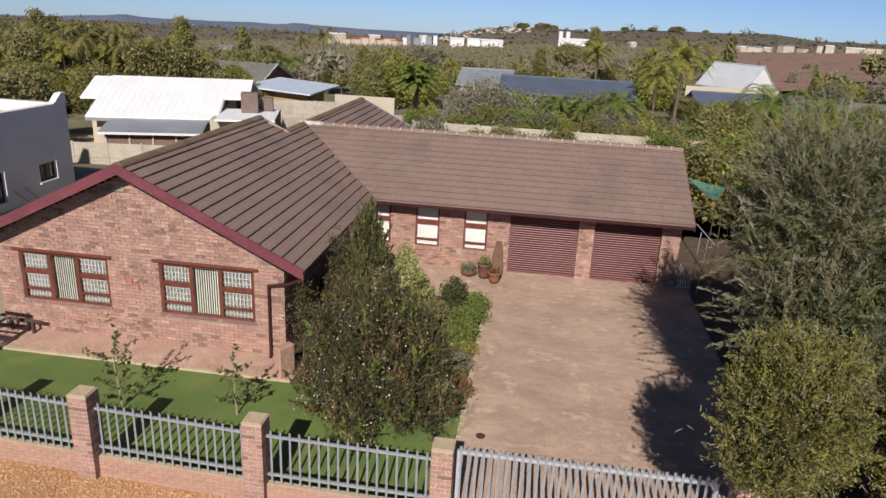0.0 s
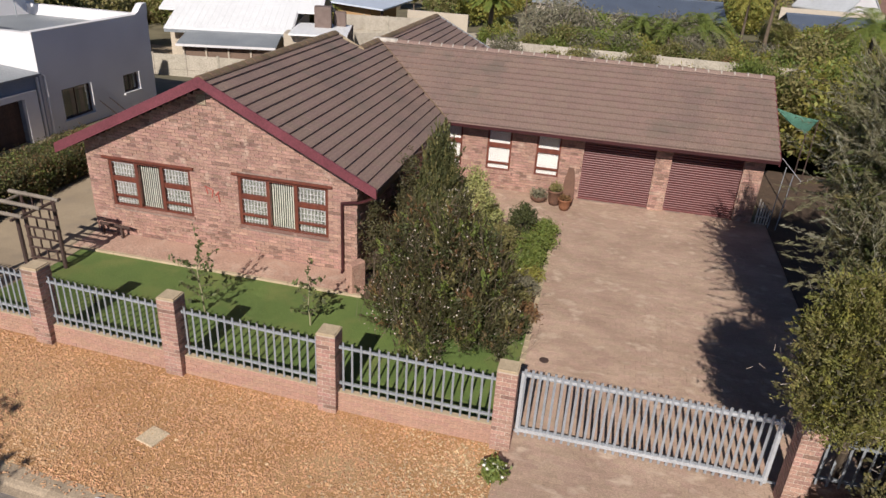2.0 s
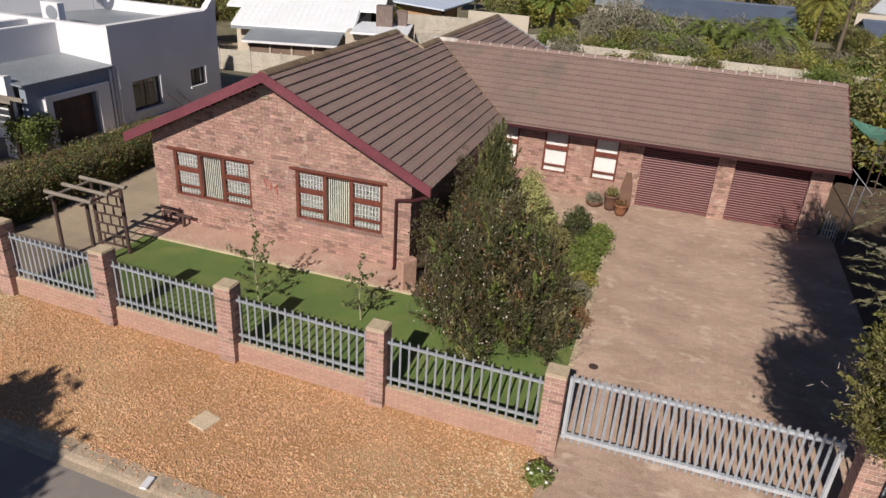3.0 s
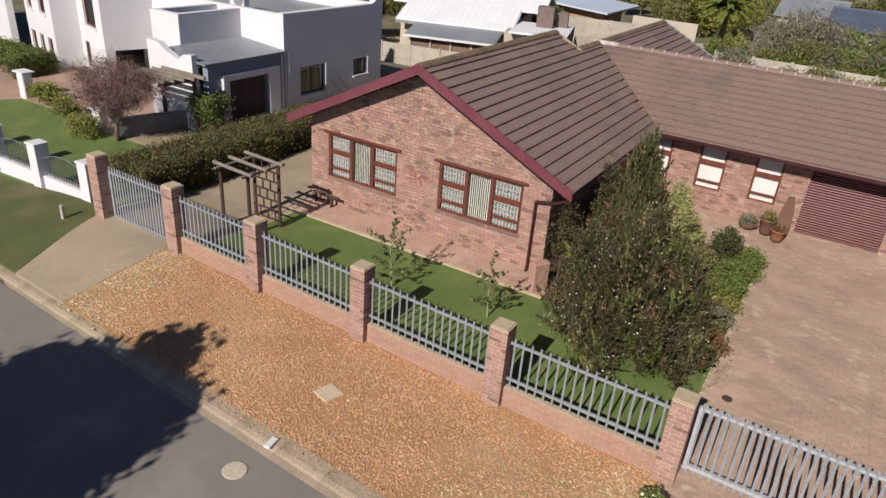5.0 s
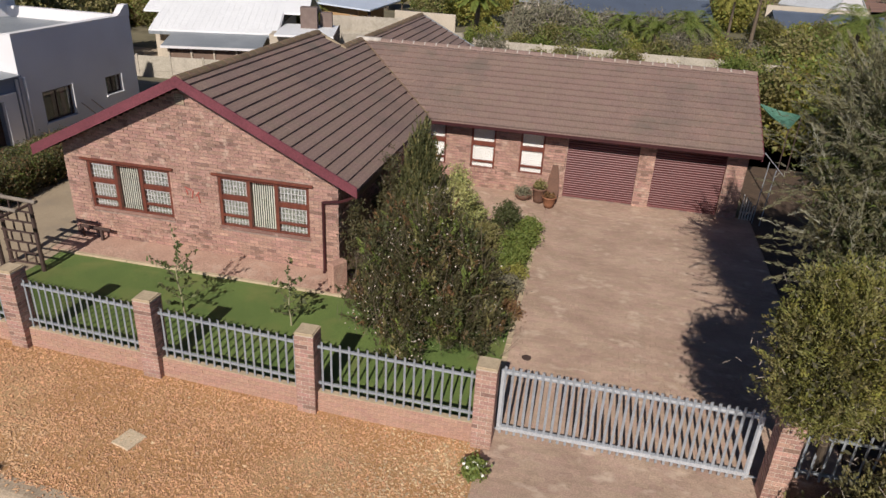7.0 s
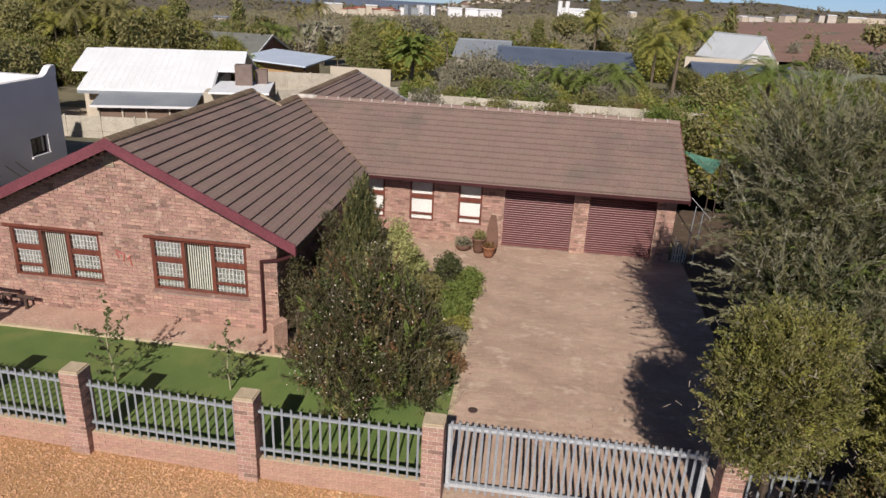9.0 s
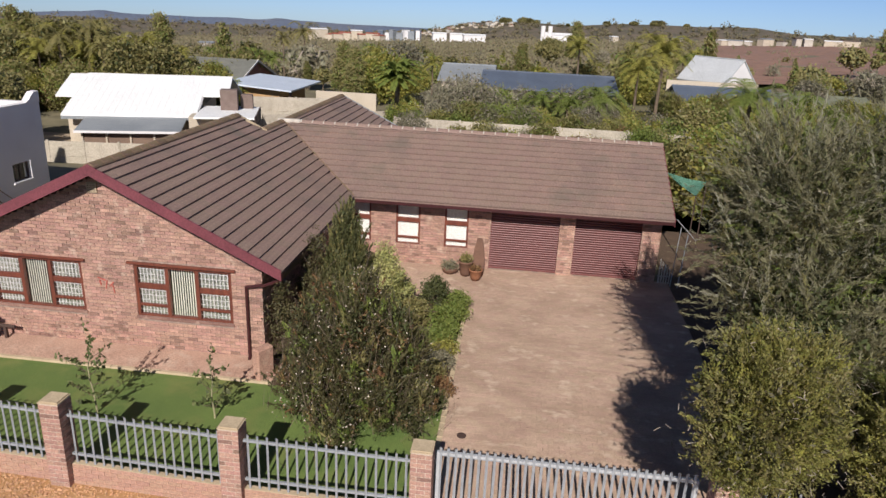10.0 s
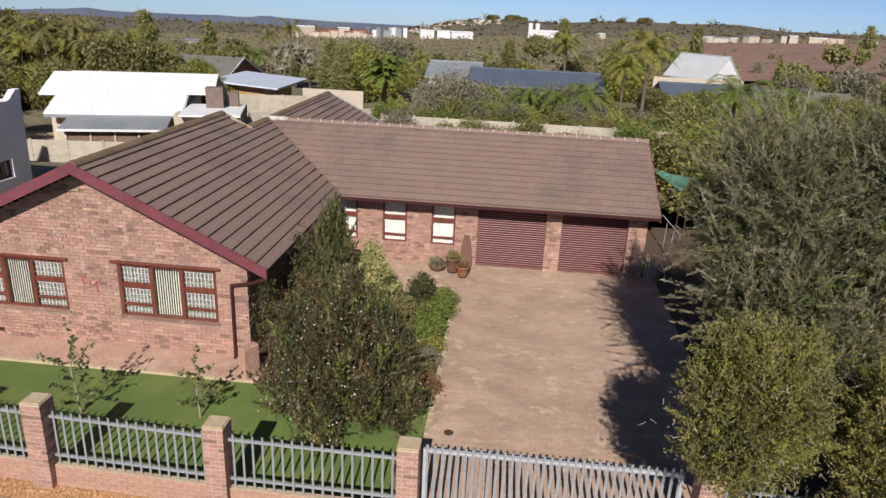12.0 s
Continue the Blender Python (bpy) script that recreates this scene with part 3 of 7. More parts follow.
roll_door(DOOR_B)

# ---- ground, road, paving ----
def terrain():
    rr = np.concatenate([[0.01], np.geomspace(3, 60, 34), np.geomspace(66, 4500, 46)])
    aa = np.linspace(0, 2 * math.pi, 145)[:-1]
    x, y = rr[:, None] * np.cos(aa), rr[:, None] * np.sin(aa) + 8
    z = ground_z(x, y) - 0.07
    r = np.hypot(x, y)
    z = z - np.where(y < -20, 0.01 * (-20 - y), 0)
    v = np.stack([x, y, z], -1).reshape(-1, 3)
    n, k = len(rr), len(aa)
    f = [(i * k + j, i * k + (j + 1) % k, (i + 1) * k + (j + 1) % k, (i + 1) * k + j) for i in range(n - 1) for j in range(k)]
    f = [q[::-1] for q in f]
    me = mesh_of("ground", v, f, smooth=True)
    ob = part("ground", me, M_LAND)
    return tagged(ob, "olive brown bush land falling away to the horizon", "ground", kind="structure")


ground = terrain()


def sheet(name, x0, x1, y0, y1, mat, lift, label, category, nx=6, ny=12, edge=0.10, low=0, high=0, skew0=0.0, skew1=0.0):
    """A sheet of ground that follows the slope, with an edge that goes down into it. low, high: edges that follow the bend of the street; skew: how far its near left and right corners lie to the east."""
    bm = bmesh.new()
    xs, ys = np.linspace(x0, x1, nx + 1), np.linspace(y0, y1, ny + 1)
    g = []
    for y in ys:
        v = (y - y0) / (y1 - y0)
        row = []
        for x in xs:
            u = (x - x0) / (x1 - x0)
            px = x + (1 - v) * (skew0 * (1 - u) + skew1 * u)
            py = y + float(bend(px)) * (low * (1 - v) + high * v)
            row.append(bm.verts.new((px, py, gz(px, py) + lift)))
        g.append(row)
    for j in range(ny):
        for i in range(nx):
            bm.faces.new((g[j][i], g[j][i + 1], g[j + 1][i + 1], g[j + 1][i]))
    ring = g[0] + [r[-1] for r in g[1:]] + g[-1][-2::-1] + [r[0] for r in g[-2:0:-1]]
    low = [bm.verts.new((v.co.x, v.co.y, v.co.z - edge - lift)) for v in ring]
    for i in range(len(ring)):
        j = (i + 1) % len(ring)
        bm.faces.new((ring[i], low[i], low[j], ring[j]))
    bmesh.ops.recalc_face_normals(bm, faces=bm.faces[:])
    return tagged(part(name, bm, mat), label, category, kind="structure")


FY0, FY1 = 9.32, 9.68                # faces of the fence pillars
road = sheet("road", -70, 60, -3.5, 5.95, M_ASPHALT, -0.05, "grey asphalt street", "road", 60, 6, high=1)
gravel = sheet("gravel_verge", -13.10, -1.0, 6.30, 9.62, M_GRAVEL, 0.0, "verge of orange brown gravel", "gravel", 24, 14, low=1)
apron_gate = sheet("driveway_apron", -1.0, 3.9, 6.30, 9.55, M_APRON, 0.015, "paved apron before the sliding gate", "pavement", 6, 14, low=1)
sheet("driveway_apron", -15.95, -13.10, 6.30, 9.75, M_CONCRETE, 0.012, "tan concrete apron before the side gate", "pavement", 10, 14, low=1, skew0=0.95)
sheet("grass_verge", -60, -15.95, 6.30, 9.75, M_VERGE, 0.02, "mown green grass verge", "grass", 44, 14, low=1, skew1=0.95)
sheet("ground_verge", 3.9, 40, 6.30, 9.62, M_SOIL, 0.0, "leafy soil verge under the trees", "ground", 10, 6)
lawn = sheet("lawn", -12.62, -0.95, 9.62, 13.25, M_LAWN, 0.0, "short green lawn behind the fence", "lawn", 24, 14)
yard = sheet("side_yard", -15.9, -12.62, 9.62, 30.0, M_CONCRETE, 0.0, "tan concrete side yard", "pavement", 6, 40)
sheet("house_apron", -12.90, -5.0, 13.33, 14.36, M_PLASTER, 0.03, "pinkish cement apron along the house", "pavement", 8, 4)
bed = sheet("garden_bed", -5.5, -0.95, 13.25, 18.4, M_SOIL, 0.0, "garden bed with dark soil", "garden bed")
court = sheet("driveway_base", -0.95, 5.2, 9.55, WG + 0.1, M_SAND, -0.03, "bedding of the brick driveway", "driveway", 6, 40)
court_b = sheet("courtyard_base", -5.5, -0.95, 18.4, WG + 0.1, M_SAND, -0.03, "bedding of the brick courtyard", "driveway")
sheet("garden_soil", 5.2, 30, 9.62, 40, M_SOIL, 0.0, "leafy soil under the trees", "ground")
sheet("paved_yard", -38, -17.5, 37.5, 47, M_CONCRETE, 0.03, "tan paved yard of the white roofed house", "pavement", 10, 8)
sheet("back_lawn", -12.6, 12, 27.0, 41.8, M_DRYGRASS, 0.0, "rough grass behind the house", "grass")

# kerb stones along the road
kerb = tagged(new("kerb"), "worn concrete kerb along the street", "kerb", kind="structure")
bm = bmesh.new()
prism(bm, [(-0.07, -0.09), (0.42, -0.09), (0.42, 0.014), (0.17, 0.012), (0.10, -0.005), (0.05, -0.032), (-0.07, -0.044)], "x", -0.499, 0.499)
kerb_mesh = bpy.data.meshes.new("kerb_stone")
bm.to_mesh(kerb_mesh), bm.free()
kerb_mesh.materials.append(M_KERB)
for i in range(60):
    k = new("kerb_stone", kerb_mesh)
    k.location = (-34 + i, 6.0 + float(bend(-34 + i)), 0)
    k.rotation_euler = (0, 0, -math.atan(0.05) if -23.5 < -34 + i < -2.5 else 0)
    k.parent = kerb

# ---- street wall, pillars and palisades ----
PILLARS = [-15.62, -12.86, -10.24, -7.35, -4.23, -1.02]
fence_group = "fence pillars"
PH, PW = 1.69, 0.355
STRINGER = M_STEEL


def picket(height, w=0.019):
    """One palisade pale: an angle with a pointed, bent tip."""
    bm = bmesh.new()
    t = 0.006
    for s in (-1, 1):
        a, b = (-w, 0) if s < 0 else (0, w)
        vs = [(a, 0.0 if s > 0 else 0.012, 0), (b, 0.012 if s > 0 else 0.0, 0)]
        lo = [bm.verts.new((x, y, 0)) for x, y, _ in vs]
        hi = [bm.verts.new((x, y, height - 0.05)) for x, y, _ in vs]
        lo2 = [bm.verts.new((x, y + t, 0)) for x, y, _ in vs]
        hi2 = [bm.verts.new((x, y + t, height - 0.05)) for x, y, _ in vs]
        tip = [bm.verts.new((0.5 * s * w * 0.6, -0.03, height)), bm.verts.new((0.5 * s * w * 0.6, -0.03 + t, height))]
        bm.faces.new((lo[0], lo[1], hi[1], hi[0])), bm.faces.new((lo2[1], lo2[0], hi2[0], hi2[1]))
        bm.faces.new((lo[0], hi[0], hi2[0], lo2[0])), bm.faces.new((lo[1], lo2[1], hi2[1], hi[1]))
        bm.faces.new((hi[0], hi[1], tip[0])), bm.faces.new((hi2[1], hi2[0], tip[1]))
        bm.faces.new((hi[0], tip[0], tip[1], hi2[0])), bm.faces.new((hi[1], hi2[1], tip[1], tip[0]))
    bmesh.ops.recalc_face_normals(bm, faces=bm.faces[:])
    me = bpy.data.meshes.new("pale")
    bm.to_mesh(me), bm.free()
    me.materials.append(M_STEEL)
    return me


PALE = picket(1.09)
PALE_GATE = picket(1.49, 0.023)


def palisade(x0, x1, z0, z1, y, n, mesh, rails, name, label, category, group=""):
    f = thing(name, label, category, (x0, y, z0), group=group)
    L, k = x1 - x0, z1 - z0
    for z in rails:
        bm = prism(bmesh.new(), [(0, z - 0.022), (L, k + z - 0.022), (L, k + z + 0.022), (0, z + 0.022)], "y", 0.014, 0.055)
        part("rail", bm, STRINGER, f)
    for i in range(n):
        p = new("pale", mesh)
        p.location = (L * (i + 0.5) / n, -0.006, k * (i + 0.5) / n)
        p.parent = f
    return f


CAP_LABEL = "face brick fence pillar with a sandy mortar cap"
pillar_objs = []
for i, x in enumerate([*PILLARS, 3.72]):
    p = thing("fence_pillar", CAP_LABEL, "pillar", (x, 9.5, float(street_rise(x))), group=fence_group)
    h = PW / 2
    part("core", boxes((-h + 0.008, h - 0.008, -h + 0.008, h - 0.008, -0.2, PH - 0.04)), M_MORTAR, p)
    bm = bmesh.new()
    box(bm, -h - 0.004, h + 0.004, -h - 0.004, h + 0.004, PH - 0.04, PH)
    bmesh.ops.bevel(bm, geom=[e for e in bm.edges if e.calc_length() > 0.2 and all(v.co.z > PH - 0.01 for v in e.verts)], offset=0.022, segments=2, affect="EDGES")
    part("cap", bm, M_CAP, p, "sandy cement cap")
    pillar_objs.append(p)
LOW = 0.43
low_walls = []
for a, b in zip(PILLARS[1:], PILLARS[2:]):
    za, zb = float(street_rise(a + PW / 2)), float(street_rise(b - PW / 2))
    L = b - a - PW
    w = thing("low_wall", "low face brick wall between fence pillars", "wall", (0.5 * (a + b), 0, 0.5 * (za + zb)), group="low fence walls")
    w.matrix_world = pose(0.5 * (a + b), 0, 0.5 * (za + zb), 0, math.degrees(math.atan2(za - zb, L)), 0)
    part("core", boxes((-L / 2, L / 2, 9.452, 9.56, -0.25, LOW - 0.012)), M_BAGGED, w)
    part("coping", boxes((-L / 2, L / 2, 9.446, 9.565, LOW - 0.012, LOW), bevel=0.004), M_CAP, w)
    low_walls.append((w, L))
    palisade(a + PW / 2, b - PW / 2, LOW + za, LOW + zb, 9.49, 17, PALE, (0.155, 0.92), "palisade_panel", "galvanised steel palisade panel with pointed pales", "fence", "palisade panels")

gate = palisade(-0.82, 3.44, -0.06, -0.06, 9.80, 33, PALE_GATE, (0.10, 1.30), "sliding_gate", "wide galvanised steel palisade sliding gate, closed", "gate")
part("gate_frame", boxes((0, 0.07, 0.0, 0.06, 0.06, 1.34), (4.19, 4.26, 0.0, 0.06, 0.06, 1.34), (0, 4.26, -0.012, 0.065, 0.10, 0.17)), M_STEEL_L, gate)
part("top_rail", boxes((0, 4.26, 0.012, 0.075, 1.30, 1.345)), M_STEEL_L, gate)
part("guide_rail", boxes((-0.1, 4.9, 0.01, 0.04, 0.08, 0.105)), M_STEEL, gate)
gate_b = palisade(-15.42, -13.06, 0.30, 0.27, 9.60, 22, PALE_GATE, (0.10, 1.28), "side_gate", "galvanised steel palisade side gate, closed", "gate")
part("gate_frame", boxes((0, 0.05, 0.0, 0.06, 0.0, 1.32), (2.31, 2.36, 0.0, 0.06, 0.0, 1.30)), M_STEEL, gate_b)

# ---- plants ----
def leaf_quads(centres, size, long=1.6, droop=0.0, r=None, along=None, lay=0.0):
    """Small leaves, one quad each, at the given places and turned at random; lay: how far they lie flat to the light."""
    r = r or rng
    n = len(centres)
    u = r.normal(size=(n, 3)) if along is None else along + 0.35 * r.normal(size=(n, 3))
    if droop and along is None:
        u[:, 2] -= droop
    u /= np.linalg.norm(u, axis=1, keepdims=True)
    w = r.normal(size=(n, 3))
    if lay:
        w = np.cross(r.normal(size=(n, 3)) + lay * np.array([0.1, -0.75, 0.8]), u) + 1e-6
    w -= (w * u).sum(1, keepdims=True) * u
    w /= np.linalg.norm(w, axis=1, keepdims=True)
    s = (size * (0.6 + 0.8 * r.random(n)))[:, None]
    a, b = u * s * long * 0.5, w * s * 0.5
    c = np.asarray(centres)
    return np.stack([c - a, c - 0.1 * a + b, c + a, c - 0.1 * a - b], 1)


def crown_points(blobs, n_clumps, per, spread, r=None, flat=0.75, shell=0.5):
    """Places of leaves: clumps scattered in the outer part of some ellipsoids."""
    r = r or rng
    vol = np.array([b[3] * b[4] * b[5] for b in blobs]) ** 0.67
    pick = r.choice(len(blobs), n_clumps, p=vol / vol.sum())
    B = np.array(blobs, float)[pick]
    d = r.normal(size=(n_clumps, 3))
    d /= np.linalg.norm(d, axis=1, keepdims=True)
    rad = shell + (1.06 - shell) * r.random(n_clumps) ** 0.6
    rad *= 0.86 + 0.30 * r.random(n_clumps)
    c = B[:, :3] + d * rad[:, None] * B[:, 3:6]
    k = per * (0.4 + 1.2 * r.random(n_clumps))
    idx = np.repeat(np.arange(n_clumps), k.astype(int))
    off = r.normal(size=(len(idx), 3)) * spread * np.array([1, 1, flat])
    return c[idx] + off, c


def plume_points(blobs, n, per, length, width, up, r):
    """Places and directions of leaves that stand along feathery sprays."""
    vol = np.array([b[3] * b[4] * b[5] for b in blobs]) ** 0.67
    pick = r.choice(len(blobs), n, p=vol / vol.sum())
    B = np.array(blobs, float)[pick]
    d = r.normal(size=(n, 3))
    d /= np.linalg.norm(d, axis=1, keepdims=True)
    c = B[:, :3] + d * (0.45 + 0.6 * r.random((n, 1)) ** 0.6) * B[:, 3:6]
    way = d + 0.5 * r.normal(size=(n, 3)) + np.array([0, 0, up])
    way /= np.linalg.norm(way, axis=1, keepdims=True)
    k = (per * (0.4 + 1.2 * r.random(n))).astype(int)
    idx = np.repeat(np.arange(n), k)
    s = r.random((len(idx), 1))
    L = (length * (0.6 + 0.8 * r.random(n)))[idx][:, None]
    p = c[idx] + way[idx] * (s - 0.4) * L + r.normal(size=(len(idx), 3)) * width * (1.15 - s)
    return p, way[idx]


def limbs(bm, base, tips, r0, r, fork=0.45):
    """A trunk that forks into limbs that end at the tips."""
    base = Vector(base)
    mid = base + (sum((Vector(t) for t in tips), Vector()) / len(tips) - base) * fork
    mid += Vector((r.uniform(-0.1, 0.1), r.uniform(-0.1, 0.1), 0)) * (mid - base).length
    knee = base.lerp(mid, 0.5) + Vector((r.uniform(-0.05, 0.05), r.uniform(-0.05, 0.05), 0)) * (mid - base).length
    tube(bm, base, knee, r0, r0 * 0.82, 9), tube(bm, knee, mid, r0 * 0.82, r0 * 0.66, 9)
    for t in tips:
        t = Vector(t)
        k = mid.lerp(t, 0.5) + Vector((r.uniform(-0.12, 0.12), r.uniform(-0.12, 0.12), r.uniform(0, 0.1))) * (t - mid).length
        tube(bm, mid, k, r0 * 0.5, r0 * 0.3, 6), tube(bm, k, t, r0 * 0.3, r0 * 0.08, 5)


def twig_quads(p, length, up, width, r):
    d = r.normal(size=(len(p), 3)) + np.array([0, 0, up])
    d /= np.linalg.norm(d, axis=1, keepdims=True)
    w = r.normal(size=(len(p), 3))
    w -= (w * d).sum(1, keepdims=True) * d
    w /= np.linalg.norm(w, axis=1, keepdims=True)
    L = length * (0.5 + r.random(len(p)))[:, None]
    return np.stack([p - d * L * 0.5 - w * width, p - d * L * 0.5 + w * width, p + d * L * 0.5 + w * width * 0.5, p + d * L * 0.5 - w * width * 0.5], 1)


def tree(name, label, category, at, blobs, leaves, twigs=None, trunk=0.1, group="", seed=1, stems=6, lay=0.0):
    """blobs: ellipsoids (x, y, z, rx, ry, rz) from the foot; leaves: rows (material, part, clumps, per, spread, size, droop, long)."""
    r, rr = np.random.default_rng(seed), random.Random(seed)
    t = thing(name, label, category, at, group=group)
    bm = bmesh.new()
    tips = []
    for i in range(stems):
        b = blobs[i % len(blobs)]
        tips.append((b[0] + rr.uniform(-0.6, 0.6) * b[3], b[1] + rr.uniform(-0.6, 0.6) * b[4], b[2] + rr.uniform(-0.2, 0.5) * b[5]))
    limbs(bm, (0, 0, -0.08), tips, trunk, rr, 0.4)
    part("trunk", bm, M_BARK, t)
    for mat, pname, clumps, per, spread, size, droop, long, *spray in leaves:
        way = None
        if spray:
            p, way = plume_points(blobs, clumps, per, spray[0], spread, spray[1], r)
            way = way[p[:, 2] > 0.02]
        else:
            # inner leaves sit deep in the crown, their dark colour standing in for shade
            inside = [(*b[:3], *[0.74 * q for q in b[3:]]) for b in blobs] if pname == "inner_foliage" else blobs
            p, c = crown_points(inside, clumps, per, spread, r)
        p = p[p[:, 2] > 0.02]
        tagged(part(pname, quads(pname, leaf_quads(p, size, long, droop, r, way, lay)), mat, t), kind="stuff")
    if twigs:
        n, length, mat, up = twigs
        p, c = crown_points(blobs, max(8, n // 4), 4, 0.25, r)
        tagged(part("twig", quads("twig", twig_quads(p[:n], length, up, 0.005, r)), mat, t), kind="stuff")
    return t


# The flowering shrub beside the driveway: a few main masses and many upright sprays round them
sprays = random.Random(5)
FLOWER_BLOBS = [(0.0, 0, 0.85, 1.3, 1.2, 0.8), (0.05, 0.1, 1.5, 0.95, 0.95, 0.75), (0.0, 0.2, 2.2, 0.6, 0.6, 0.75), (0.05, 0.3, 2.85, 0.3, 0.32, 0.6), (-0.85, -0.1, 0.75, 0.9, 0.85, 0.68), (-0.75, 0.3, 1.45, 0.55, 0.6, 0.7), (0.85, -0.1, 0.65, 0.75, 0.8, 0.58), (-1.3, 0.5, 1.6, 0.35, 0.35, 0.5), (-1.05, 0.3, 2.15, 0.3, 0.3, 0.45), (-0.8, 0.4, 2.6, 0.22, 0.22, 0.4), (1.0, 0.3, 1.6, 0.4, 0.4, 0.5), (0.7, 0.35, 2.2, 0.3, 0.3, 0.45)]
for k in range(40):
    a, q = sprays.uniform(0, 2 * math.pi), sprays.uniform(0.2, 1.45)
    top = 3.45 - 1.75 * q + sprays.uniform(-0.3, 0.3)
    FLOWER_BLOBS.append((q * math.cos(a), q * math.sin(a) + 0.1, top - 0.4, 0.14 + 0.10 * sprays.random(), 0.14 + 0.10 * sprays.random(), 0.4 + 0.25 * sprays.random()))
tree("flowering_tree", "dense olive shrub-like tree with small pale blossoms beside the driveway", "tree", (-2.75, 12.3, gz(-2.75, 12.3)), FLOWER_BLOBS,
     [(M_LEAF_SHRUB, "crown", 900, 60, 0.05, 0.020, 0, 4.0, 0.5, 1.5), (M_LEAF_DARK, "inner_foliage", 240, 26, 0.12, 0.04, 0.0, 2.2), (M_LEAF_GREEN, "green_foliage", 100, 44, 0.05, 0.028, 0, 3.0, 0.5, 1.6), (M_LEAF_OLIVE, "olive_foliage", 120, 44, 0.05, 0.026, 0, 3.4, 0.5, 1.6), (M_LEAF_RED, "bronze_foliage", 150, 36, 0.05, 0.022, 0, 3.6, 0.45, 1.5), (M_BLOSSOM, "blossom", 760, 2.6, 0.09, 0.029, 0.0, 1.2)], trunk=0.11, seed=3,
     twigs=(1200, 0.5, M_BARK, 2.0))
M_LEAF_CYPRESS = leaf_material("cypress leaf", (0.135, 0.135, 0.050), (0.095, 0.10, 0.038), 0.3)
# slim conifer behind it
tree("cypress", "slender dark green cypress in the garden bed", "tree", (-3.85, 15.6, gz(-4, 15.6)),
     [(0, 0, 1.2, 0.55, 0.55, 1.2), (0, 0, 2.1, 0.38, 0.38, 1.0), (0.02, 0, 2.95, 0.17, 0.17, 0.7), (0.27, 0.1, 2.5, 0.17, 0.17, 0.65), (-0.26, 0.1, 2.4, 0.16, 0.16, 0.65)],
     [(M_LEAF_CYPRESS, "crown", 420, 60, 0.04, 0.022, 0, 4.2, 0.6, 3.0), (M_LEAF_DARK, "inner_foliage", 180, 26, 0.09, 0.03, -1.5, 3.0), (M_LEAF_OLIVE, "olive_foliage", 150, 50, 0.035, 0.02, 0, 4.2, 0.6, 3.0)], trunk=0.07, seed=5, stems=3)
# big feathery tree along the boundary
tree("boundary_tree", "large grey green feathery tree beside the driveway", "tree", (6.64, 12.0, 0.1),
     [(-1.6, 1.2, 5.8, 0.85, 0.9, 0.6), (-0.9, 1.4, 5.5, 0.9, 0.9, 0.7), (-1.8, 0.3, 5.85, 0.95, 0.9, 0.6), (-1.6, -1.5, 3.5, 0.9, 0.8, 0.8), (-1.2, -1.7, 2.7, 0.9, 0.7, 0.7), (-1.9, -0.9, 3.6, 0.8, 0.7, 0.7), (0.09, 0.0, 4.66, 2.14, 2.05, 1.95), (-1.35, 0.0, 4.48, 1.3, 1.49, 1.21), (-1.67, -0.19, 5.41, 0.98, 1.02, 0.7), (-0.37, 0.19, 4.48, 1.12, 1.21, 1.12), (0.28, -0.28, 6.06, 1.58, 1.49, 1.02), (-2.05, 0.19, 4.85, 0.93, 1.12, 1.02), (-1.86, -0.28, 3.73, 0.84, 0.93, 0.93), (-1.12, -1.21, 3.08, 0.79, 0.79, 0.84), (-0.65, -1.49, 2.52, 0.84, 0.74, 0.93), (2.05, 0.19, 5.78, 1.86, 1.86, 1.49), (-0.84, 0.56, 3.08, 1.3, 1.4, 1.21), (2.23, 1.12, 3.73, 2.05, 2.05, 2.05), (-0.74, 1.67, 3.64, 0.93, 1.3, 1.02), (4.19, 0.93, 5.03, 2.23, 2.23, 2.05)],
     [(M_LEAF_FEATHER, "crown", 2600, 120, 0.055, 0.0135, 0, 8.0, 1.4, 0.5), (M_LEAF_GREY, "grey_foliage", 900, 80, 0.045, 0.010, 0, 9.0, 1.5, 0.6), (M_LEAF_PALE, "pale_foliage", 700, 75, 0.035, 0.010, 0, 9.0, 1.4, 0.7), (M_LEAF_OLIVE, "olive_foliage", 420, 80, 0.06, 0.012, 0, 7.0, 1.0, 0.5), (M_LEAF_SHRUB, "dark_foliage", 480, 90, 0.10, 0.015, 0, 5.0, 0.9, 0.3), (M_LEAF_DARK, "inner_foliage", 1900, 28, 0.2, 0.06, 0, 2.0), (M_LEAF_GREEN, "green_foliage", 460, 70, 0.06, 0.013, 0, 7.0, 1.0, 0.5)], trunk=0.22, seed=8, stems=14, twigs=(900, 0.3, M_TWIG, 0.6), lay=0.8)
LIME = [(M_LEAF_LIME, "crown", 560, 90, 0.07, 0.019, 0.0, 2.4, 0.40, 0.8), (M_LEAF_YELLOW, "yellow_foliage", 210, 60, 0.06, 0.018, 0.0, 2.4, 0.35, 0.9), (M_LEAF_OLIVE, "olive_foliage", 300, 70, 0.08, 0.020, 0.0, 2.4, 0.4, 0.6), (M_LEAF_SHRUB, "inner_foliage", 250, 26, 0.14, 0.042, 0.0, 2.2)]
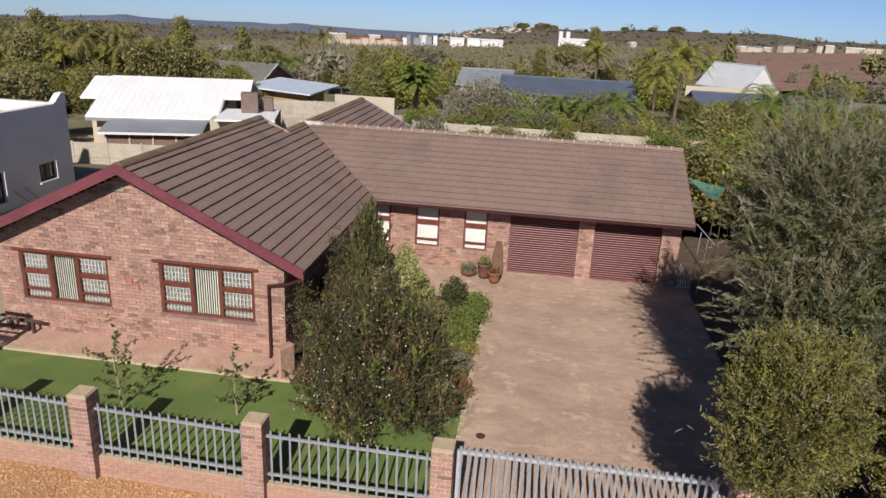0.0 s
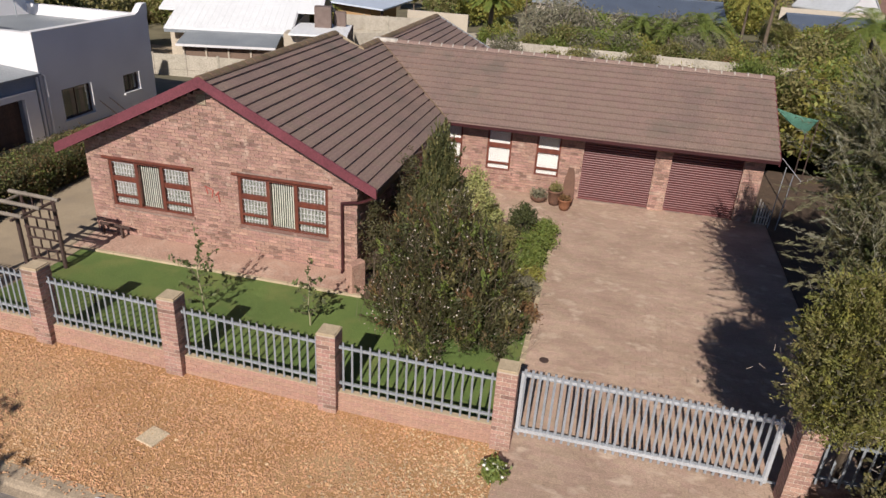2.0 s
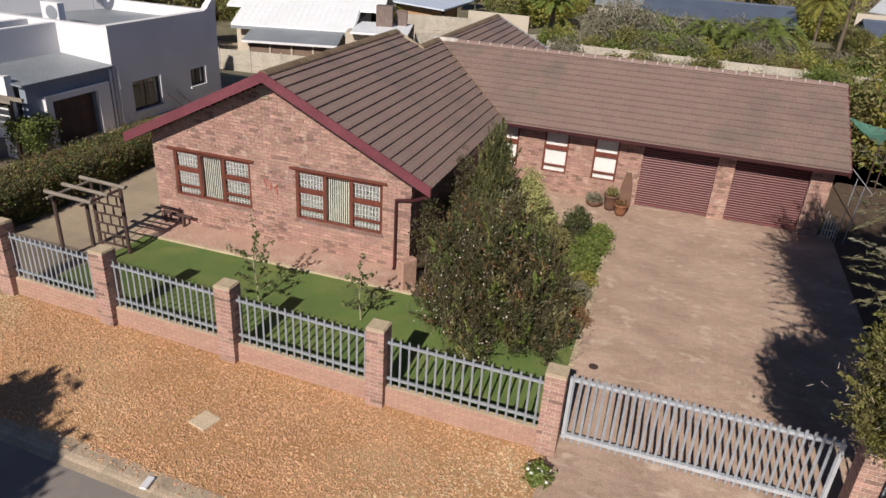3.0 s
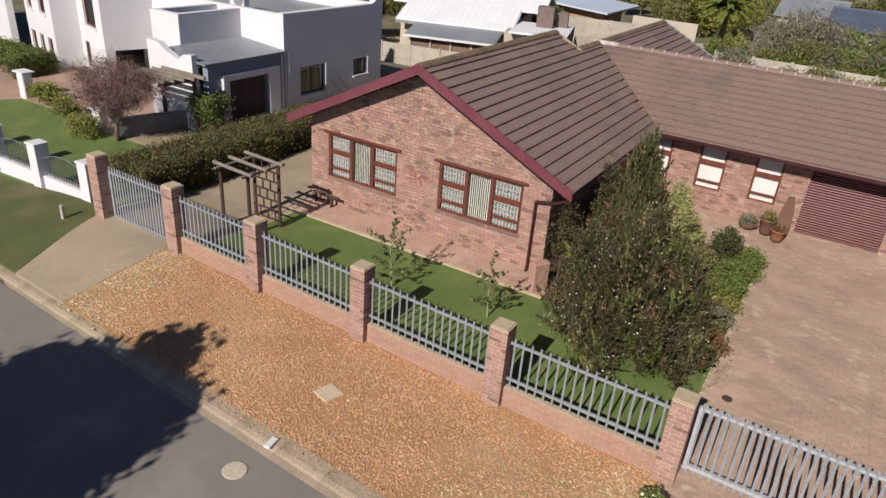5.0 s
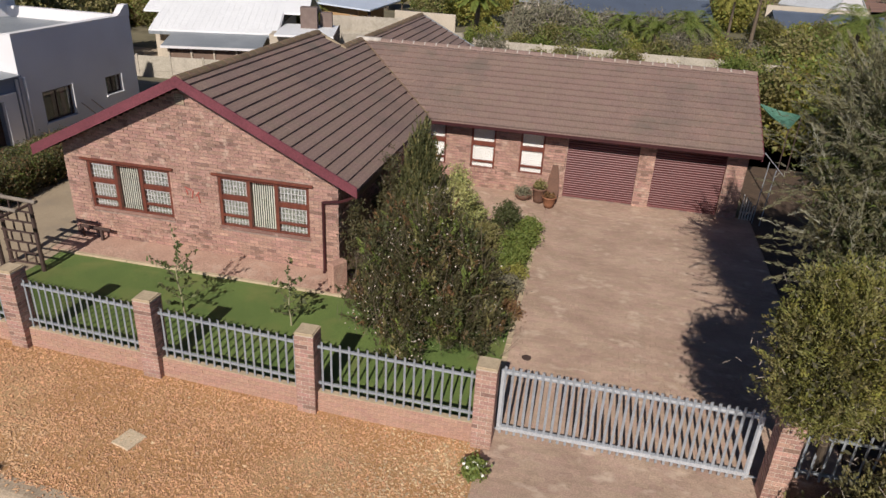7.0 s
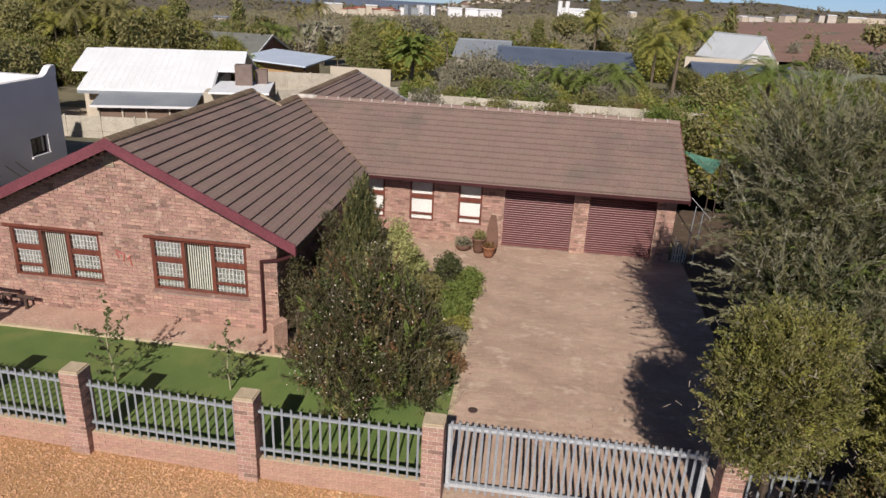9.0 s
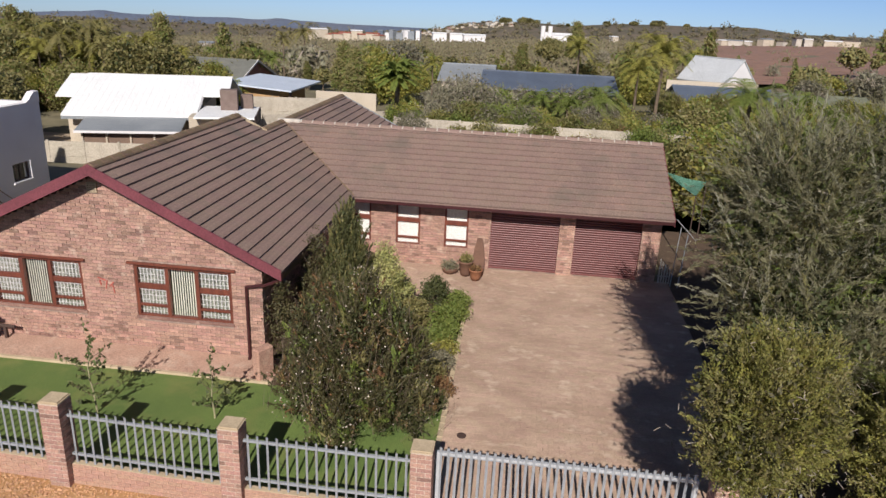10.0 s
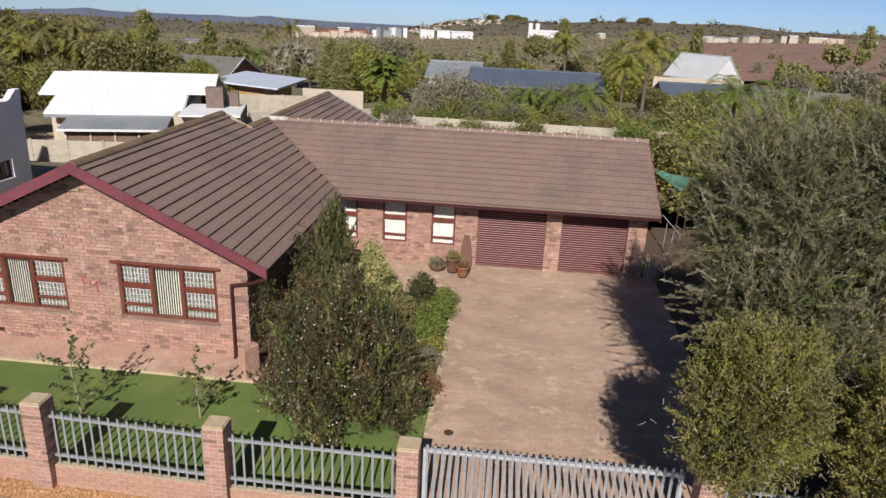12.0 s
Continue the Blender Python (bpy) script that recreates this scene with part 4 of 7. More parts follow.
tree("boundary_shrub", "yellow green twiggy shrub leaning over the street wall beside the gate", "shrub", (4.6, 10.05, 0.03),
     [(-0.95, -1.6, 3.45, 0.72, 0.75, 0.85), (-0.85, -1.3, 3.95, 0.58, 0.6, 0.42), (-1.2, -1.75, 2.95, 0.55, 0.6, 0.55), (-0.5, -1.4, 3.35, 0.62, 0.7, 0.75), (-1.0, -1.6, 2.6, 0.55, 0.5, 0.40), (-0.3, -0.7, 2.5, 0.7, 0.7, 0.8), (-1.55, -1.5, 3.55, 0.25, 0.3, 0.35), (-1.5, -1.7, 2.75, 0.25, 0.3, 0.25), (-1.25, -1.2, 4.05, 0.3, 0.3, 0.3), (-0.35, -1.2, 4.05, 0.35, 0.35, 0.3)], LIME, trunk=0.1, seed=9, stems=10, twigs=(700, 0.09, M_TWIG, 0.1))
tree("boundary_shrub", "yellow green twiggy shrub under the feathery trees", "shrub", (6.3, 10.0, 0.03),
     [(-0.4, -1.1, 3.0, 0.7, 0.7, 0.95), (-0.6, -1.2, 2.3, 0.6, 0.55, 0.6), (0.35, -1.0, 3.1, 0.85, 0.8, 1.1), (0.2, -0.9, 2.2, 0.8, 0.7, 0.9)], LIME, trunk=0.1, seed=19, stems=9, twigs=(500, 0.09, M_TWIG, 0.1))
tree("verge_shrub", "olive and bronze shrub on the street side of the wall", "shrub", (5.4, 8.2, 0.0),
     [(0, 0, 0.8, 1.0, 0.7, 0.8), (-0.85, -0.1, 0.9, 0.55, 0.5, 0.6), (-0.8, -0.1, 1.5, 0.5, 0.45, 0.4), (-1.3, 0.4, 0.25, 0.5, 0.45, 0.25), (0.1, 0.1, 1.6, 0.85, 0.6, 0.6), (1.3, 0.1, 1.2, 1.0, 0.65, 0.9), (2.6, 0.1, 1.3, 1.2, 0.7, 1.0), (0.6, 0.0, 2.1, 0.7, 0.5, 0.4)],
     [(M_LEAF_OLIVE, "crown", 420, 60, 0.08, 0.026, 0, 2.4, 0.4, 0.8), (M_LEAF_SHRUB, "dark_foliage", 620, 50, 0.1, 0.034, 0, 2.2, 0.4, 0.5), (M_LEAF_RED, "bronze_foliage", 120, 40, 0.07, 0.028, 0, 2.2, 0.35, 0.8)], trunk=0.06, seed=27, stems=9, twigs=(500, 0.2, M_TWIG, 0.3))
tree("boundary_tree", "brown green feathery tree further along the street wall", "tree", (8.0, 11.2, 0.05),
     [(-1.1, 0.1, 3.85, 1.0, 0.9, 1.1), (-0.2, 0.1, 3.95, 1.2, 1.0, 1.4), (-1.4, -0.2, 2.95, 0.95, 0.8, 0.9), (0.8, 0.3, 3.5, 1.5, 1.3, 1.8), (0.0, -0.4, 2.2, 1.3, 0.9, 1.2), (2.6, 0, 2.8, 2.0, 1.8, 2.0)],
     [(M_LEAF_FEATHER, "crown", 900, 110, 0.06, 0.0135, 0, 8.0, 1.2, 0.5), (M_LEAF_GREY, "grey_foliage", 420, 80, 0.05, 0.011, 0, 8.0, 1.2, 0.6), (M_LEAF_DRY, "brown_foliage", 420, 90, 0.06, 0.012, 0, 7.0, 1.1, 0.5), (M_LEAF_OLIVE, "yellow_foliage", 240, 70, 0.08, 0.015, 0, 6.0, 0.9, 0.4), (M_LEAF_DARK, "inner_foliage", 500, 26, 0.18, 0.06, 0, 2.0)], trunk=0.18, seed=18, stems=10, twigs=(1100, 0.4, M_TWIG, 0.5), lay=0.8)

# tree across the street, out of sight, whose shade lies on the road
tree("street_tree", "broad street tree casting shade on the road", "tree", (-10.0, -3.2, 0),
     [(0.3, 0.2, 4.4, 1.6, 1.7, 1.5), (-1.0, 0.7, 4.6, 0.9, 1.2, 1.0), (0.05, 1.7, 5.4, 0.5, 0.8, 0.65), (0.95, 1.2, 4.9, 0.75, 0.8, 0.65), (0.9, -0.9, 4.2, 1.4, 1.6, 1.3), (-1.2, -1.3, 4.2, 1.1, 1.3, 1.1), (-1.9, -0.3, 4.3, 0.35, 0.5, 0.4), (0.2, -2.2, 4.0, 2.2, 1.6, 1.5)],
     [(M_LEAF_GREEN, "crown", 1900, 34, 0.2, 0.13, 0.0, 1.6)], trunk=0.2, seed=12, stems=8)


def hedge(name, label, dims, mats, seed, n=260, size=0.08):
    """A clipped hedge: a dense box of leaves over a twiggy core."""
    x0, x1, y0, y1, h = dims
    r = np.random.default_rng(seed)
    t = thing(name, label, "hedge", (0.5 * (x0 + x1), 0.5 * (y0 + y1), gz(0.5 * (x0 + x1), 0.5 * (y0 + y1))))
    a, b = 0.5 * (x1 - x0), 0.5 * (y1 - y0)
    bm = bmesh.new()
    for i in range(6):
        tube(bm, (r.uniform(-a, a) * 0.7, r.uniform(-b, b) * 0.8, -0.05), (r.uniform(-a, a) * 0.7, r.uniform(-b, b) * 0.8, h * 0.7), 0.03, 0.01, 5)
    part("stem", bm, M_BARK, t)
    for mat, share in mats:
        k = int(n * share)
        c = np.stack([r.uniform(-a, a, k), r.uniform(-b, b, k), h * r.random(k) ** 0.55], 1)
        side = r.random(k)
        c[:, 0] = np.where(side < 0.3, a * np.sign(c[:, 0]), c[:, 0])
        c[:, 2] = np.where(side > 0.45, h * (0.9 + 0.12 * r.random(k)), c[:, 2])
        idx = np.repeat(np.arange(k), 42)
        p = c[idx] + r.normal(size=(len(idx), 3)) * 0.11
        tagged(part("foliage", quads("foliage", leaf_quads(p[p[:, 2] > 0], size, 1.6, 0, r, None, 0.8)), mat, t), kind="stuff")
    return t


hedge("hedge", "thick clipped green and bronze boundary hedge", (-17.3, -15.9, 11.0, 19.5, 0.86), ((M_LEAF_SHRUB, 0.6), (M_LEAF_GREEN, 0.25), (M_LEAF_OLIVE, 0.25), (M_LEAF_RED, 0.42), (M_LEAF_DARK, 0.4)), 31, 2600, 0.034)
hedge("hedge", "round clipped bright green bush by the garage", (-20.0, -19.2, 16.0, 17.0, 1.15), ((M_LEAF_GREEN, 0.7), (M_LEAF_DARK, 0.5)), 32, 220, 0.05)
hedge("hedge", "clipped green hedge beside the tall white wing", (-40, -30.6, 15.7, 17.4, 0.8), ((M_LEAF_GREEN, 0.8), (M_LEAF_DARK, 0.5)), 33, 1500, 0.05)
for k, (x, y, h, w) in enumerate(((-26.9, 14.75, 0.5, 0.42), (-24.9, 14.3, 0.42, 0.3), (-22.3, 13.35, 0.5, 0.38))):
    hedge("shrub", "rounded yellow green garden shrub", (x - w, x + w, y - w * 0.8, y + w * 0.8, h), ((M_LEAF_YELLOW, 0.8), (M_LEAF_GREEN, 0.5)), 40 + k, 60, 0.05)
# bare rosy tree in the neighbour's garden
bare = tree("bare_tree", "leafless rosy twigged ornamental tree", "tree", (-21.2, 13.7, 0.0),
            [(0.2, 0, 2.2, 1.1, 1.1, 0.65), (0.95, 0.2, 2.1, 0.85, 0.85, 0.55), (0.15, 0, 1.65, 0.8, 0.8, 0.5)], [(M_PINKTWIG, "fine_twig", 620, 24, 0.16, 0.012, 0.0, 16.0)], twigs=(1600, 0.5, M_PINKTWIG, 0.4), trunk=0.09, seed=44, stems=14)

# garden bed: low plants
M_LEAF_CREAM = leaf_material("cream variegated leaf", (0.54, 0.52, 0.23), (0.34, 0.36, 0.12), 0.35)
BED = [(-1.5, 16.7, 0.42, 0.55, M_LEAF_GREEN, "leafy bright green shrub in the bed"), (-1.25, 17.9, 0.35, 0.5, M_LEAF_GREEN, "low bright green plant at the bed corner"), (-1.65, 15.7, 0.35, 0.45, M_LEAF_GREEN, "bright green low shrub in the bed"),
       (-1.9, 18.0, 0.42, 0.8, M_LEAF_DARK, "dark green rounded shrub"), (-1.35, 14.7, 0.3, 0.35, M_LEAF_GREY, "low silvery groundcover by the drive"), (-2.3, 16.6, 0.5, 0.7, M_LEAF_OLIVE, "yellow green shrub behind the tree"),
       (-2.9, 17.4, 0.5, 1.0, M_LEAF_CREAM, "pale variegated shrub below the windows"), (-3.4, 17.9, 0.55, 1.4, M_LEAF_CREAM, "pale variegated shrub below the windows"), (-4.55, 15.4, 0.42, 1.7, M_LEAF_SHRUB, "tall loose olive shrub by the wall"),
       (-1.3, 13.1, 0.24, 0.32, M_LEAF_DARK, "low dark groundcover by the drive"), (-1.45, 14.1, 0.28, 0.36, M_LEAF_OLIVE, "low olive groundcover by the drive"), (-1.25, 15.25, 0.26, 0.38, M_LEAF_YELLOW, "dry yellow grass tuft by the drive"), (-1.3, 16.1, 0.3, 0.45, M_LEAF_GREEN, "bright green strappy plant by the drive"), (-1.2, 17.2, 0.3, 0.5, M_LEAF_GREEN, "bright green strappy plant by the drive"), (-2.1, 15.2, 0.4, 0.5, M_LEAF_OLIVE, "low olive shrub in the bed"), (-2.8, 16.2, 0.45, 0.6, M_LEAF_DARK, "dark low shrub in the bed"), (-3.4, 16.8, 0.45, 0.9, M_LEAF_SHRUB, "brown olive shrub in the bed"),
       (-4.95, 14.05, 0.33, 2.0, M_LEAF_SHRUB, "loose upright olive shrub at the house corner"), (-4.75, 15.9, 0.42, 2.5, M_LEAF_SHRUB, "tall loose olive shrub under the eave"), (-4.35, 14.9, 0.4, 1.8, M_LEAF_SHRUB, "tall loose olive shrub by the wall"), (-3.15, 16.7, 0.5, 2.05, M_LEAF_CREAM, "pale variegated shrub beside the cypress"), (-4.1, 13.5, 0.32, 0.5, M_LEAF_RED, "low shrub at the house corner"), (-1.2, 13.6, 0.3, 0.3, M_LEAF_RED, "low reddish groundcover by the drive"), (-4.3, 18.6, 0.5, 1.2, M_LEAF_DARK, "dark shrub beside the wall"), (-4.6, 16.8, 0.55, 1.6, M_LEAF_DARK, "dark shrub in the shade of the eave")]
for k, (x, y, w, h, mat, label) in enumerate(BED):
    tree("shrub", label, "shrub", (x, y, gz(x, y)), [(0, 0, h * 0.55, w, w, h * 0.5), (0.1 * w, 0, h * 0.8, w * 0.6, w * 0.6, h * 0.3)],
         [(mat, "crown", int((110 if "loose" in label else 240) * w * (0.5 + h)), 26, 0.07, 0.030, 0.0, 2.2)], trunk=0.03, seed=60 + k, stems=4)
# two young trees on the lawn
def young_tree(x, y, h, w, seed, branches):
    """A slim whip with steep side shoots and single leaves along them."""
    r = random.Random(seed)
    t = thing("young_tree", "slim young fruit tree with sparse leaves on the lawn", "tree", (x, y, gz(x, y)), group="young trees on the lawn")
    way = [Vector((0.03 * h * math.sin(1.7 * k + seed) * k / 8, 0.02 * h * math.cos(k), h * k / 8 - (0.05 if k == 0 else 0))) for k in range(9)]
    bm = bmesh.new()
    for k in range(8):
        tube(bm, way[k], way[k + 1], 0.021 * (1 - k / 9), 0.021 * (1 - (k + 1) / 9), 6)
    part("trunk", bm, M_WHIP, t)
    bm, spots = bmesh.new(), []
    for k in range(branches):
        u = 0.12 + 0.50 * k / branches
        j = u * 8
        p = way[int(j)].lerp(way[int(j) + 1], j % 1)
        a, long = 2.4 * k + seed, w * (1.15 - 0.7 * u) * r.uniform(0.75, 1.25)
        q = p + Vector((math.cos(a) * long, math.sin(a) * long, long * r.uniform(0.35, 0.9)))
        m = p.lerp(q, 0.5) + Vector((0, 0, -0.06 * long))
        tube(bm, p, m, 0.008, 0.006, 5), tube(bm, m, q, 0.006, 0.003, 5)
        for i in range(r.randint(13, 19)):
            spots.append(p.lerp(q, r.uniform(0.3, 1.1)) + Vector((r.gauss(0, 0.03), r.gauss(0, 0.03), r.gauss(0, 0.03))))
    part("branch", bm, M_BARK, t)
    for i in range(26):
        j = 8 * r.uniform(0.55, 0.999)
        spots.append(way[int(j)].lerp(way[min(int(j) + 1, 8)], j % 1) + Vector((r.gauss(0, 0.035), r.gauss(0, 0.035), 0)))
    g = np.random.default_rng(seed)
    tagged(part("crown", quads("crown", leaf_quads(np.array([tuple(p) for p in spots]), 0.062, 1.7, 0.0, g)), M_LEAF_YOUNG, t), kind="stuff")


M_WHIP = material("pale green bark", (0.36, 0.33, 0.20), (0.28, 0.26, 0.15), 3, 40, 0.85, 0.2)
M_LEAF_YOUNG = leaf_material("young fruit leaf", (0.16, 0.185, 0.07), (0.10, 0.12, 0.045), 0.4)
young_tree(-8.05, 11.5, 2.15, 0.50, 80, 15)
young_tree(-5.66, 11.80, 1.75, 0.34, 83, 11)
tree("flower_clump", "small clump of white flowering daisies beside the gate", "flower", (-1.0, 8.6, 0.0), [(0, 0, 0.16, 0.17, 0.17, 0.14)], [(M_LEAF_GREEN, "foliage", 60, 18, 0.05, 0.035, 0.0, 2.0), (M_DAISY, "blossom", 46, 2, 0.04, 0.05, 0, 1)], trunk=0.012, seed=90, stems=5)


# ---- plants of the middle distance: a few kinds, copied about ----
def palm(name, label, h, fronds, length, droop, seed, mat, width=0.05):
    r, rr = np.random.default_rng(seed), random.Random(seed)
    t = thing(name, label, "palm", (0, 0, 0), group=name + "s")
    bm = bmesh.new()
    rings = [[bm.verts.new((0.05 * math.sin(i) + (0.17 - 0.012 * i) * math.cos(a), (0.17 - 0.012 * i) * math.sin(a), h * i / 6 - 0.1)) for a in np.arange(9) * 2 * math.pi / 9] for i in range(7)]
    for lo, hi in zip(rings, rings[1:]):
        for i in range(9):
            bm.faces.new((lo[i], lo[(i + 1) % 9], hi[(i + 1) % 9], hi[i]))
    bm.faces.new(rings[-1])
    part("trunk", bm, M_BARK, t)
    q = []
    for k in range(fronds):
        a, lift = 2 * math.pi * k / fronds + rr.uniform(-0.2, 0.2), rr.uniform(-0.2, 1.9)
        pts = []
        for j in range(11):
            u = j / 10
            pts.append(Vector((math.cos(a) * length * u, math.sin(a) * length * u, h + length * (lift * u - (droop + lift * 0.5) * u * u))))
        for j in range(10):
            p, e = pts[j], (pts[j + 1] - pts[j]).normalized()
            side = e.cross(Vector((0, 0, 1))).normalized()
            for sgn in (-1, 1):
                for m in range(4):
                    b = p.lerp(pts[j + 1], m / 4)
                    tip = b + (side * sgn * 0.8 + e * 0.6 + Vector((0, 0, -0.18))).normalized() * length * 0.20 * (1 - 0.55 * abs(j / 10 - 0.4))
                    q.append([b - e * width, b + e * width, tip + e * 0.01, tip - e * 0.01])
    tagged(part("frond", quads("frond", np.array([[tuple(v) for v in f] for f in q])), mat, t), kind="stuff")
    return t


FAR = {}


def kind_tree(name, label, blobs, leaves, trunk, seed, category="tree", stems=7):
    # a coarser twin for the far plants
    rows = [(r[0], r[1], max(8, int(r[2] * 0.28)), max(3, int(r[3] * 0.5)), *r[4:5], r[5] * 2.1, *r[6:]) for r in leaves]
    FAR[name] = tree(name, label, category, (0, 0, 0), blobs, rows, trunk=trunk, seed=seed + 50, stems=3, group=label, lay=3.0)
    return tree(name, label, category, (0, 0, 0), blobs, leaves, trunk=trunk, seed=seed, stems=stems, group=label, lay=2.2)


K = {}
K["bush_green"] = kind_tree("green_bush", "rounded green garden bush", [(0, 0, 1.0, 1.3, 1.2, 1.0), (0.5, 0.2, 1.6, 0.9, 0.9, 0.8)], [(M_LEAF_GREEN, "crown", 374, 14, 0.2, 0.089, 0, 1.7), (M_LEAF_DARK, "inner_foliage", 122, 10, 0.2, 0.089, 0, 1.7)], 0.07, 101, "bush")
K["bush_olive"] = kind_tree("olive_bush", "loose olive green bush", [(0, 0, 1.1, 1.4, 1.3, 1.1), (-0.5, 0.2, 1.8, 0.9, 0.9, 0.9)], [(M_LEAF_OLIVE, "crown", 453, 14, 0.22, 0.079, 0, 2.0), (M_LEAF_GREEN, "green_foliage", 138, 12, 0.2, 0.084, 0, 1.7)], 0.07, 102, "bush")
K["bush_grey"] = kind_tree("twiggy_bush", "grey twiggy half-bare bush", [(0, 0, 1.2, 1.5, 1.4, 1.2), (0.3, 0.1, 2.0, 1.1, 1.0, 0.9)], [(M_LEAF_GREY, "crown", 433, 13, 0.22, 0.052, -0.5, 3.5), (M_TWIG, "dry_twig", 24, 8, 0.25, 0.034, -1.0, 12)], 0.07, 103, "bush")
K["bush_yellow"] = kind_tree("yellow_bush", "yellow green garden bush", [(0, 0, 1.0, 1.3, 1.2, 1.0), (0.2, 0.3, 1.5, 0.8, 0.9, 0.8)], [(M_LEAF_YELLOW, "crown", 394, 14, 0.2, 0.084, 0, 1.9), (M_LEAF_GREEN, "green_foliage", 138, 10, 0.2, 0.084, 0, 1.9)], 0.07, 104, "bush")
K["bush_red"] = kind_tree("bronze_bush", "orange bronze garden bush", [(0, 0, 0.9, 1.1, 1.1, 0.9)], [(M_LEAF_RED, "crown", 315, 14, 0.18, 0.073, 0, 2.0), (M_LEAF_YELLOW, "yellow_foliage", 98, 10, 0.2, 0.073, 0, 2.0)], 0.06, 105, "bush")
K["tree_round"] = kind_tree("broad_tree", "broad dark green tree", [(0, 0, 4.2, 2.3, 2.2, 1.6), (1.3, 0.4, 5.0, 1.6, 1.5, 1.2), (-1.3, -0.2, 4.6, 1.6, 1.6, 1.3), (0, 0, 5.8, 1.4, 1.4, 0.9)], [(M_LEAF_OLIVE, "crown", 487, 14, 0.35, 0.190, 0, 1.7), (M_LEAF_DARK, "inner_foliage", 211, 12, 0.35, 0.205, 0, 1.6)], 0.2, 106)
K["tree_tall"] = kind_tree("gum_tree", "tall feathery green gum tree", [(0, 0, 5.5, 1.3, 1.2, 2.2), (0.5, 0.2, 7.5, 1.0, 1.0, 1.6), (-0.6, 0, 4.2, 1.0, 1.0, 1.3), (0.1, 0, 9.0, 0.6, 0.6, 1.0)], [(M_LEAF_OLIVE, "crown", 440, 14, 0.3, 0.146, 1.0, 2.6), (M_LEAF_GREEN, "green_foliage", 174, 12, 0.3, 0.146, 1.0, 2.4)], 0.2, 107)
K["tree_grey"] = kind_tree("thorn_tree", "grey brown thorn tree", [(0, 0, 2.8, 2.2, 2.0, 1.4), (0.8, 0.3, 3.4, 1.4, 1.4, 1.0)], [(M_LEAF_GREY, "crown", 324, 12, 0.35, 0.132, 0, 2.4), (M_TWIG, "dry_twig", 52, 8, 0.35, 0.061, -0.5, 14)], 0.15, 108)
K["palm_green"] = palm("feather_palm", "feathery green garden palm", 3.2, 32, 2.3, 0.62, 109, M_LEAF_GREEN, 0.022)
K["palm_tall"] = palm("tall_palm", "tall palm with a grey trunk", 7.5, 32, 2.4, 0.62, 110, M_LEAF_OLIVE, 0.026)
K["palm_gold"] = palm("golden_palm", "tall palm with yellow green fronds", 6.0, 32, 2.5, 0.5, 113, M_LEAF_YELLOW, 0.026)
K["yucca"] = palm("yucca", "spiky bright green yucca tree", 2.6, 56, 1.3, 0.35, 111, M_LEAF_GREEN, 0.03)


def place(kind, x, y, s=1.0, turn=None, z=None):
    m = pose(x, y, (gz(x, y) if z is None else z) - 0.08, 0, 0, tr2.uniform(0, 360) if turn is None else turn) @ Matrix.Scale(s, 4)
    ob = copy_thing(FAR.get(K[kind].name.split(".")[0], K[kind]) if y > 88 else K[kind], m)
    ob.matrix_basis = m
    return ob


tr2 = random.Random(77)
# chosen ones
for kind, x, y, s in (("palm_gold", 6.4, 85, 0.97), ("palm_gold", 11.7, 62, 1.05), ("palm_gold", 9.5, 60, 0.81), ("palm_green", 15.7, 50, 1.13), ("palm_green", 5.7, 51, 0.90), ("palm_green", 1.5, 53, 0.79), ("palm_green", 3.5, 52, 0.75), ("palm_tall", -31.5, 100, 0.99), ("tree_tall", -55.2, 72, 0.83), ("tree_tall", -54.4, 74, 0.78),
                      ("palm_gold", -45.3, 66, 0.95), ("palm_tall", -42.9, 70, 0.79), ("tree_tall", -43.7, 82, 0.86), ("palm_gold", -37.0, 66, 0.89), ("palm_gold", -47.1, 64, 0.76), ("palm_gold", -40.1, 62, 0.79), ("palm_tall", -39.8, 68, 0.66), ("palm_tall", -53.2, 66, 0.72), ("tree_tall", -48.0, 110, 0.82), ("tree_round", -37.8, 95, 0.86),
                      ("tree_tall", -18.1, 70, 0.64), ("palm_tall", -36.0, 104, 0.84), ("tree_tall", 37.2, 150, 0.9), ("palm_gold", -34.9, 68, 0.65), ("palm_gold", -50.0, 62, 0.54), ("tree_tall", -15.9, 66, 0.61), ("palm_gold", -8.9, 70, 0.51), ("tree_tall", -0.1, 85, 0.60)):
    place(kind, x, y, s)
for kind, x, y, s in (("yucca", -8.6, 48.5, 1.35), 
                      ("palm_green", 22, 58, 0.9), ("bush_red", 21.5, 53, 1.0), ("bush_red", 0.6, 45.0, 0.8), ("bush_grey", -4.5, 47.0, 1.35), ("bush_grey", -2.2, 47.5, 1.2), ("bush_grey", -3.6, 50, 1.4),
                      ("bush_yellow", 5.2, 44.5, 0.9), ("bush_yellow", 7.2, 45, 1.0), ("bush_yellow", -0.5, 49, 1.0), ("bush_green", 9.5, 43.8, 1.0), ("bush_olive", 11.0, 44, 1.3), ("tree_round", 34, 180, 1.0)):
    place(kind, x, y, s)
for x in np.arange(-3.4, 8.5, 0.75):
    place(tr2.choice(("bush_yellow", "bush_olive", "bush_green", "bush_grey")), x + tr2.uniform(-0.3, 0.3), tr2.uniform(55.5, 58.6), tr2.uniform(0.75, 1.25))
for x in np.arange(14, 36, 1.0):
    place(tr2.choice(("bush_yellow", "bush_yellow", "bush_green", "bush_olive")), x + tr2.uniform(-0.4, 0.4), tr2.uniform(66, 70.5), tr2.uniform(0.7, 1.05))
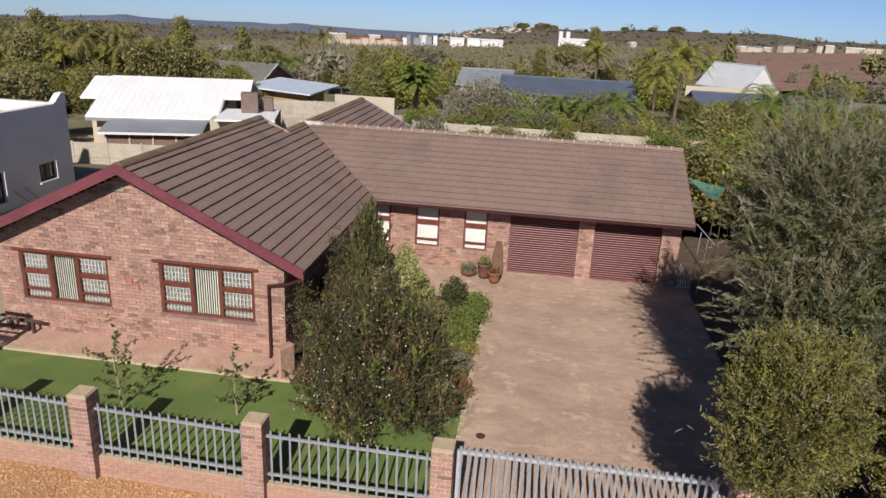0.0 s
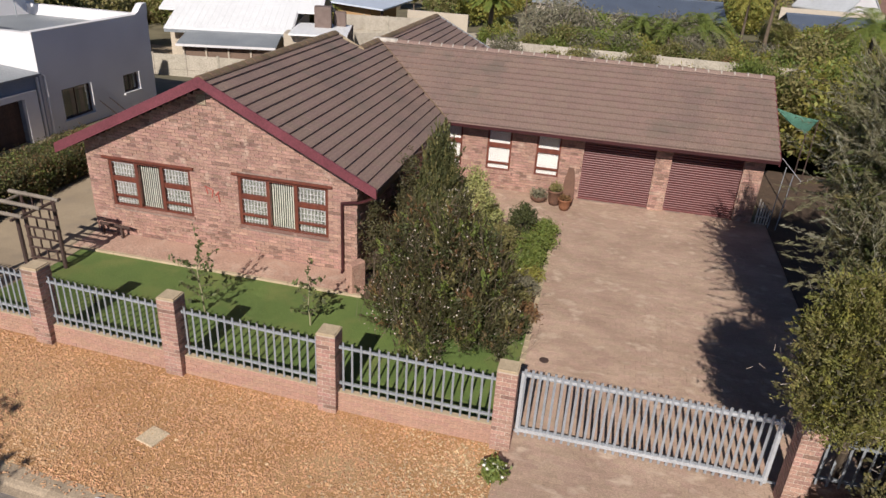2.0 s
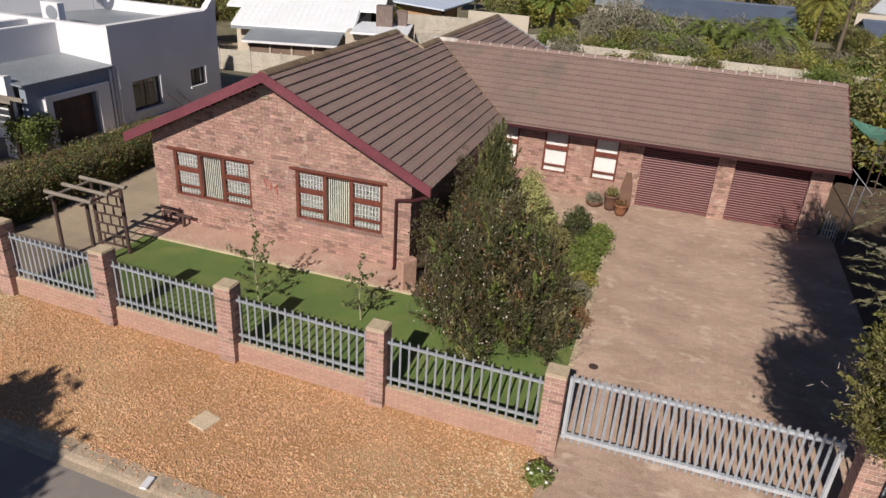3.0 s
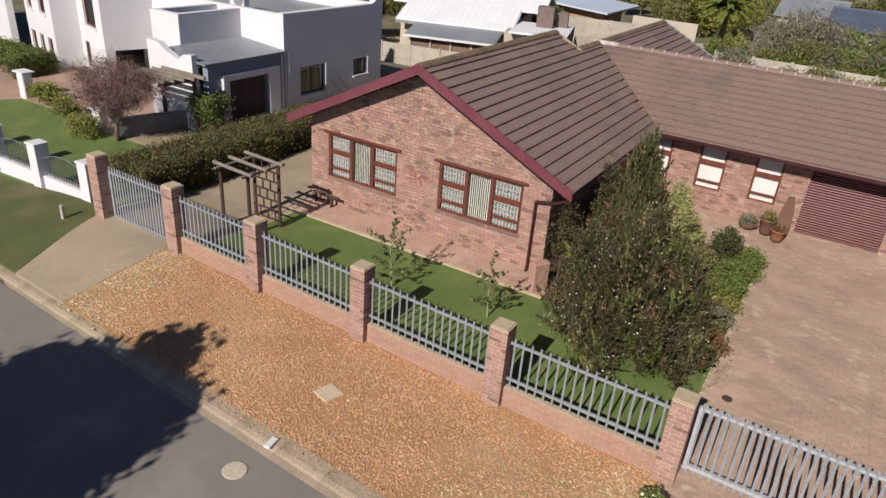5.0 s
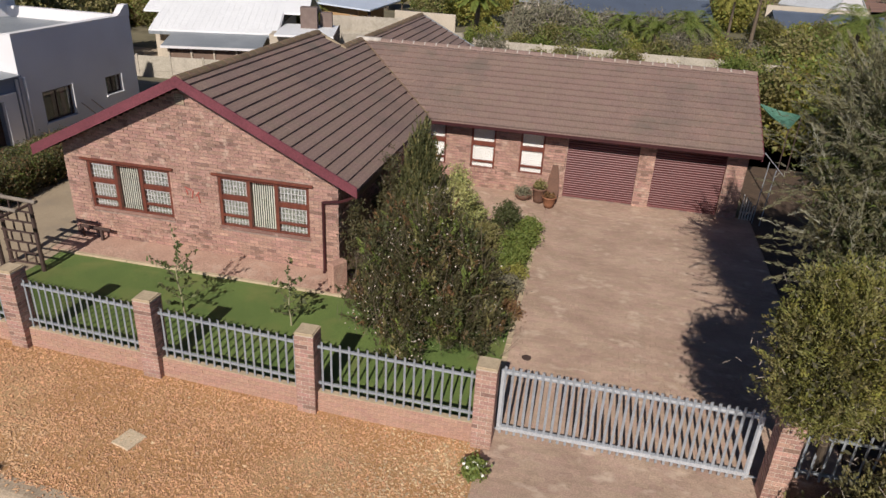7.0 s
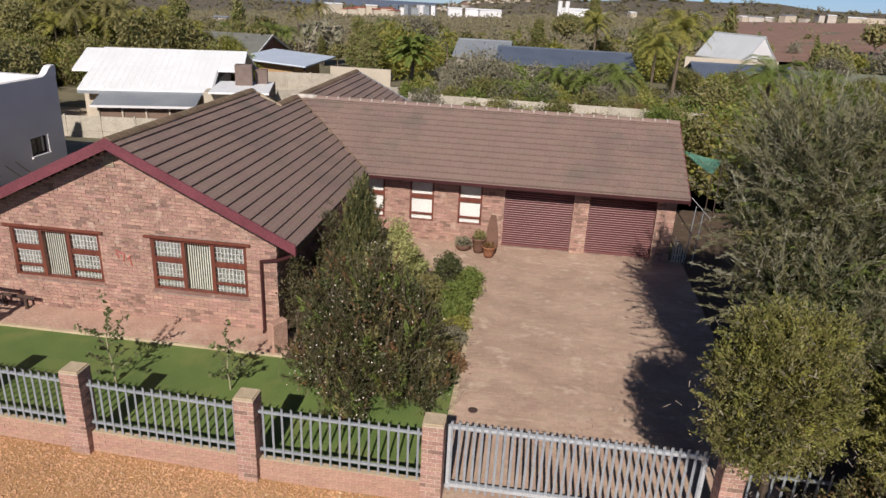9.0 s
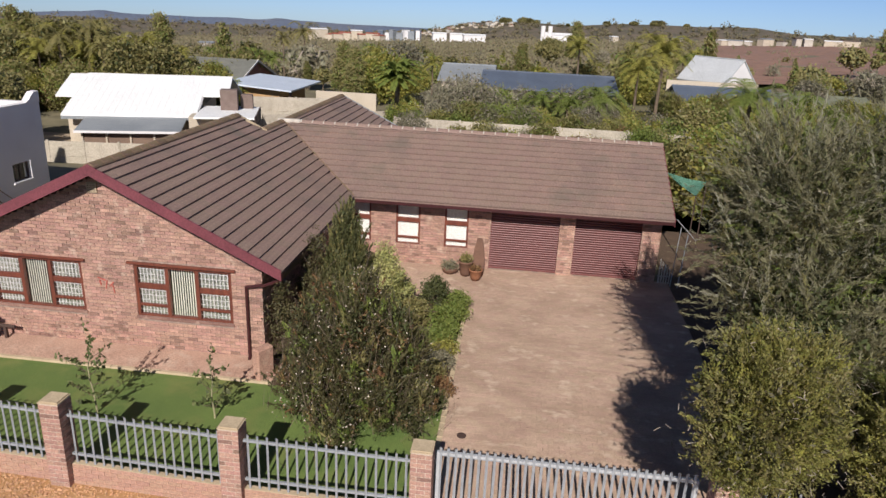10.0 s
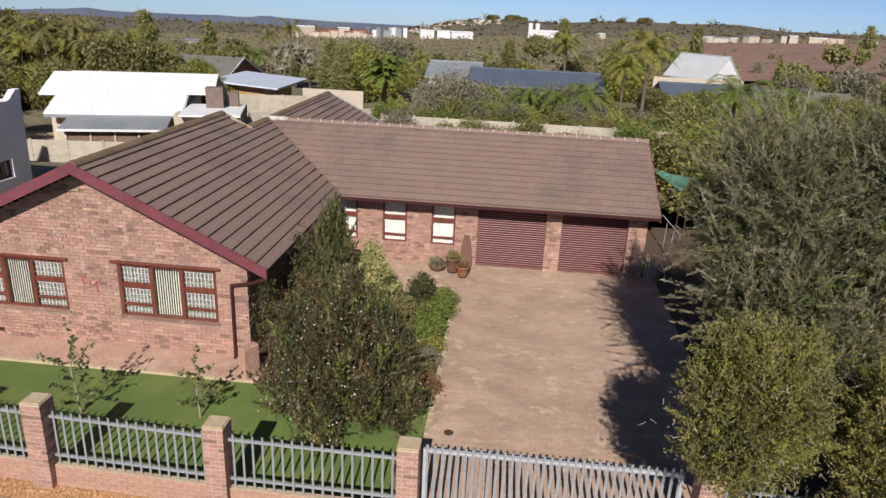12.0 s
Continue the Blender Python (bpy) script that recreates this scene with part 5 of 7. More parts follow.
for i in range(60):
    t, y = tr2.uniform(-0.98, -0.42), tr2.uniform(56.5, 62)
    place(tr2.choice(("bush_yellow", "bush_yellow", "bush_red", "bush_olive", "bush_green")), t * y, y, tr2.uniform(0.9, 1.6))
for i in range(16):
    place(tr2.choice(("bush_olive", "bush_yellow", "bush_green", "bush_grey", "bush_red")), tr2.uniform(-6.5, 12), tr2.uniform(39.8, 41.0), tr2.uniform(0.55, 0.85))
# garden belt right behind the garage, up to the boundary and beyond it
for i in range(150):
    x, y = tr2.uniform(5.6, 27), tr2.uniform(23.5, 58)
    top = 8.2 - (0.122 + 0.04 * tr2.random()) * y
    if x < 8.2 and y < 29.5:
        continue
    hgt = min(top - gz(x, y), 3.6)
    if hgt > 0.9:
        place(tr2.choice(("bush_green", "bush_green", "bush_olive", "bush_yellow", "bush_yellow", "bush_red", "bush_olive")), x, y, hgt / 2.5)
for i in range(110):
    x, y = tr2.uniform(-8.5, 14), tr2.uniform(42.6, 58)
    top = 8.2 - (0.112 + 0.012 * ss(-1.5, 3, x) + 0.03 * tr2.random()) * y
    hgt = min(top - gz(x, y), 2.8)
    if hgt > 0.7:
        place(tr2.choice(("bush_grey", "bush_olive", "bush_yellow", "bush_yellow", "bush_green")), x, y, hgt / 2.6)
# rows of trees behind the white roofed house
for i in range(150):
    t, y = tr2.uniform(-0.98, -0.47), tr2.uniform(58, 120)
    lim = 0.035 + tr2.random() ** 1.2 * 0.055 + (0.03 if t > -0.6 else 0)
    hgt = (8.2 - lim * y) - gz(t * y, y)
    kind = tr2.choice(("tree_tall", "palm_gold", "palm_tall", "palm_tall", "palm_gold", "tree_round", "palm_green"))
    base = {"tree_tall": 9.6, "palm_tall": 8.6, "palm_gold": 7.2, "tree_round": 6.5, "palm_green": 4.6}[kind]
    place(kind, t * y, y, min(max(hgt / base, 0.4), 1.7))
for i in range(34):
    t, y = tr2.uniform(-1.1, -0.78), tr2.uniform(33, 54)
    hgt = min((8.2 - (0.105 + 0.05 * tr2.random()) * y) - gz(t * y, y), 3.2)
    if hgt > 1:
        place(tr2.choice(("palm_green", "bush_yellow", "bush_red", "bush_olive", "tree_round")), t * y, y, hgt / 4.4)
# woods and gardens of the middle distance
for i in range(640):
    t = tr2.uniform(-0.75, 0.62)
    y = 72 * (400 / 72) ** (tr2.random() ** 0.8)
    lim = 0.047 + 0.033 * tr2.random() + (0.012 if -0.12 < t < 0.14 else 0) + (0.012 if t < -0.25 else 0) - (0.018 if 0.13 < t < 0.24 else 0)
    if 0.2 < t < 0.36 and y < 100 or -0.09 < t < 0.15 and y < 74 or -0.45 < t < -0.28 and y < 84:
        continue
    if t > 0.25 and y > 105 and tr2.random() < 0.97:
        continue
    hgt = min((8.2 - lim * y) - gz(t * y, y), 7.5)
    if hgt < 1.2:
        hgt = tr2.uniform(1.2, 3.0)
    kind = tr2.choice(("tree_round", "tree_grey", "bush_olive", "bush_olive", "bush_yellow", "tree_tall", "bush_yellow", "palm_green", "palm_gold"))
    base = {"tree_round": 6.5, "tree_grey": 4.2, "tree_tall": 9.6, "palm_green": 4.6, "palm_gold": 7.2}.get(kind, 2.6)
    place(kind, t * y, y, max(0.35, min(hgt / base, 2.2)))
for i, ob in enumerate([*K.values(), *FAR.values()]):
    ob.matrix_basis = pose(-20 + 5 * i, 150, gz(-20 + 5 * i, 150) - 0.1)


def far_woods():
    """Scrub and trees from three hundred metres to the ridge."""
    r = np.random.default_rng(5)
    n = 30000
    t = r.uniform(-0.95, 0.62, n)
    y = 105 * (1420 / 105) ** r.random(n)
    keep = ~((t > 0.25) & (y < 850) & (r.random(n) < 0.985)) & ~((y < 150) & (r.random(n) < 0.45))
    t, y = t[keep], y[keep]
    x = t * y
    z = ground_z(x, y)
    h = r.uniform(1.2, 4.2, len(t)) * (0.7 + 0.4 * ss(150, 700, y)) * np.where(r.random(len(t)) < 0.08, 1.7, 1.0)
    k = 13
    idx = np.repeat(np.arange(len(t)), k)
    off = r.normal(size=(len(idx), 3)) * np.stack([h[idx] * 0.45, h[idx] * 0.45, h[idx] * 0.25], 1)
    p = np.stack([x[idx], y[idx], z[idx] + h[idx] * 0.55], 1) + off
    me = quads("far_woods", leaf_quads(p, 0.40 + 0.85 * ss(120, 600, y[idx]), 1.3, 0, r, None, 3.0))
    return tagged(part("far_woods", me, M_WOODS), "olive scrub and trees spread over the far valley", "woods", kind="stuff")


def ridge_woods():
    """Scattered trees on the ridge, some of them against the sky."""
    r = np.random.default_rng(6)
    n = 900
    t = r.uniform(-0.95, 0.6, n)
    y = np.full(n, 1490.0) - 220 * r.random(n) ** 1.5
    top = np.array([ridge_top(a) for a in t])
    base = -110 + (top + 110) * (0.72 + 0.28 * (y - 1320) / 180)
    h = r.uniform(3.5, 6.5, n) * np.where(r.random(n) < 0.12, 2.2, 1.0)
    idx = np.repeat(np.arange(n), 34)
    off = r.normal(size=(len(idx), 3)) * np.stack([h[idx] * 0.4, h[idx] * 0.4, h[idx] * 0.25], 1)
    p = np.stack([(t * y)[idx], y[idx], base[idx] + h[idx] * 0.6], 1) + off
    me = quads("ridge_woods", leaf_quads(p, 2.4, 1.3, 0, r, None, 1.2))
    return tagged(part("ridge_woods", me, M_WOODS), "dark trees scattered over the ridge", "woods", kind="stuff")


M_WOODS = leaf_material("far scrub", (0.20, 0.185, 0.10), (0.235, 0.195, 0.13), 0.18, 0.9)
far_woods()

# ---- the neighbour's white house ----
M_BOARDS = material("brown shed boards", (0.20, 0.135, 0.10), (0.15, 0.10, 0.075), 2, 30, 0.85, 0.2)
M_PLUM = material("plum curtain", (0.10, 0.055, 0.065), (0.07, 0.04, 0.05), 3, 30, 0.9, 0.1)
M_RAILING = material("grey metal railing", (0.22, 0.235, 0.25), (0.17, 0.18, 0.19), 3, 30, 0.5, 0.05, metal=0.3)
nb = thing("neighbour_house", "white flat roofed modern house with stepped parapets", "house", (0, 0, -0.1))
NX = -19.6


def nwall(dims, mat=None, label=""):
    return part("wall", boxes(dims), mat or M_WHITE, nb, label)


# right hand block with parapet, recessed roof and two windows towards the yard
for dims in ((-28, NX - 0.25, 20.3, 20.55, -0.5, 4.05), (-28, NX - 0.25, 26.45, 26.7, -0.5, 4.05), (-28.25, -28, 20.3, 26.7, -0.5, 4.05)):
    nwall(dims)
NW = [(21.2, 22.75, 0.78, 1.92), (24.65, 25.65, 1.10, 1.82)]
bm = bmesh.new()
wall_boxes(bm, 20.3, 26.7, -0.5, 4.05, 0, 0.25, NW)
for v in bm.verts:
    v.co = Vector((NX - 0.25 + v.co.y, v.co.x, v.co.z))
bmesh.ops.recalc_face_normals(bm, faces=bm.faces[:])
part("wall", bm, M_WHITE, nb, "plain white plaster wall in shade")
part("parapet", boxes((NX - 0.27, NX + 0.02, 20.28, 26.72, 4.05, 4.10), bevel=0.01), M_WHITE, nb)
bm = bmesh.new()
prism(bm, [(25.9, 4.1), (26.72, 4.1), (26.72, 4.5), (26.45, 4.48), (26.25, 4.32), (26.1, 4.18)], "x", NX - 0.27, NX + 0.02)
part("parapet", bm, M_WHITE, nb, "curved parapet corner")
part("roof", boxes((-28, NX - 0.25, 20.55, 26.45, 3.5, 3.6)), M_GREYROOF, nb)
for a, b, lo, hi in NW:
    w = new("window")
    w.parent = nb
    tagged(w, "dark window with white sill and curtains")
    part("window_frame", boxes((NX - 0.16, NX - 0.10, a, a + 0.06, lo, hi), (NX - 0.16, NX - 0.10, b - 0.06, b, lo, hi), (NX - 0.16, NX - 0.10, a + 0.06, b - 0.06, lo, lo + 0.06), (NX - 0.16, NX - 0.10, a + 0.06, b - 0.06, hi - 0.06, hi), (NX - 0.15, NX - 0.11, 0.5 * (a + b) - 0.02, 0.5 * (a + b) + 0.02, lo, hi)), M_TIMBER, w)
    part("pane", boxes((NX - 0.135, NX - 0.13, a, b, lo, hi)), M_GLASS, w).visible_shadow = False
    # no fabric here: a black sheet put in for the unlit interior
    part("curtain", boxes((NX - 0.32, NX - 0.31, a, b, lo, hi)), M_INTERIOR_SHADE, w)
    for y in (a + 0.45 * (b - a), a + 0.75 * (b - a)):
        part("curtain", boxes((NX - 0.29, NX - 0.28, y, y + 0.14 * (b - a), lo, hi - 0.1)), M_PLUM, w)
    part("window_sill", boxes((NX - 0.02, NX + 0.07, a - 0.06, b + 0.06, lo - 0.07, lo - 0.003)), M_WHITE, w)
    part("plaster_band", boxes((NX + 0.002, NX + 0.03, b, b + 0.09, lo, hi)), M_WHITE, w)
# two thin dark poles added for dark strokes of unknown kind on the wall
for y, z in ((23.0, 1.05), (23.57, 1.06)):
    wall_pole = thing("garden_tool", "dark thin pole leaning on the white wall", "tool", (NX + 0.1, y, gz(NX, y)), group="tools against the wall")
    part("handle", tube(bmesh.new(), (0.30, 0.55, 0.0), (-0.02, 0, z - gz(NX, y)), 0.022, 0.018, 6), M_TIMBER, wall_pole)
# garage in the middle
bm = bmesh.new()
wall_boxes(bm, 16.5, 20.3, -0.5, 2.72, 0, 0.25, [(17.35, 19.35, -0.1, 2.0)])
for v in bm.verts:
    v.co = Vector((NX - 0.25 + v.co.y, v.co.x, v.co.z))
bmesh.ops.recalc_face_normals(bm, faces=bm.faces[:])
part("wall", bm, material("blue grey plaster", (0.24, 0.27, 0.32), (0.20, 0.23, 0.28), 1, 30, 0.85, 0.1), nb, "blue grey plaster round the garage")
part("door_surround", boxes((NX + 0.002, NX + 0.13, 17.08, 17.35, -0.1, 2.2), (NX + 0.002, NX + 0.13, 19.35, 19.92, -0.1, 2.2), (NX + 0.002, NX + 0.13, 17.35, 19.35, 2.0, 2.2)), M_WHITE, nb)
ngd = part("garage_door", boxes((NX - 0.22, NX - 0.18, 17.35, 19.35, -0.1, 2.0)), M_TIMBER, nb, "dark brown timber garage door")
for i in range(4):
    part("door_panel", boxes((NX - 0.18, NX - 0.165, 17.42, 19.28, 0.02 + 0.49 * i, 0.42 + 0.49 * i), bevel=0.01), M_TIMBER, ngd)
bm = bmesh.new()
prism(bm, [(NX + 0.12, 2.66), (-21.9, 2.86), (-21.9, 2.92), (NX + 0.12, 2.72)], "y", 16.3, 20.29)
part("roof", bm, M_GREYROOF, nb, "grey sheet metal garage roof")
part("downpipe", tube(bmesh.new(), (NX + 0.06, 20.1, -0.1), (NX + 0.06, 20.1, 2.6), 0.05, 0.05), M_WHITE, nb)
part("downpipe", tube(bmesh.new(), (NX + 0.07, 20.45, -0.1), (NX + 0.07, 20.45, 2.6), 0.05, 0.05), M_WHITE, nb)
nwall((-22.15, -21.9, 17.3, 20.3, -0.5, 4.0))
nwall((-23.2, -22.15, 17.3, 17.55, -0.5, 4.0))
nwall((-23.45, -23.2, 17.3, 20.3, -0.5, 4.0))
nwall((-23.2, -22.15, 17.55, 20.3, 3.3, 3.4), M_GREYROOF)
bm = bmesh.new()
prism(bm, [(NX - 0.3, -0.5), (-22.2, -0.5), (-22.2, 3.25), (-21.6, 3.2), (-21.2, 2.95), (-20.6, 2.75), (NX - 0.75, 2.95), (NX - 0.3, 3.0)], "y", 16.1, 16.35)
part("wall", bm, M_WHITE, nb, "low curved white wing wall")
# taller stepped wings, turned a little from the street
TURN = -17


def wing_wall(x, y, length, z0, z1, holes=(), along=True, label=""):
    """A wall that faces the street, or the yard where it does not run along it, with openings (from, to, low, high)."""
    bm = bmesh.new()
    wall_boxes(bm, 0, length, z0, z1, 0, 0.3, list(holes))
    bmesh.ops.recalc_face_normals(bm, faces=bm.faces[:])
    wall = part("wall", bm, M_WHITE, nb, label)
    wall.location, wall.rotation_euler = (x, y, 0), (0, 0, radians(TURN if along else TURN + 90))
    for a, b, lo, hi in holes:
        if lo < -0.2:
            continue
        # a flat near-black sheet paints the unlit interior in the opening
        win = part("window", boxes((a, b, 0.16, 0.20, lo, hi)), M_INTERIOR_SHADE, wall, "dark brown framed window")
        part("window_frame", boxes((a, a + 0.07, 0.08, 0.16, lo, hi), (b - 0.07, b, 0.08, 0.16, lo, hi), (a + 0.07, b - 0.07, 0.08, 0.16, hi - 0.07, hi), (a + 0.07, b - 0.07, 0.08, 0.16, lo, lo + 0.07)), M_WOODFRAME, win).parent = wall
        part("window_sill", boxes((a - 0.06, b + 0.06, -0.06, 0.08, lo - 0.07, lo - 0.003)), M_WHITE, wall)
    return wall


wing_wall(-35.83, 19.47, 4.67, -0.5, 6.6, [(0.45, 1.25, 0.3, 1.4), (1.95, 2.65, 0.0, 1.45), (3.35, 4.1, 0.4, 1.5), (0.6, 1.4, 2.45, 4.0), (2.7, 3.7, 2.5, 4.1)], label="tall white wing with brown framed windows")
wing_wall(-31.36, 18.11, 3.1, -0.5, 6.6, along=False)
wing_wall(-31.04, 19.16, 3.25, -0.5, 6.6, [(0.55, 1.1, 0.6, 1.6), (0.9, 2.4, 2.35, 4.4)], label="white wall with a large dark window")
wing_wall(-27.93, 18.21, 9.0, 1.6, 6.4, along=False, label="tall white wall over an open patio")
wing_wall(-27.93, 18.21, 0.4, -0.5, 1.6, along=False)
wing_wall(-45.6, 21.6, 10.0, -0.5, 5.2, [(5.2, 5.7, 0.5, 1.5), (6.2, 6.8, 0.4, 1.5)], label="white wing wall with small dark windows")
patio = part("patio_wall", boxes((0, 8.6, 2.6, 2.8, -0.5, 1.7)), M_BOARDS, nb, "shaded brown wall at the back of the patio")
patio.location, patio.rotation_euler = (-27.93, 18.21, 0), (0, 0, radians(TURN + 90))
for k in range(3):
    spout = part("roof_spout", tube(bmesh.new(), (7.0 + 0.95 * k, -0.35, 2.9), (7.0 + 0.95 * k, 0.02, 3.0), 0.05, 0.05, 8), M_WOODFRAME, nb)
    spout.location, spout.rotation_euler = (-45.6, 21.6, 0), (0, 0, radians(TURN))
part("roof", boxes((-35.5, -28.5, 21.6, 27.0, 6.2, 6.3)), M_GREYROOF, nb)
# pergola beams of the neighbour's patio
npg = thing("patio_pergola", "weathered timber patio pergola against the white house", "pergola", (-20.5, 15.4, 0))
for i in range(5):
    part("beam", boxes((-1.3 + 0.1 * i, 0.9 + 0.1 * i, -0.75 + 0.33 * i, -0.66 + 0.33 * i, 2.2, 2.31)), M_TIMBER_G, npg)
part("beam", boxes((-1.0, -0.9, -0.85, 0.75, 2.08, 2.2)), M_TIMBER, npg)
part("beam", boxes((0.7, 0.8, -0.85, 0.69, 2.08, 2.2)), M_TIMBER, npg)
part("post", boxes((-1.0, -0.9, 0.55, 0.65, 0, 2.08)), M_TIMBER, npg)
part("post", boxes((0.7, 0.8, 0.55, 0.65, 0, 2.08)), M_TIMBER, npg)
# air conditioner on the flat roof
ac = thing("air_conditioner", "white air conditioner unit on the flat roof", "air conditioner", (-23.4, 21.7, 3.5))
part("case", boxes((-0.42, 0.42, -0.17, 0.17, 0.12, 0.86), bevel=0.02), M_WHITE, ac)
part("fan_grille", tube(bmesh.new(), (0.10, -0.175, 0.49), (0.10, -0.19, 0.49), 0.27, 0.27, 20), M_GREYROOF, ac)
for x in (-0.3, 0.3):
    part("foot", boxes((x - 0.03, x + 0.03, -0.15, 0.15, 0, 0.12)), M_STEEL, ac)
aerial = thing("roof_dish", "small white satellite dish on the parapet roof", "dish", (-25.2, 25.6, 3.5))
part("mast", tube(bmesh.new(), (0, 0, 0), (0, 0, 1.1), 0.025, 0.025), M_STEEL, aerial)
bm = bmesh.new()
bmesh.ops.create_cone(bm, cap_ends=False, segments=18, radius1=0.42, radius2=0.1, depth=0.14, matrix=pose(0.05, -0.1, 1.1, 65, 0, 20))
bmesh.ops.solidify(bm, geom=bm.faces[:], thickness=0.015)
part("dish", bm, M_GREYROOF, aerial)

M_WALKWAY = material("reddish walkway", (0.40, 0.27, 0.20), (0.33, 0.215, 0.16), 1.2, 40, 0.9, 0.2, detail=0.3, spots=((0.26, 0.18, 0.13), 1.5, 0.55, 0.75))
for x, y, h in ((-27.9, 14.6, 1.15), (-22.9, 14.35, 0.75)):
    post = thing("garden_post", "white plastered garden post with a flat slab on top", "post", (x, y, 0), group="garden posts")
    part("shaft", boxes((-0.2, 0.2, -0.2, 0.2, -0.05, h), bevel=0.04), M_WHITE, post)
    part("cap", boxes((-0.34, 0.34, -0.26, 0.26, h, h + 0.06), bevel=0.015), M_WHITE, post)

# neighbour's garden wall to the street: white piers with arched railings
for i in range(5):
    x = -16.78 - 2.28 * i
    p = thing("white_pier", "white plastered wall pier with a flat cap", "pillar", (x, 9.92, 0), group="white garden wall piers")
    part("shaft", boxes((-0.19, 0.19, -0.19, 0.19, -0.1, 1.40)), M_WHITE, p)
    part("cap", boxes((-0.22, 0.22, -0.22, 0.22, 1.40, 1.46), bevel=0.012), M_WHITE, p)
    if i == 4:
        continue
    w = thing("white_wall", "low white plastered wall with an arched metal railing", "wall", (x - 1.14, 9.92, 0), group="white garden walls")
    part("base", boxes((-0.95, 0.95, -0.09, 0.09, -0.1, 0.52), bevel=0.01), M_WHITE, w)
    n = 15
    arc = lambda u: 1.02 + 0.22 * (1 - (u / 0.95) ** 2)
    for k in range(n):
        u = -0.95 + 1.9 * (k + 0.5) / n
        part("baluster", boxes((u - 0.008, u + 0.008, -0.008, 0.008, 0.52, arc(u))), M_RAILING, w)
    bm = bmesh.new()
    for k in range(12):
        u, v = -0.95 + 1.9 * k / 12, -0.95 + 1.9 * (k + 1) / 12
        tube(bm, (u, 0, arc(u)), (v, 0, arc(v)), 0.016, 0.016, 6)
    part("top_rail", bm, M_RAILING, w, "arched dark top rail")
    part("rail", boxes((-0.95, 0.95, -0.01, 0.01, 0.62, 0.645)), M_RAILING, w)
sheet("neighbour_lawn", -60, -16.1, 9.75, 16.2, M_LAWN, 0.0, "green front lawn of the neighbour", "lawn", 14, 6)
sheet("neighbour_walk", -46, -22.62, 14.35, 18.2, M_WALKWAY, 0.014, "brown paved walk along the white house", "pavement", 6, 4)
sheet("neighbour_walk", -46, -27.9, 13.3, 14.36, M_WALKWAY, 0.010, "brown paved walk along the white house", "pavement", 6, 4, skew1=-0.8)
sheet("neighbour_path", -22.6, -16.0, 14.0, 20.4, M_CONCRETE, 0.012, "reddish paved forecourt of the neighbour", "pavement", 6, 6)
gw = thing("garden_wall", "low charcoal plastered garden wall of the neighbour", "wall", (-20.8, 15.35, 0), 71)
part("wall", boxes((-1.6, 2.0, -0.12, 0.12, -0.1, 0.85), bevel=0.02), M_CHARWALL, gw)

# ---- white roofed house and its neighbours ----
M_CHARROOF = material("charcoal roof", (0.085, 0.085, 0.085), (0.065, 0.065, 0.066), 1, 20, 0.8, 0.1)
M_CHIMNEY = material("brown chimney brick", (0.19, 0.14, 0.12), (0.14, 0.10, 0.085), 3, 45, 0.85, 0.3)
wh = thing("white_roofed_house", "low cream house with a bright white sheet metal roof", "house", (0, 0, -1.9))
wh.matrix_world = Matrix.Translation((-24.7, 41.8, -1.9)) @ Matrix.Rotation(radians(17), 4, "Z") @ Matrix.Translation((24.7, -41.8, 0))
part("wall", boxes((-28.3, -20.9, 42.5, 54, 0, 2.9), (-29.5, -28.3, 45.4, 54, 0, 3.1), (-20.9, -16.9, 40.6, 44.6, 0, 3.05)), M_CREAM, wh, "cream plastered walls")
bm = bmesh.new()
prism(bm, [(41.8, 2.92), (48.5, 4.85), (48.5, 4.72), (41.8, 2.80)], "x", -28.75, -20.6)
prism(bm, [(55.2, 2.86), (48.5, 4.79), (48.5, 4.66), (55.2, 2.74)], "x", -29.9, -18.9)
prism(bm, [(44.8, 3.72), (48.5, 4.79), (48.5, 4.66), (44.8, 3.60)], "x", -29.9, -28.75)
prism(bm, [(45.1, 3.868), (48.5, 4.848), (48.5, 4.72), (45.1, 3.75)], "x", -20.598, -18.9)
roof_w = part("roof", bm, M_WHITEROOF, wh, "bright white corrugated roof")
rib = mesh_of("roof_rib", [(-0.03, 0, 0), (0.03, 0, 0), (0.03, 6.7, 1.93), (-0.03, 6.7, 1.93), (-0.02, 0, 0.012), (0.02, 0, 0.012), (0.02, 6.7, 1.942), (-0.02, 6.7, 1.942)], [(4, 5, 6, 7), (0, 4, 7, 3), (1, 2, 6, 5), (0, 1, 5, 4)])
rib.materials.append(M_WHITEROOF)
for i in range(20):
    k = new("roof_rib", rib)
    k.parent = roof_w
    k.location = (-28.65 + 0.42 * i, 41.8, 2.92)
part("flat_roof", boxes((-20.5, -16.8, 39.9, 45.0, 3.05, 3.17)), M_WHITEROOF, wh, "white flat roof with a dark edge")
part("fascia", boxes((-16.8, -16.74, 39.9, 45.0, 2.4, 3.19)), M_TIMBER, wh)
part("fascia", boxes((-28.75, -20.6, 41.78, 41.82, 2.62, 2.82)), M_GREYROOF, wh)
# the charcoal colour paints the shade that lies on this gable end
bm = bmesh.new()
prism(bm, [(41.75, 2.7), (45.15, 3.72), (45.15, 3.2), (43.2, 2.7)], "x", -20.66, -20.58)
part("gable_end", bm, M_CHARROOF, wh, "gable end above the flat roof with its shade painted dark")
part("verge_board", prism(bmesh.new(), [(41.75, 2.84), (45.15, 3.82), (45.15, 3.72), (41.75, 2.74)], "x", -20.58, -20.54), M_WHITE, wh)
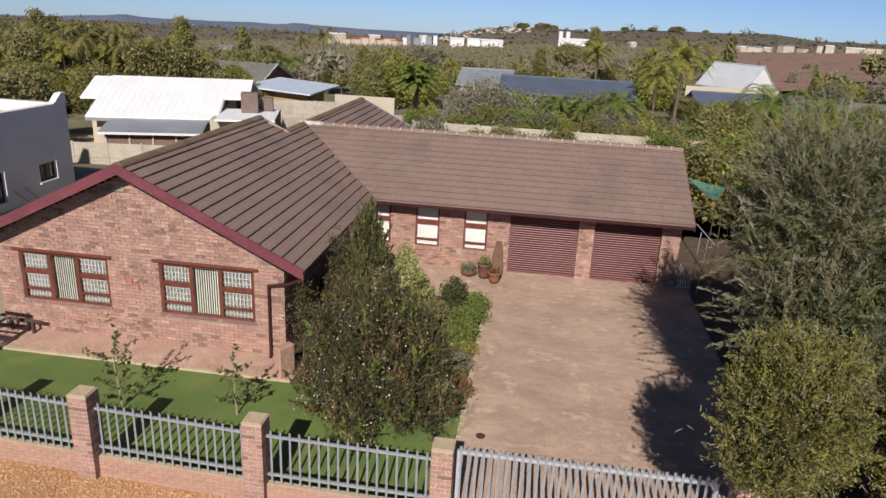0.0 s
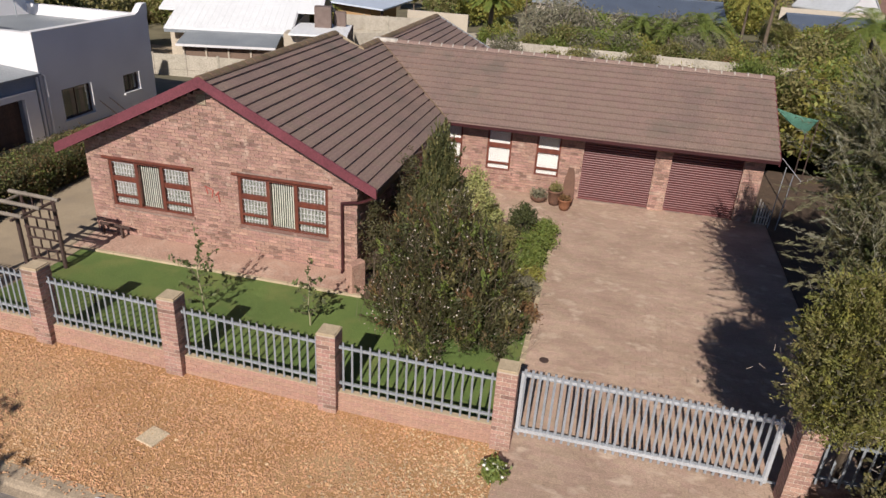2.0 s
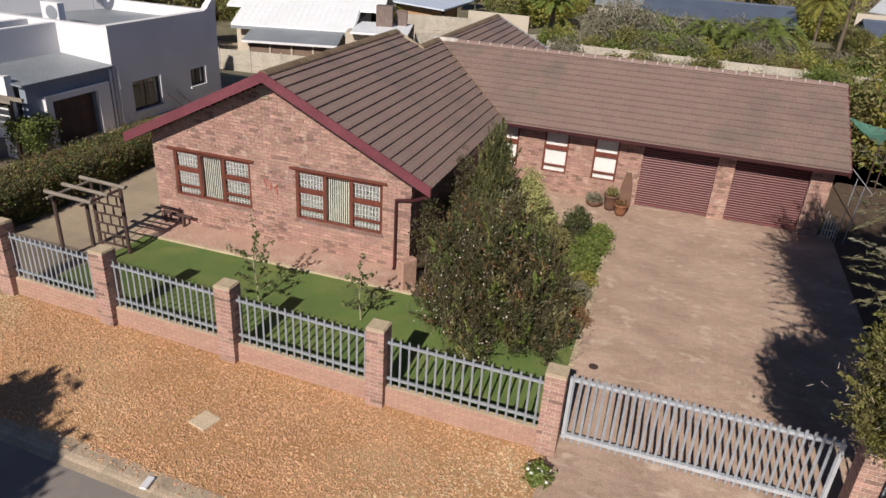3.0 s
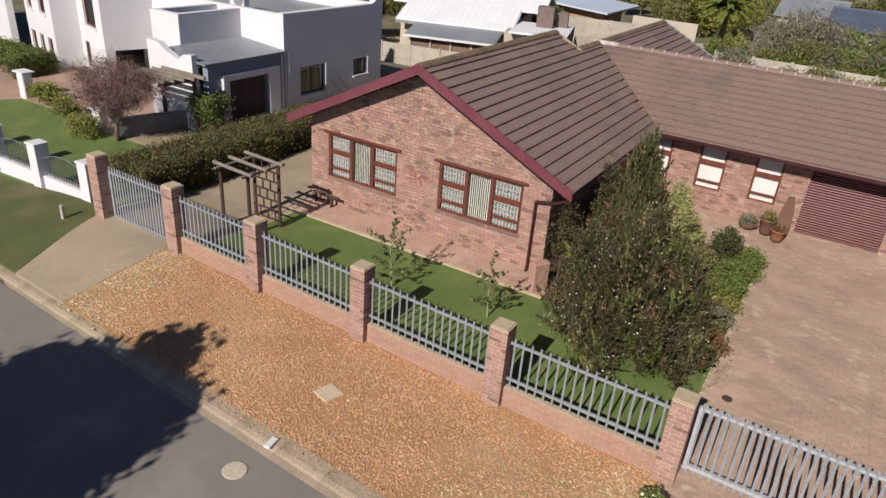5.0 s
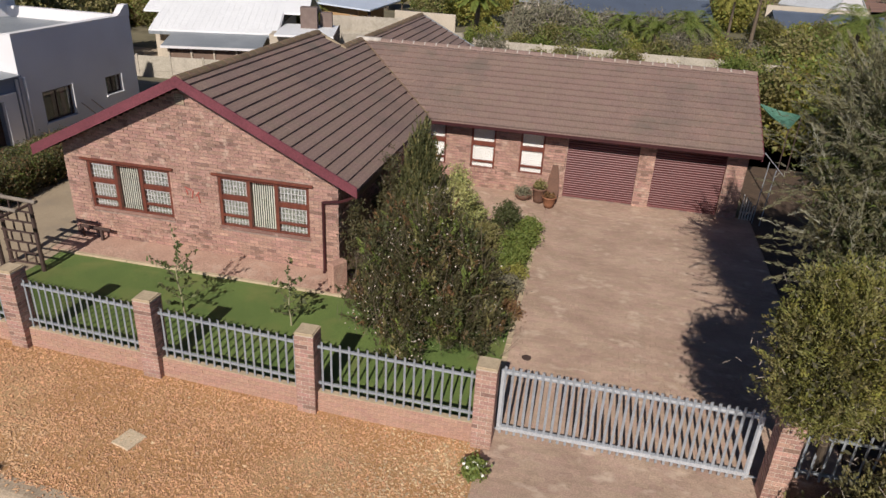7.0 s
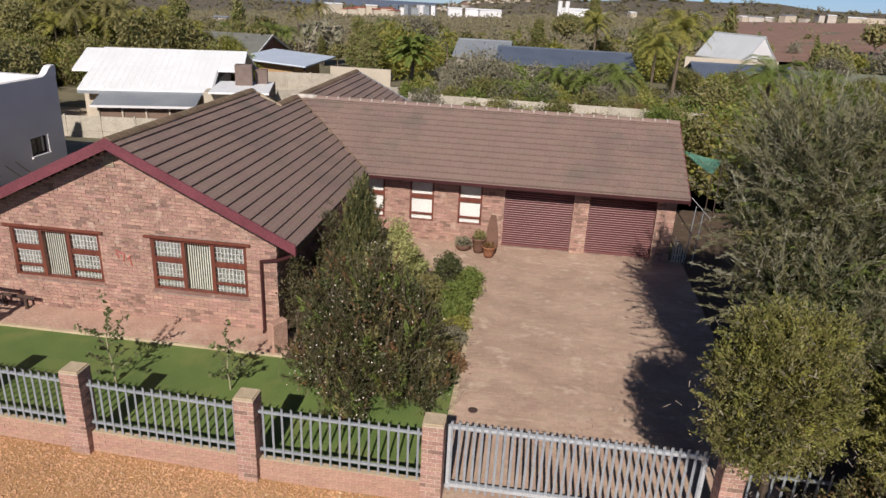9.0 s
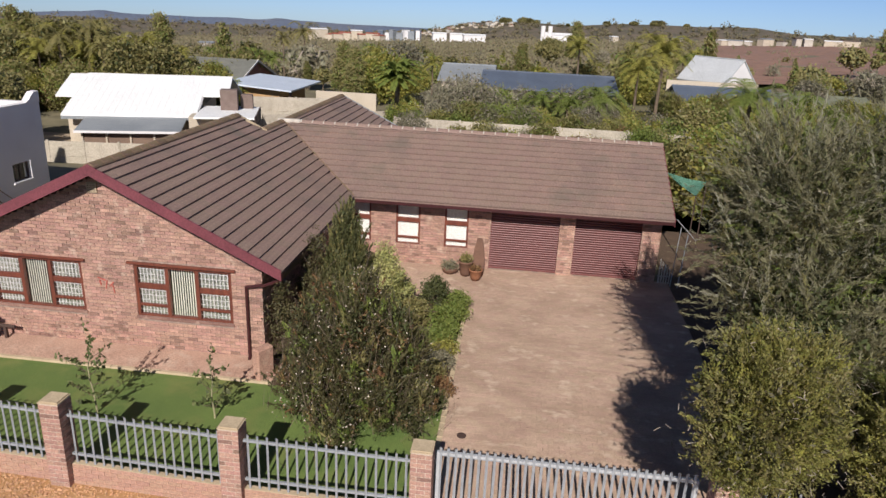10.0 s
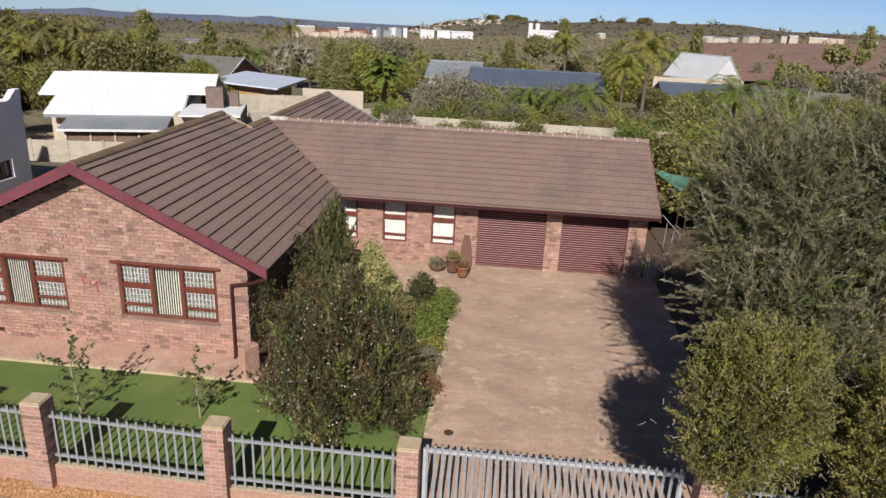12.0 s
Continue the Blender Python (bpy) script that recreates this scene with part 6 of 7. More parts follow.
part("chimney", boxes((-19.2, -18.1, 43.0, 43.9, 2.9, 4.5)), M_CHIMNEY, wh, "brown brick chimney")
part("chimney", boxes((-18.0, -17.2, 44.0, 44.7, 2.9, 4.1)), M_CHIMNEY, wh)
lean = part("lean_to", boxes((-27.0, -21.4, 39.6, 39.7, 0.2, 2.2)), M_BOARDS, wh, "lean-to with a blue grey sheet roof")
bm = bmesh.new()
prism(bm, [(39.2, 2.25), (42.4, 2.75), (42.4, 2.85), (39.2, 2.35)], "x", -27.3, -21.2)
part("sheet_roof", bm, M_GREYROOF, lean)
part("gutter", boxes((-27.3, -21.2, 39.12, 39.2, 2.22, 2.36)), M_WHITE, lean)
for i in range(5):
    part("post", boxes((-27.0 + 1.38 * i, -26.9 + 1.38 * i, 39.5, 39.6, 0, 2.3)), M_CREAM, lean)


def panel_wall(name, label, x0, y0, x1, y1, n, z0, h, group):
    """A wall of precast concrete panels between posts; each bay a part."""
    a, b = Vector((x0, y0, 0)), Vector((x1, y1, 0))
    L = (b - a).length / n
    w = thing(name, label, "wall", (x0, y0, z0), math.degrees(math.atan2(y1 - y0, x1 - x0)), group=group)
    for i in range(n):
        for k in range(3):
            part("panel", boxes((L * i + 0.06, L * (i + 1) - 0.06, -0.025, 0.025, -0.6 + (h + 0.6) * k / 3, -0.6 + (h + 0.6) * (k + 1) / 3 - 0.012), bevel=0.006), M_PRECAST, w)
        part("post", boxes((L * i - 0.06, L * i + 0.06, -0.06, 0.06, -0.6, h + 0.06)), M_PRECAST, w)
    return w


M_PRECAST = material("precast concrete", (0.46, 0.41, 0.34), (0.38, 0.34, 0.28), 1.2, 25, 0.9, 0.2, vary=0.08, spots=((0.27, 0.24, 0.19), 1.5, 0.55, 0.8))
panel_wall("boundary_wall", "cream precast concrete boundary wall with panels", -28.2, 35.6, -10.8, 38.6, 9, -1.69, 2.0, "boundary walls")
panel_wall("boundary_wall", "weathered cream precast boundary wall behind the garden", -7.5, 41.9, 12.5, 41.9, 10, 0.0, 1.95, "boundary walls")
panel_wall("boundary_wall", "tan precast boundary wall across the back gardens", -17.5, 46.2, -9.5, 52.0, 5, -1.2, 2.1, "boundary walls")


def plain_house(name, label, x0, x1, y0, y1, z0, eave, ridge, mat_wall, mat_roof, along="x", over=0.4, turn=0, wins=3, chimney=False):
    h = thing(name, label, "house", (0.5 * (x0 + x1), 0.5 * (y0 + y1), z0), turn)
    a, b = 0.5 * (x1 - x0), 0.5 * (y1 - y0)
    bm = boxes((-a, a, -b, b, -6, eave - z0))
    e, k = eave - z0, ridge - z0
    if along == "x":
        prism(bm, [(-b, e), (b, e), (0, k)], "x", -a, a)
    else:
        prism(bm, [(-a, e), (a, e), (0, k)], "y", -b, b)
    part("wall", bm, mat_wall, h)
    half, axis, end = (b, "x", a) if along == "x" else (a, "y", b)
    s = (k - e) / half
    bm = bmesh.new()
    for q in (-1, 1):
        prism(bm, [(0, k + 0.14), (q * (half + over), e - s * over + 0.14), (q * (half + over), e - s * over + 0.02), (0, k + 0.02)], axis, -end - over, end + over)
    r = part("roof", bm, mat_roof, h)
    part("ridge_cap", boxes((-end - over, end + over, -0.12, 0.12, k + 0.1, k + 0.2) if along == "x" else (-0.12, 0.12, -end - over, end + over, k + 0.1, k + 0.2)), mat_roof, r)
    for i in range(wins):
        x = -a + 2 * a * (i + 0.7) / (wins + 0.4)
        # each window is a near-black sheet, the shade indoors put into its colour
        w = part("window", boxes((x - 0.5, x + 0.5, -b - 0.03, -b + 0.002, e - 1.45, e - 0.35)), M_INTERIOR_SHADE, h)
        part("window_frame", boxes((x - 0.56, x - 0.5, -b - 0.05, -b, e - 1.5, e - 0.3), (x + 0.5, x + 0.56, -b - 0.05, -b, e - 1.5, e - 0.3), (x - 0.5, x + 0.5, -b - 0.05, -b, e - 1.51, e - 1.45), (x - 0.5, x + 0.5, -b - 0.05, -b, e - 0.35, e - 0.29)), M_WHITE, w)
    if chimney:
        part("chimney", boxes((a * 0.4 - 0.4, a * 0.4 + 0.4, -0.4, 0.4, e, k + 0.9)), M_BRICK, h)
    return h


M_PALEGREY = material("pale grey roof", (0.5, 0.52, 0.54), (0.44, 0.46, 0.48), 0.5, 20, 0.6, 0.05)
M_MOSSROOF = material("mossy sheet roof", (0.16, 0.17, 0.12), (0.12, 0.13, 0.09), 0.6, 20, 0.8, 0.05)
M_BROWNROOF = material("brown roof", (0.12, 0.085, 0.07), (0.09, 0.065, 0.055), 1, 20, 0.8, 0.1)
M_LICHENROOF = material("lichened grey roof", (0.17, 0.172, 0.155), (0.13, 0.134, 0.12), 1, 20, 0.85, 0.1, spots=((0.22, 0.21, 0.16), 0.8, 0.55, 0.8))
M_PALEBLUE = material("pale blue sheet roof", (0.60, 0.66, 0.74), (0.52, 0.58, 0.66), 0.6, 20, 0.4, 0.05)
M_TANWALL = material("orange tan wall", (0.42, 0.26, 0.13), (0.36, 0.22, 0.11), 0.8, 20, 0.9, 0.1)
tan = thing("tan_house", "orange tan house with a pale blue mono-pitch sheet roof", "house", (0, 0, -2.6))
part("wall", boxes((-26.2, -21.4, 60.5, 68, -0.5, 3.62)), M_TANWALL, tan)
bm = bmesh.new()
prism(bm, [(-26.4, 3.85), (-20.0, 3.45), (-20.0, 3.58), (-26.4, 4.0)], "y", 59.6, 69)
part("roof", bm, M_PALEBLUE, tan)
panel_wall("boundary_wall", "tan boundary wall before the orange house", -22.2, 55.2, -14.6, 57.0, 4, -2.0, 2.9, "boundary walls")
part("carport_post", boxes((-20.4, -20.2, 60.2, 60.4, -0.5, 3.55)), M_TIMBER, tan)
part("gate_wall", boxes((-18.6, -13.0, 62.4, 62.7, -0.5, 3.4)), M_CREAM, tan)
gh = plain_house("grey_roofed_house", "long brick house with a weathered grey gabled roof", -45.5, -33.5, 80, 92, -4.5, -0.9, 1.15, M_BRICK_DARK, M_LICHENROOF, "x")
bm = bmesh.new()
for q in (-1, 1):
    prism(bm, [(0, 5.85), (q * 6.5, 3.62), (q * 6.5, 3.42), (0, 5.65)], "x", 6.41, 6.50)
part("verge_board", bm, M_WHITE, gh)
plain_house("charcoal_roofed_house", "long house with a charcoal tiled roof", -53, -39, 88, 98, -5.0, -1.6, 0.3, M_CREAM, M_CHARROOF)
plain_house("blue_roofed_house", "long house with a dark blue slate roof", -3.2, 7.8, 60.4, 69, -1.2, 2.2, 3.15, M_CREAM, M_BLUEROOF, wins=5)
plain_house("grey_roofed_house", "small house with a mossy grey roof", -7.5, -3.0, 66, 74, -1.5, 2.1, 3.2, M_CREAM, M_GREYROOF, wins=2)
plain_house("steep_roofed_house", "white house with a steep pale grey roof", 20.4, 27.4, 88.5, 94, -2.0, 1.5, 4.1, M_WHITE, M_PALEGREY, wins=2, turn=-52, over=0.15)
plain_house("grey_roofed_house", "low white walled house with a slate grey roof", 15.8, 24.8, 72, 78, -1.8, 0.9, 1.9, M_WHITE, M_BLUEROOF, wins=3)
plain_house("green_roofed_house", "low house with a faded green sheet roof", 26, 36, 76, 82, -1.6, 0.5, 1.3, M_CREAM, M_MOSSROOF, wins=3)
part("wall", boxes((-4.6, 5.0, 3.1, 3.4, -1, 4.0)), M_CREAM, thing("courtyard_wall", "white plastered courtyard wall", "wall", (20.3, 76.2, -1.8)))

# ---- hills, town, far trees ----
def hills(name, label, r, prof, mat, a0, a1, base, n=160):
    v, f = [], []
    for i in range(n + 1):
        a = a0 + (a1 - a0) * i / n
        top = prof(a)
        for dr, q in ((-0.3, 0.0), (-0.12, 0.72), (0.0, 1.0), (0.2, 0.6), (0.4, 0.0)):
            rr = r * (1 + dr)
            v.append((rr * a, rr, base + (top - base) * q))
    for i in range(n):
        for k in range(4):
            f.append((i * 5 + k, i * 5 + 5 + k, i * 5 + 6 + k, i * 5 + 1 + k))
    me = mesh_of(name, v, f, smooth=True)
    return tagged(part(name, me, mat), label, "hill", kind="structure")


def swell(a, c, w, h):
    return h * math.exp(-((a - c) / w) ** 2)


def far_fall(a):
    """How far the far hills lie below the eye, a metre of distance, at the bearing a."""
    return 0.0248 + 0.007 * float(ss(-0.64, -0.80, a)) - swell(a, -0.62, 0.022, 0.0028) - swell(a, -0.425, 0.035, 0.0016) - swell(a, -0.352, 0.02, 0.0034) - swell(a, -0.305, 0.03, 0.0014) + 0.0007 * wave(a, 26, 2)


def ridge_fall(a):
    """The same for the nearer ridge with the town on its slope."""
    return 0.0335 - 0.0215 * float(ss(-0.185, -0.045, a)) - 0.0062 * float(ss(0.05, 0.15, a)) + 0.0034 * float(ss(0.305, 0.36, a)) - swell(a, 0.0, 0.035, 0.0018) - swell(a, 0.285, 0.04, 0.0022) + 0.0007 * wave(a, 30, 5)


def ridge_top(a):
    return 8.2 - 1500 * ridge_fall(a)


def on_ridge(a, fall):
    """The place on the slope of the ridge that lies so far below the eye."""
    top = ridge_top(a)
    for k in range(60):
        q = k / 59
        y = 1500 * (0.88 + 0.12 * q)
        z = -110 + (top + 110) * (0.72 + 0.28 * q)
        if (8.2 - z) / y <= fall:
            break
    return a * y, y, z


def wave(a, s, k):
    return noise.noise((a * s, k, 0.3))


hills("backdrop_hills", "far hills on the horizon with blue grey haze in their colour", 3400, lambda a: 8.2 - 3400 * far_fall(a), M_HAZED_HILL, -1.5, 1.2, -260, 220)
hills("backdrop_ridge", "nearer olive ridge below the horizon", 1500, ridge_top, M_RIDGELAND, -1.5, 1.2, -110, 220)


def hillside():
    xs, ys = np.linspace(0.22, 1.1, 40), np.geomspace(120, 900, 30)
    v = [(t * y, y, gz(t * y, y) + 0.5 + 1.5 * noise.noise((t * 20, y * 0.02, 0))) for y in ys for t in xs]
    f = [(j * 40 + i, j * 40 + i + 1, (j + 1) * 40 + i + 1, (j + 1) * 40 + i) for j in range(29) for i in range(39)]
    return tagged(part("hillside", mesh_of("hillside", v, f, smooth=True), M_HILL_BROWN), "reddish brown scrub hillside", "hillside", kind="structure")


hillside()


def far_building(x, y, z, w, d, h, mat_wall, mat_roof, label, pitched=True, name="town_house"):
    y2 = y + 8 * (tr.random() - 0.5)
    b = thing(name, label, "house", (x, y2, z), tr.uniform(-35, 35) if name == "town_house" else 0, group="houses of the town")
    part("wall", boxes((-w / 2, w / 2, -d / 2, d / 2, -7, h)), mat_wall, b)
    bm = bmesh.new()
    if pitched:
        prism(bm, [(-d / 2 - 0.4, h), (d / 2 + 0.4, h), (0, h + 0.12 * d)], "x", -w / 2 - 0.4, w / 2 + 0.4)
    else:
        box(bm, -w / 2 - 0.2, w / 2 + 0.2, -d / 2 - 0.2, d / 2 + 0.2, h, h + 0.4)
    part("roof", bm, mat_roof, b)
    return b


def by_slope(t, s, y):
    """A place at the bearing t whose sight line falls by s a metre."""
    return t * y, y, 8.2 - s * y


M_REDROOF = material("red roof", (0.36, 0.11, 0.07), (0.28, 0.09, 0.06), 1, 10, 0.8, 0)
M_PALEWALL = material("sunlit pale wall", (0.46, 0.42, 0.37), (0.40, 0.365, 0.32), 0.3, 5, 0.9, 0)
tr = random.Random(21)
for t, s, w, h in ((-0.121, 0.0365, 26, 8), (-0.097, 0.0365, 24, 8), (-0.073, 0.0365, 42, 8)):
    far_building(*by_slope(t, s, 680), w * 0.5, 10, h * 0.5, M_WHITE, M_WHITEROOF, "large white shed at the edge of the town")
for i in range(9):
    t = -0.305 + 0.0125 * i + tr.uniform(-0.003, 0.003)
    far_building(*by_slope(t, 0.038 + tr.uniform(-0.002, 0.004), 620), tr.uniform(8, 16), 8, tr.uniform(1.2, 2.6), M_CREAM, tr.choice((M_REDROOF, M_REDROOF, M_WHITEROOF)), "red roofed building in the town")
for i in range(7):
    t = -0.205 + 0.009 * i
    far_building(*by_slope(t, 0.037, 640), tr.uniform(3, 6), 6, tr.uniform(2, 6), tr.choice((M_WHITE, M_GREYROOF, M_BLUEROOF)), M_GREYROOF, "grey and white building in the town", False)
for i in range(80):
    t = tr.uniform(-0.165, -0.02)
    far_building(*on_ridge(t, ridge_fall(t) + tr.uniform(0.0006, 0.008)), tr.uniform(5, 9), 6, tr.uniform(2.0, 3.2), tr.choice((M_PALEWALL, M_CREAM, M_CREAM)), tr.choice((M_GREYROOF, M_BROWNROOF, M_BROWNROOF, M_WHITEROOF, M_REDROOF)), "small house on the town hill")
far_building(*by_slope(0.043, 0.032, 720), 26, 18, 5, M_WHITE, M_WHITEROOF, "white mill building in the town", name="mill_building")
for dx in (0, 7):
    x, y, z = by_slope(0.022, 0.032, 715)
    b = thing("silo", "tall white grain silo in the town", "silo", (x + dx, y, z), group="silos")
    part("tower", tube(bmesh.new(), (0, 0, -10), (0, 0, 13), 2.2, 2.2, 12), M_WHITE, b)
for t, fall, w, h in ((0.075, 0.0275, 18, 3.4), (0.118, 0.026, 9, 3.0), (0.203, 0.0236, 11, 3.2), (0.262, 0.0242, 14, 3.6), (0.278, 0.0236, 20, 3.4), (0.296, 0.0238, 9, 3.0), (0.318, 0.0216, 20, 5.4), (0.339, 0.0218, 9, 3.0), (0.357, 0.0180, 8, 4.2), (0.369, 0.0184, 11, 4.6), (0.402, 0.0180, 22, 2.6), (0.424, 0.0176, 26, 3.6), (0.47, 0.0170, 12, 3.0)):
    far_building(*by_slope(t, fall, 850), w * 0.8, 9, h * 0.68, tr.choice((M_PALEWALL, M_CREAM)), tr.choice((M_GREYROOF, M_WHITEROOF, M_BROWNROOF)), "pale house below the ridge")
for t, s in ((-0.57, 0.066), (-0.46, 0.066), (-0.2, 0.062)):
    far_building(*by_slope(t, s, 300), 6, 5, 2, M_PALEWALL, M_GREYROOF, "pale house among the trees")
ridge_woods()
# larger trees that stand against the sky on the ridge
for t, k in ((-0.033, 2.1), (-0.027, 1.9), (-0.006, 2.2), (0.002, 2.0), (0.012, 1.5), (0.055, 1.0), (0.107, 1.6), (0.143, 1.5), (0.170, 1.9), (0.177, 2.0), (0.212, 1.1), (-0.145, 1.3), (-0.135, 1.2)):
    z = ridge_top(t)
    copy_thing(K["tree_round"], pose(t * 1488, 1488, z - 5 * k, 0, 0, 970 * k) @ Matrix.Diagonal((k * 2.0, k * 2.0, k * 1.35, 1)))

# ---- small things about the house ----
pg = thing("garden_arch", "dark timber pergola arch with a slatted trellis side", "pergola", (-12.75, 11.8, 0.04))
for x, y in ((-0.55, -0.5), (0.42, -0.5), (-0.48, 0.58), (0.53, 0.45)):
    part("post", tube(bmesh.new(), (x, y, -0.1), (x, y, 1.78), 0.05, 0.045, 8), M_TIMBER, pg)
for y in (-0.52, 0.0, 0.55):
    part("beam", tube(bmesh.new(), (-0.78, y + 0.03, 1.84), (0.62, y - 0.03, 1.82), 0.05, 0.045, 8), M_TIMBER_G, pg, "weathered grey round beam")
part("beam", tube(bmesh.new(), (-0.52, -0.7, 1.78), (-0.5, 0.75, 1.78), 0.035, 0.035, 8), M_TIMBER_G, pg)
part("beam", tube(bmesh.new(), (0.45, -0.7, 1.77), (0.5, 0.7, 1.77), 0.035, 0.035, 8), M_TIMBER, pg)
for k in range(6):
    z = 0.18 + 0.27 * k
    part("trellis_slat", boxes((-0.48, 0.53, 0.49, 0.53, z, z + 0.035)), M_TIMBER, pg)
    for x in (-0.25, 0.02, 0.29):
        xx = x + (0.13 if k % 2 else 0)
        part("trellis_bar", boxes((xx, xx + 0.03, 0.495, 0.525, z + 0.035, z + 0.27)), M_TIMBER, pg)

bench = thing("low_rail", "low dark timber rail on two posts beside the house", "rail", (-12.15, 14.08, gz(-12.3, 13.95) + 0.03), -3)
part("rail", boxes((-0.5, 0.45, -0.035, 0.035, 0.30, 0.365), bevel=0.008), M_TIMBER, bench)
for x in (-0.44, 0.17):
    part("post", boxes((x - 0.035, x + 0.035, -0.033, 0.033, -0.03, 0.30)), M_TIMBER, bench)

stake = thing("lawn_stake", "short dark stake with a tap on the lawn", "stake", (-10.35, 10.95, 0.02))
part("stake", tube(bmesh.new(), (0, 0, -0.05), (0, 0, 0.45), 0.022, 0.018, 8), M_TIMBER, stake)
part("tap", tube(bmesh.new(), (0, 0, 0.40), (0.08, -0.03, 0.40), 0.015, 0.012, 6), M_STEEL, stake)

# emblem on the gable, kept as plain red bars
em = thing("wall_emblem", "red painted wall emblem between the windows", "sign", (-9.28, WY - 0.012, 1.75))
for x, z, w, h, a in ((-0.16, 0.12, 0.20, 0.03, 20), (-0.05, -0.02, 0.03, 0.22, 12), (0.08, 0.0, 0.16, 0.03, -50), (0.12, -0.12, 0.03, 0.2, -10), (-0.2, 0.02, 0.03, 0.14, -15)):
    ob = part("bar", boxes((-w / 2, w / 2, -0.008, 0.008, -h / 2, h / 2), bevel=0.003), M_RED, em)
    ob.location, ob.rotation_euler = (x, 0, z), (0, radians(a), 0)
vent = thing("gable_vent", "small grey louvred vent high in the gable", "vent", (-9.40, WY - 0.01, 4.10))
part("vent_frame", boxes((-0.12, 0.12, -0.02, 0.02, -0.12, -0.10), (-0.12, 0.12, -0.02, 0.02, 0.10, 0.12), (-0.12, -0.10, -0.02, 0.02, -0.1, 0.1), (0.10, 0.12, -0.02, 0.02, -0.1, 0.1)), M_KERB, vent)
for k in range(4):
    part("slat", boxes((-0.1, 0.1, -0.015, 0.012, -0.095 + 0.05 * k, -0.06 + 0.05 * k)), M_KERB, vent)


def lathe(profile, n=20):
    bm = bmesh.new()
    rings = [[bm.verts.new((r * math.cos(2 * math.pi * i / n), r * math.sin(2 * math.pi * i / n), z)) for i in range(n)] for r, z in profile]
    for a, b in zip(rings, rings[1:]):
        for i in range(n):
            bm.faces.new((a[i], a[(i + 1) % n], b[(i + 1) % n], b[i]))
    bm.faces.new(rings[0][::-1]), bm.faces.new(rings[-1])
    for f in bm.faces:
        f.smooth = True
    return bm


ZP = FLOOR - 0.02
bowl = thing("plant_bowl", "round clay bowl of dry grey succulents by the wall", "plant pot", (-1.72, 20.5, ZP))
part("bowl", lathe([(0.13, 0), (0.24, 0.10), (0.27, 0.2), (0.25, 0.22), (0.23, 0.19)]), M_CLAY_D, bowl)
tagged(part("succulent", quads("succulent", leaf_quads(np.random.default_rng(3).normal(size=(420, 3)) * [0.13, 0.13, 0.07] + [0, 0, 0.27], 0.03, 4.5, -0.5, np.random.default_rng(4))), M_LEAF_GREY, bowl), kind="stuff")
pot = thing("plant_pot", "brown clay pot with a leafy plant by the wall", "plant pot", (-1.22, 20.45, ZP))
part("pot", lathe([(0.15, 0), (0.19, 0.12), (0.215, 0.42), (0.235, 0.43), (0.235, 0.48), (0.2, 0.48), (0.19, 0.42)]), M_CLAY_D, pot)
tagged(part("plant", quads("plant", leaf_quads(np.random.default_rng(5).normal(size=(420, 3)) * [0.09, 0.09, 0.07] + [0, 0, 0.55], 0.04, 2.2, -0.5, np.random.default_rng(6))), M_LEAF_OLIVE, pot), kind="stuff")
board = thing("wooden_plank", "tall weathered brown timber plank leaning by the pier", "plank", (-0.84, 20.42, ZP))
bm = bmesh.new()
prism(bm, [(-0.17, 0), (0.17, 0), (0.2, 0.45), (0.17, 0.85), (0.09, 1.22), (-0.07, 1.22), (-0.15, 0.85), (-0.19, 0.45)], "y", 0, 0.06)
part("plank", bm, M_CLAY_D, board)
board.rotation_euler = (radians(-8), 0, 0)
spot = thing("plant_pot", "small ochre clay pot before the plank", "plant pot", (-0.88, 20.12, ZP))
part("pot", lathe([(0.13, 0), (0.17, 0.12), (0.2, 0.3), (0.22, 0.31), (0.22, 0.35), (0.19, 0.35), (0.17, 0.3)]), M_TERRA, spot)
tagged(part("plant", quads("plant", leaf_quads(np.random.default_rng(7).normal(size=(260, 3)) * [0.08, 0.08, 0.05] + [0, 0, 0.38], 0.035, 2.4, -0.5, np.random.default_rng(8))), M_LEAF_RED, spot), kind="stuff")

# things in the verge and on the road
slab_t = thing("stone_slab", "pale sandstone slab lying in the gravel", "slab", (-6.74, 7.75, 0.0), -14)
part("slab", boxes((-0.2, 0.2, -0.2, 0.2, -0.05, 0.055), bevel=0.012), material("pale sandstone", (0.62, 0.50, 0.34), (0.54, 0.43, 0.30), 4, 40, 0.9, 0.2), slab_t)
cover = thing("road_patch", "round pale cement patch on the asphalt", "cover", (-6.73, 5.49, -0.05))
part("disc", lathe([(0.19, -0.02), (0.20, 0.006), (0.18, 0.010)], 24), M_PATCH, cover)
mark = thing("kerb_marker", "small white painted block on the kerb", "marker", (-6.65, 6.2, 0.028), 8)
part("block", boxes((-0.06, 0.06, -0.13, 0.13, -0.01, 0.03), bevel=0.008), M_WHITE, mark)
# a thin dark disc put in for a stain on the paving
stain_spot = thing("drain_cover", "small dark round disc for a stain in the driveway", "cover", (-0.56, 12.15, gz(0, 12.15)))
part("cover", lathe([(0.10, -0.02), (0.10, 0.012), (0.085, 0.016)], 20), M_TIMBER, stain_spot)
bol = thing("water_post", "short pale post in the grass verge", "post", (-16.25, 8.75, gz(-16.25, 8.75) + 0.02))
part("post", boxes((-0.05, 0.05, -0.04, 0.04, -0.05, 0.36), bevel=0.01), M_PALEWALL, bol)

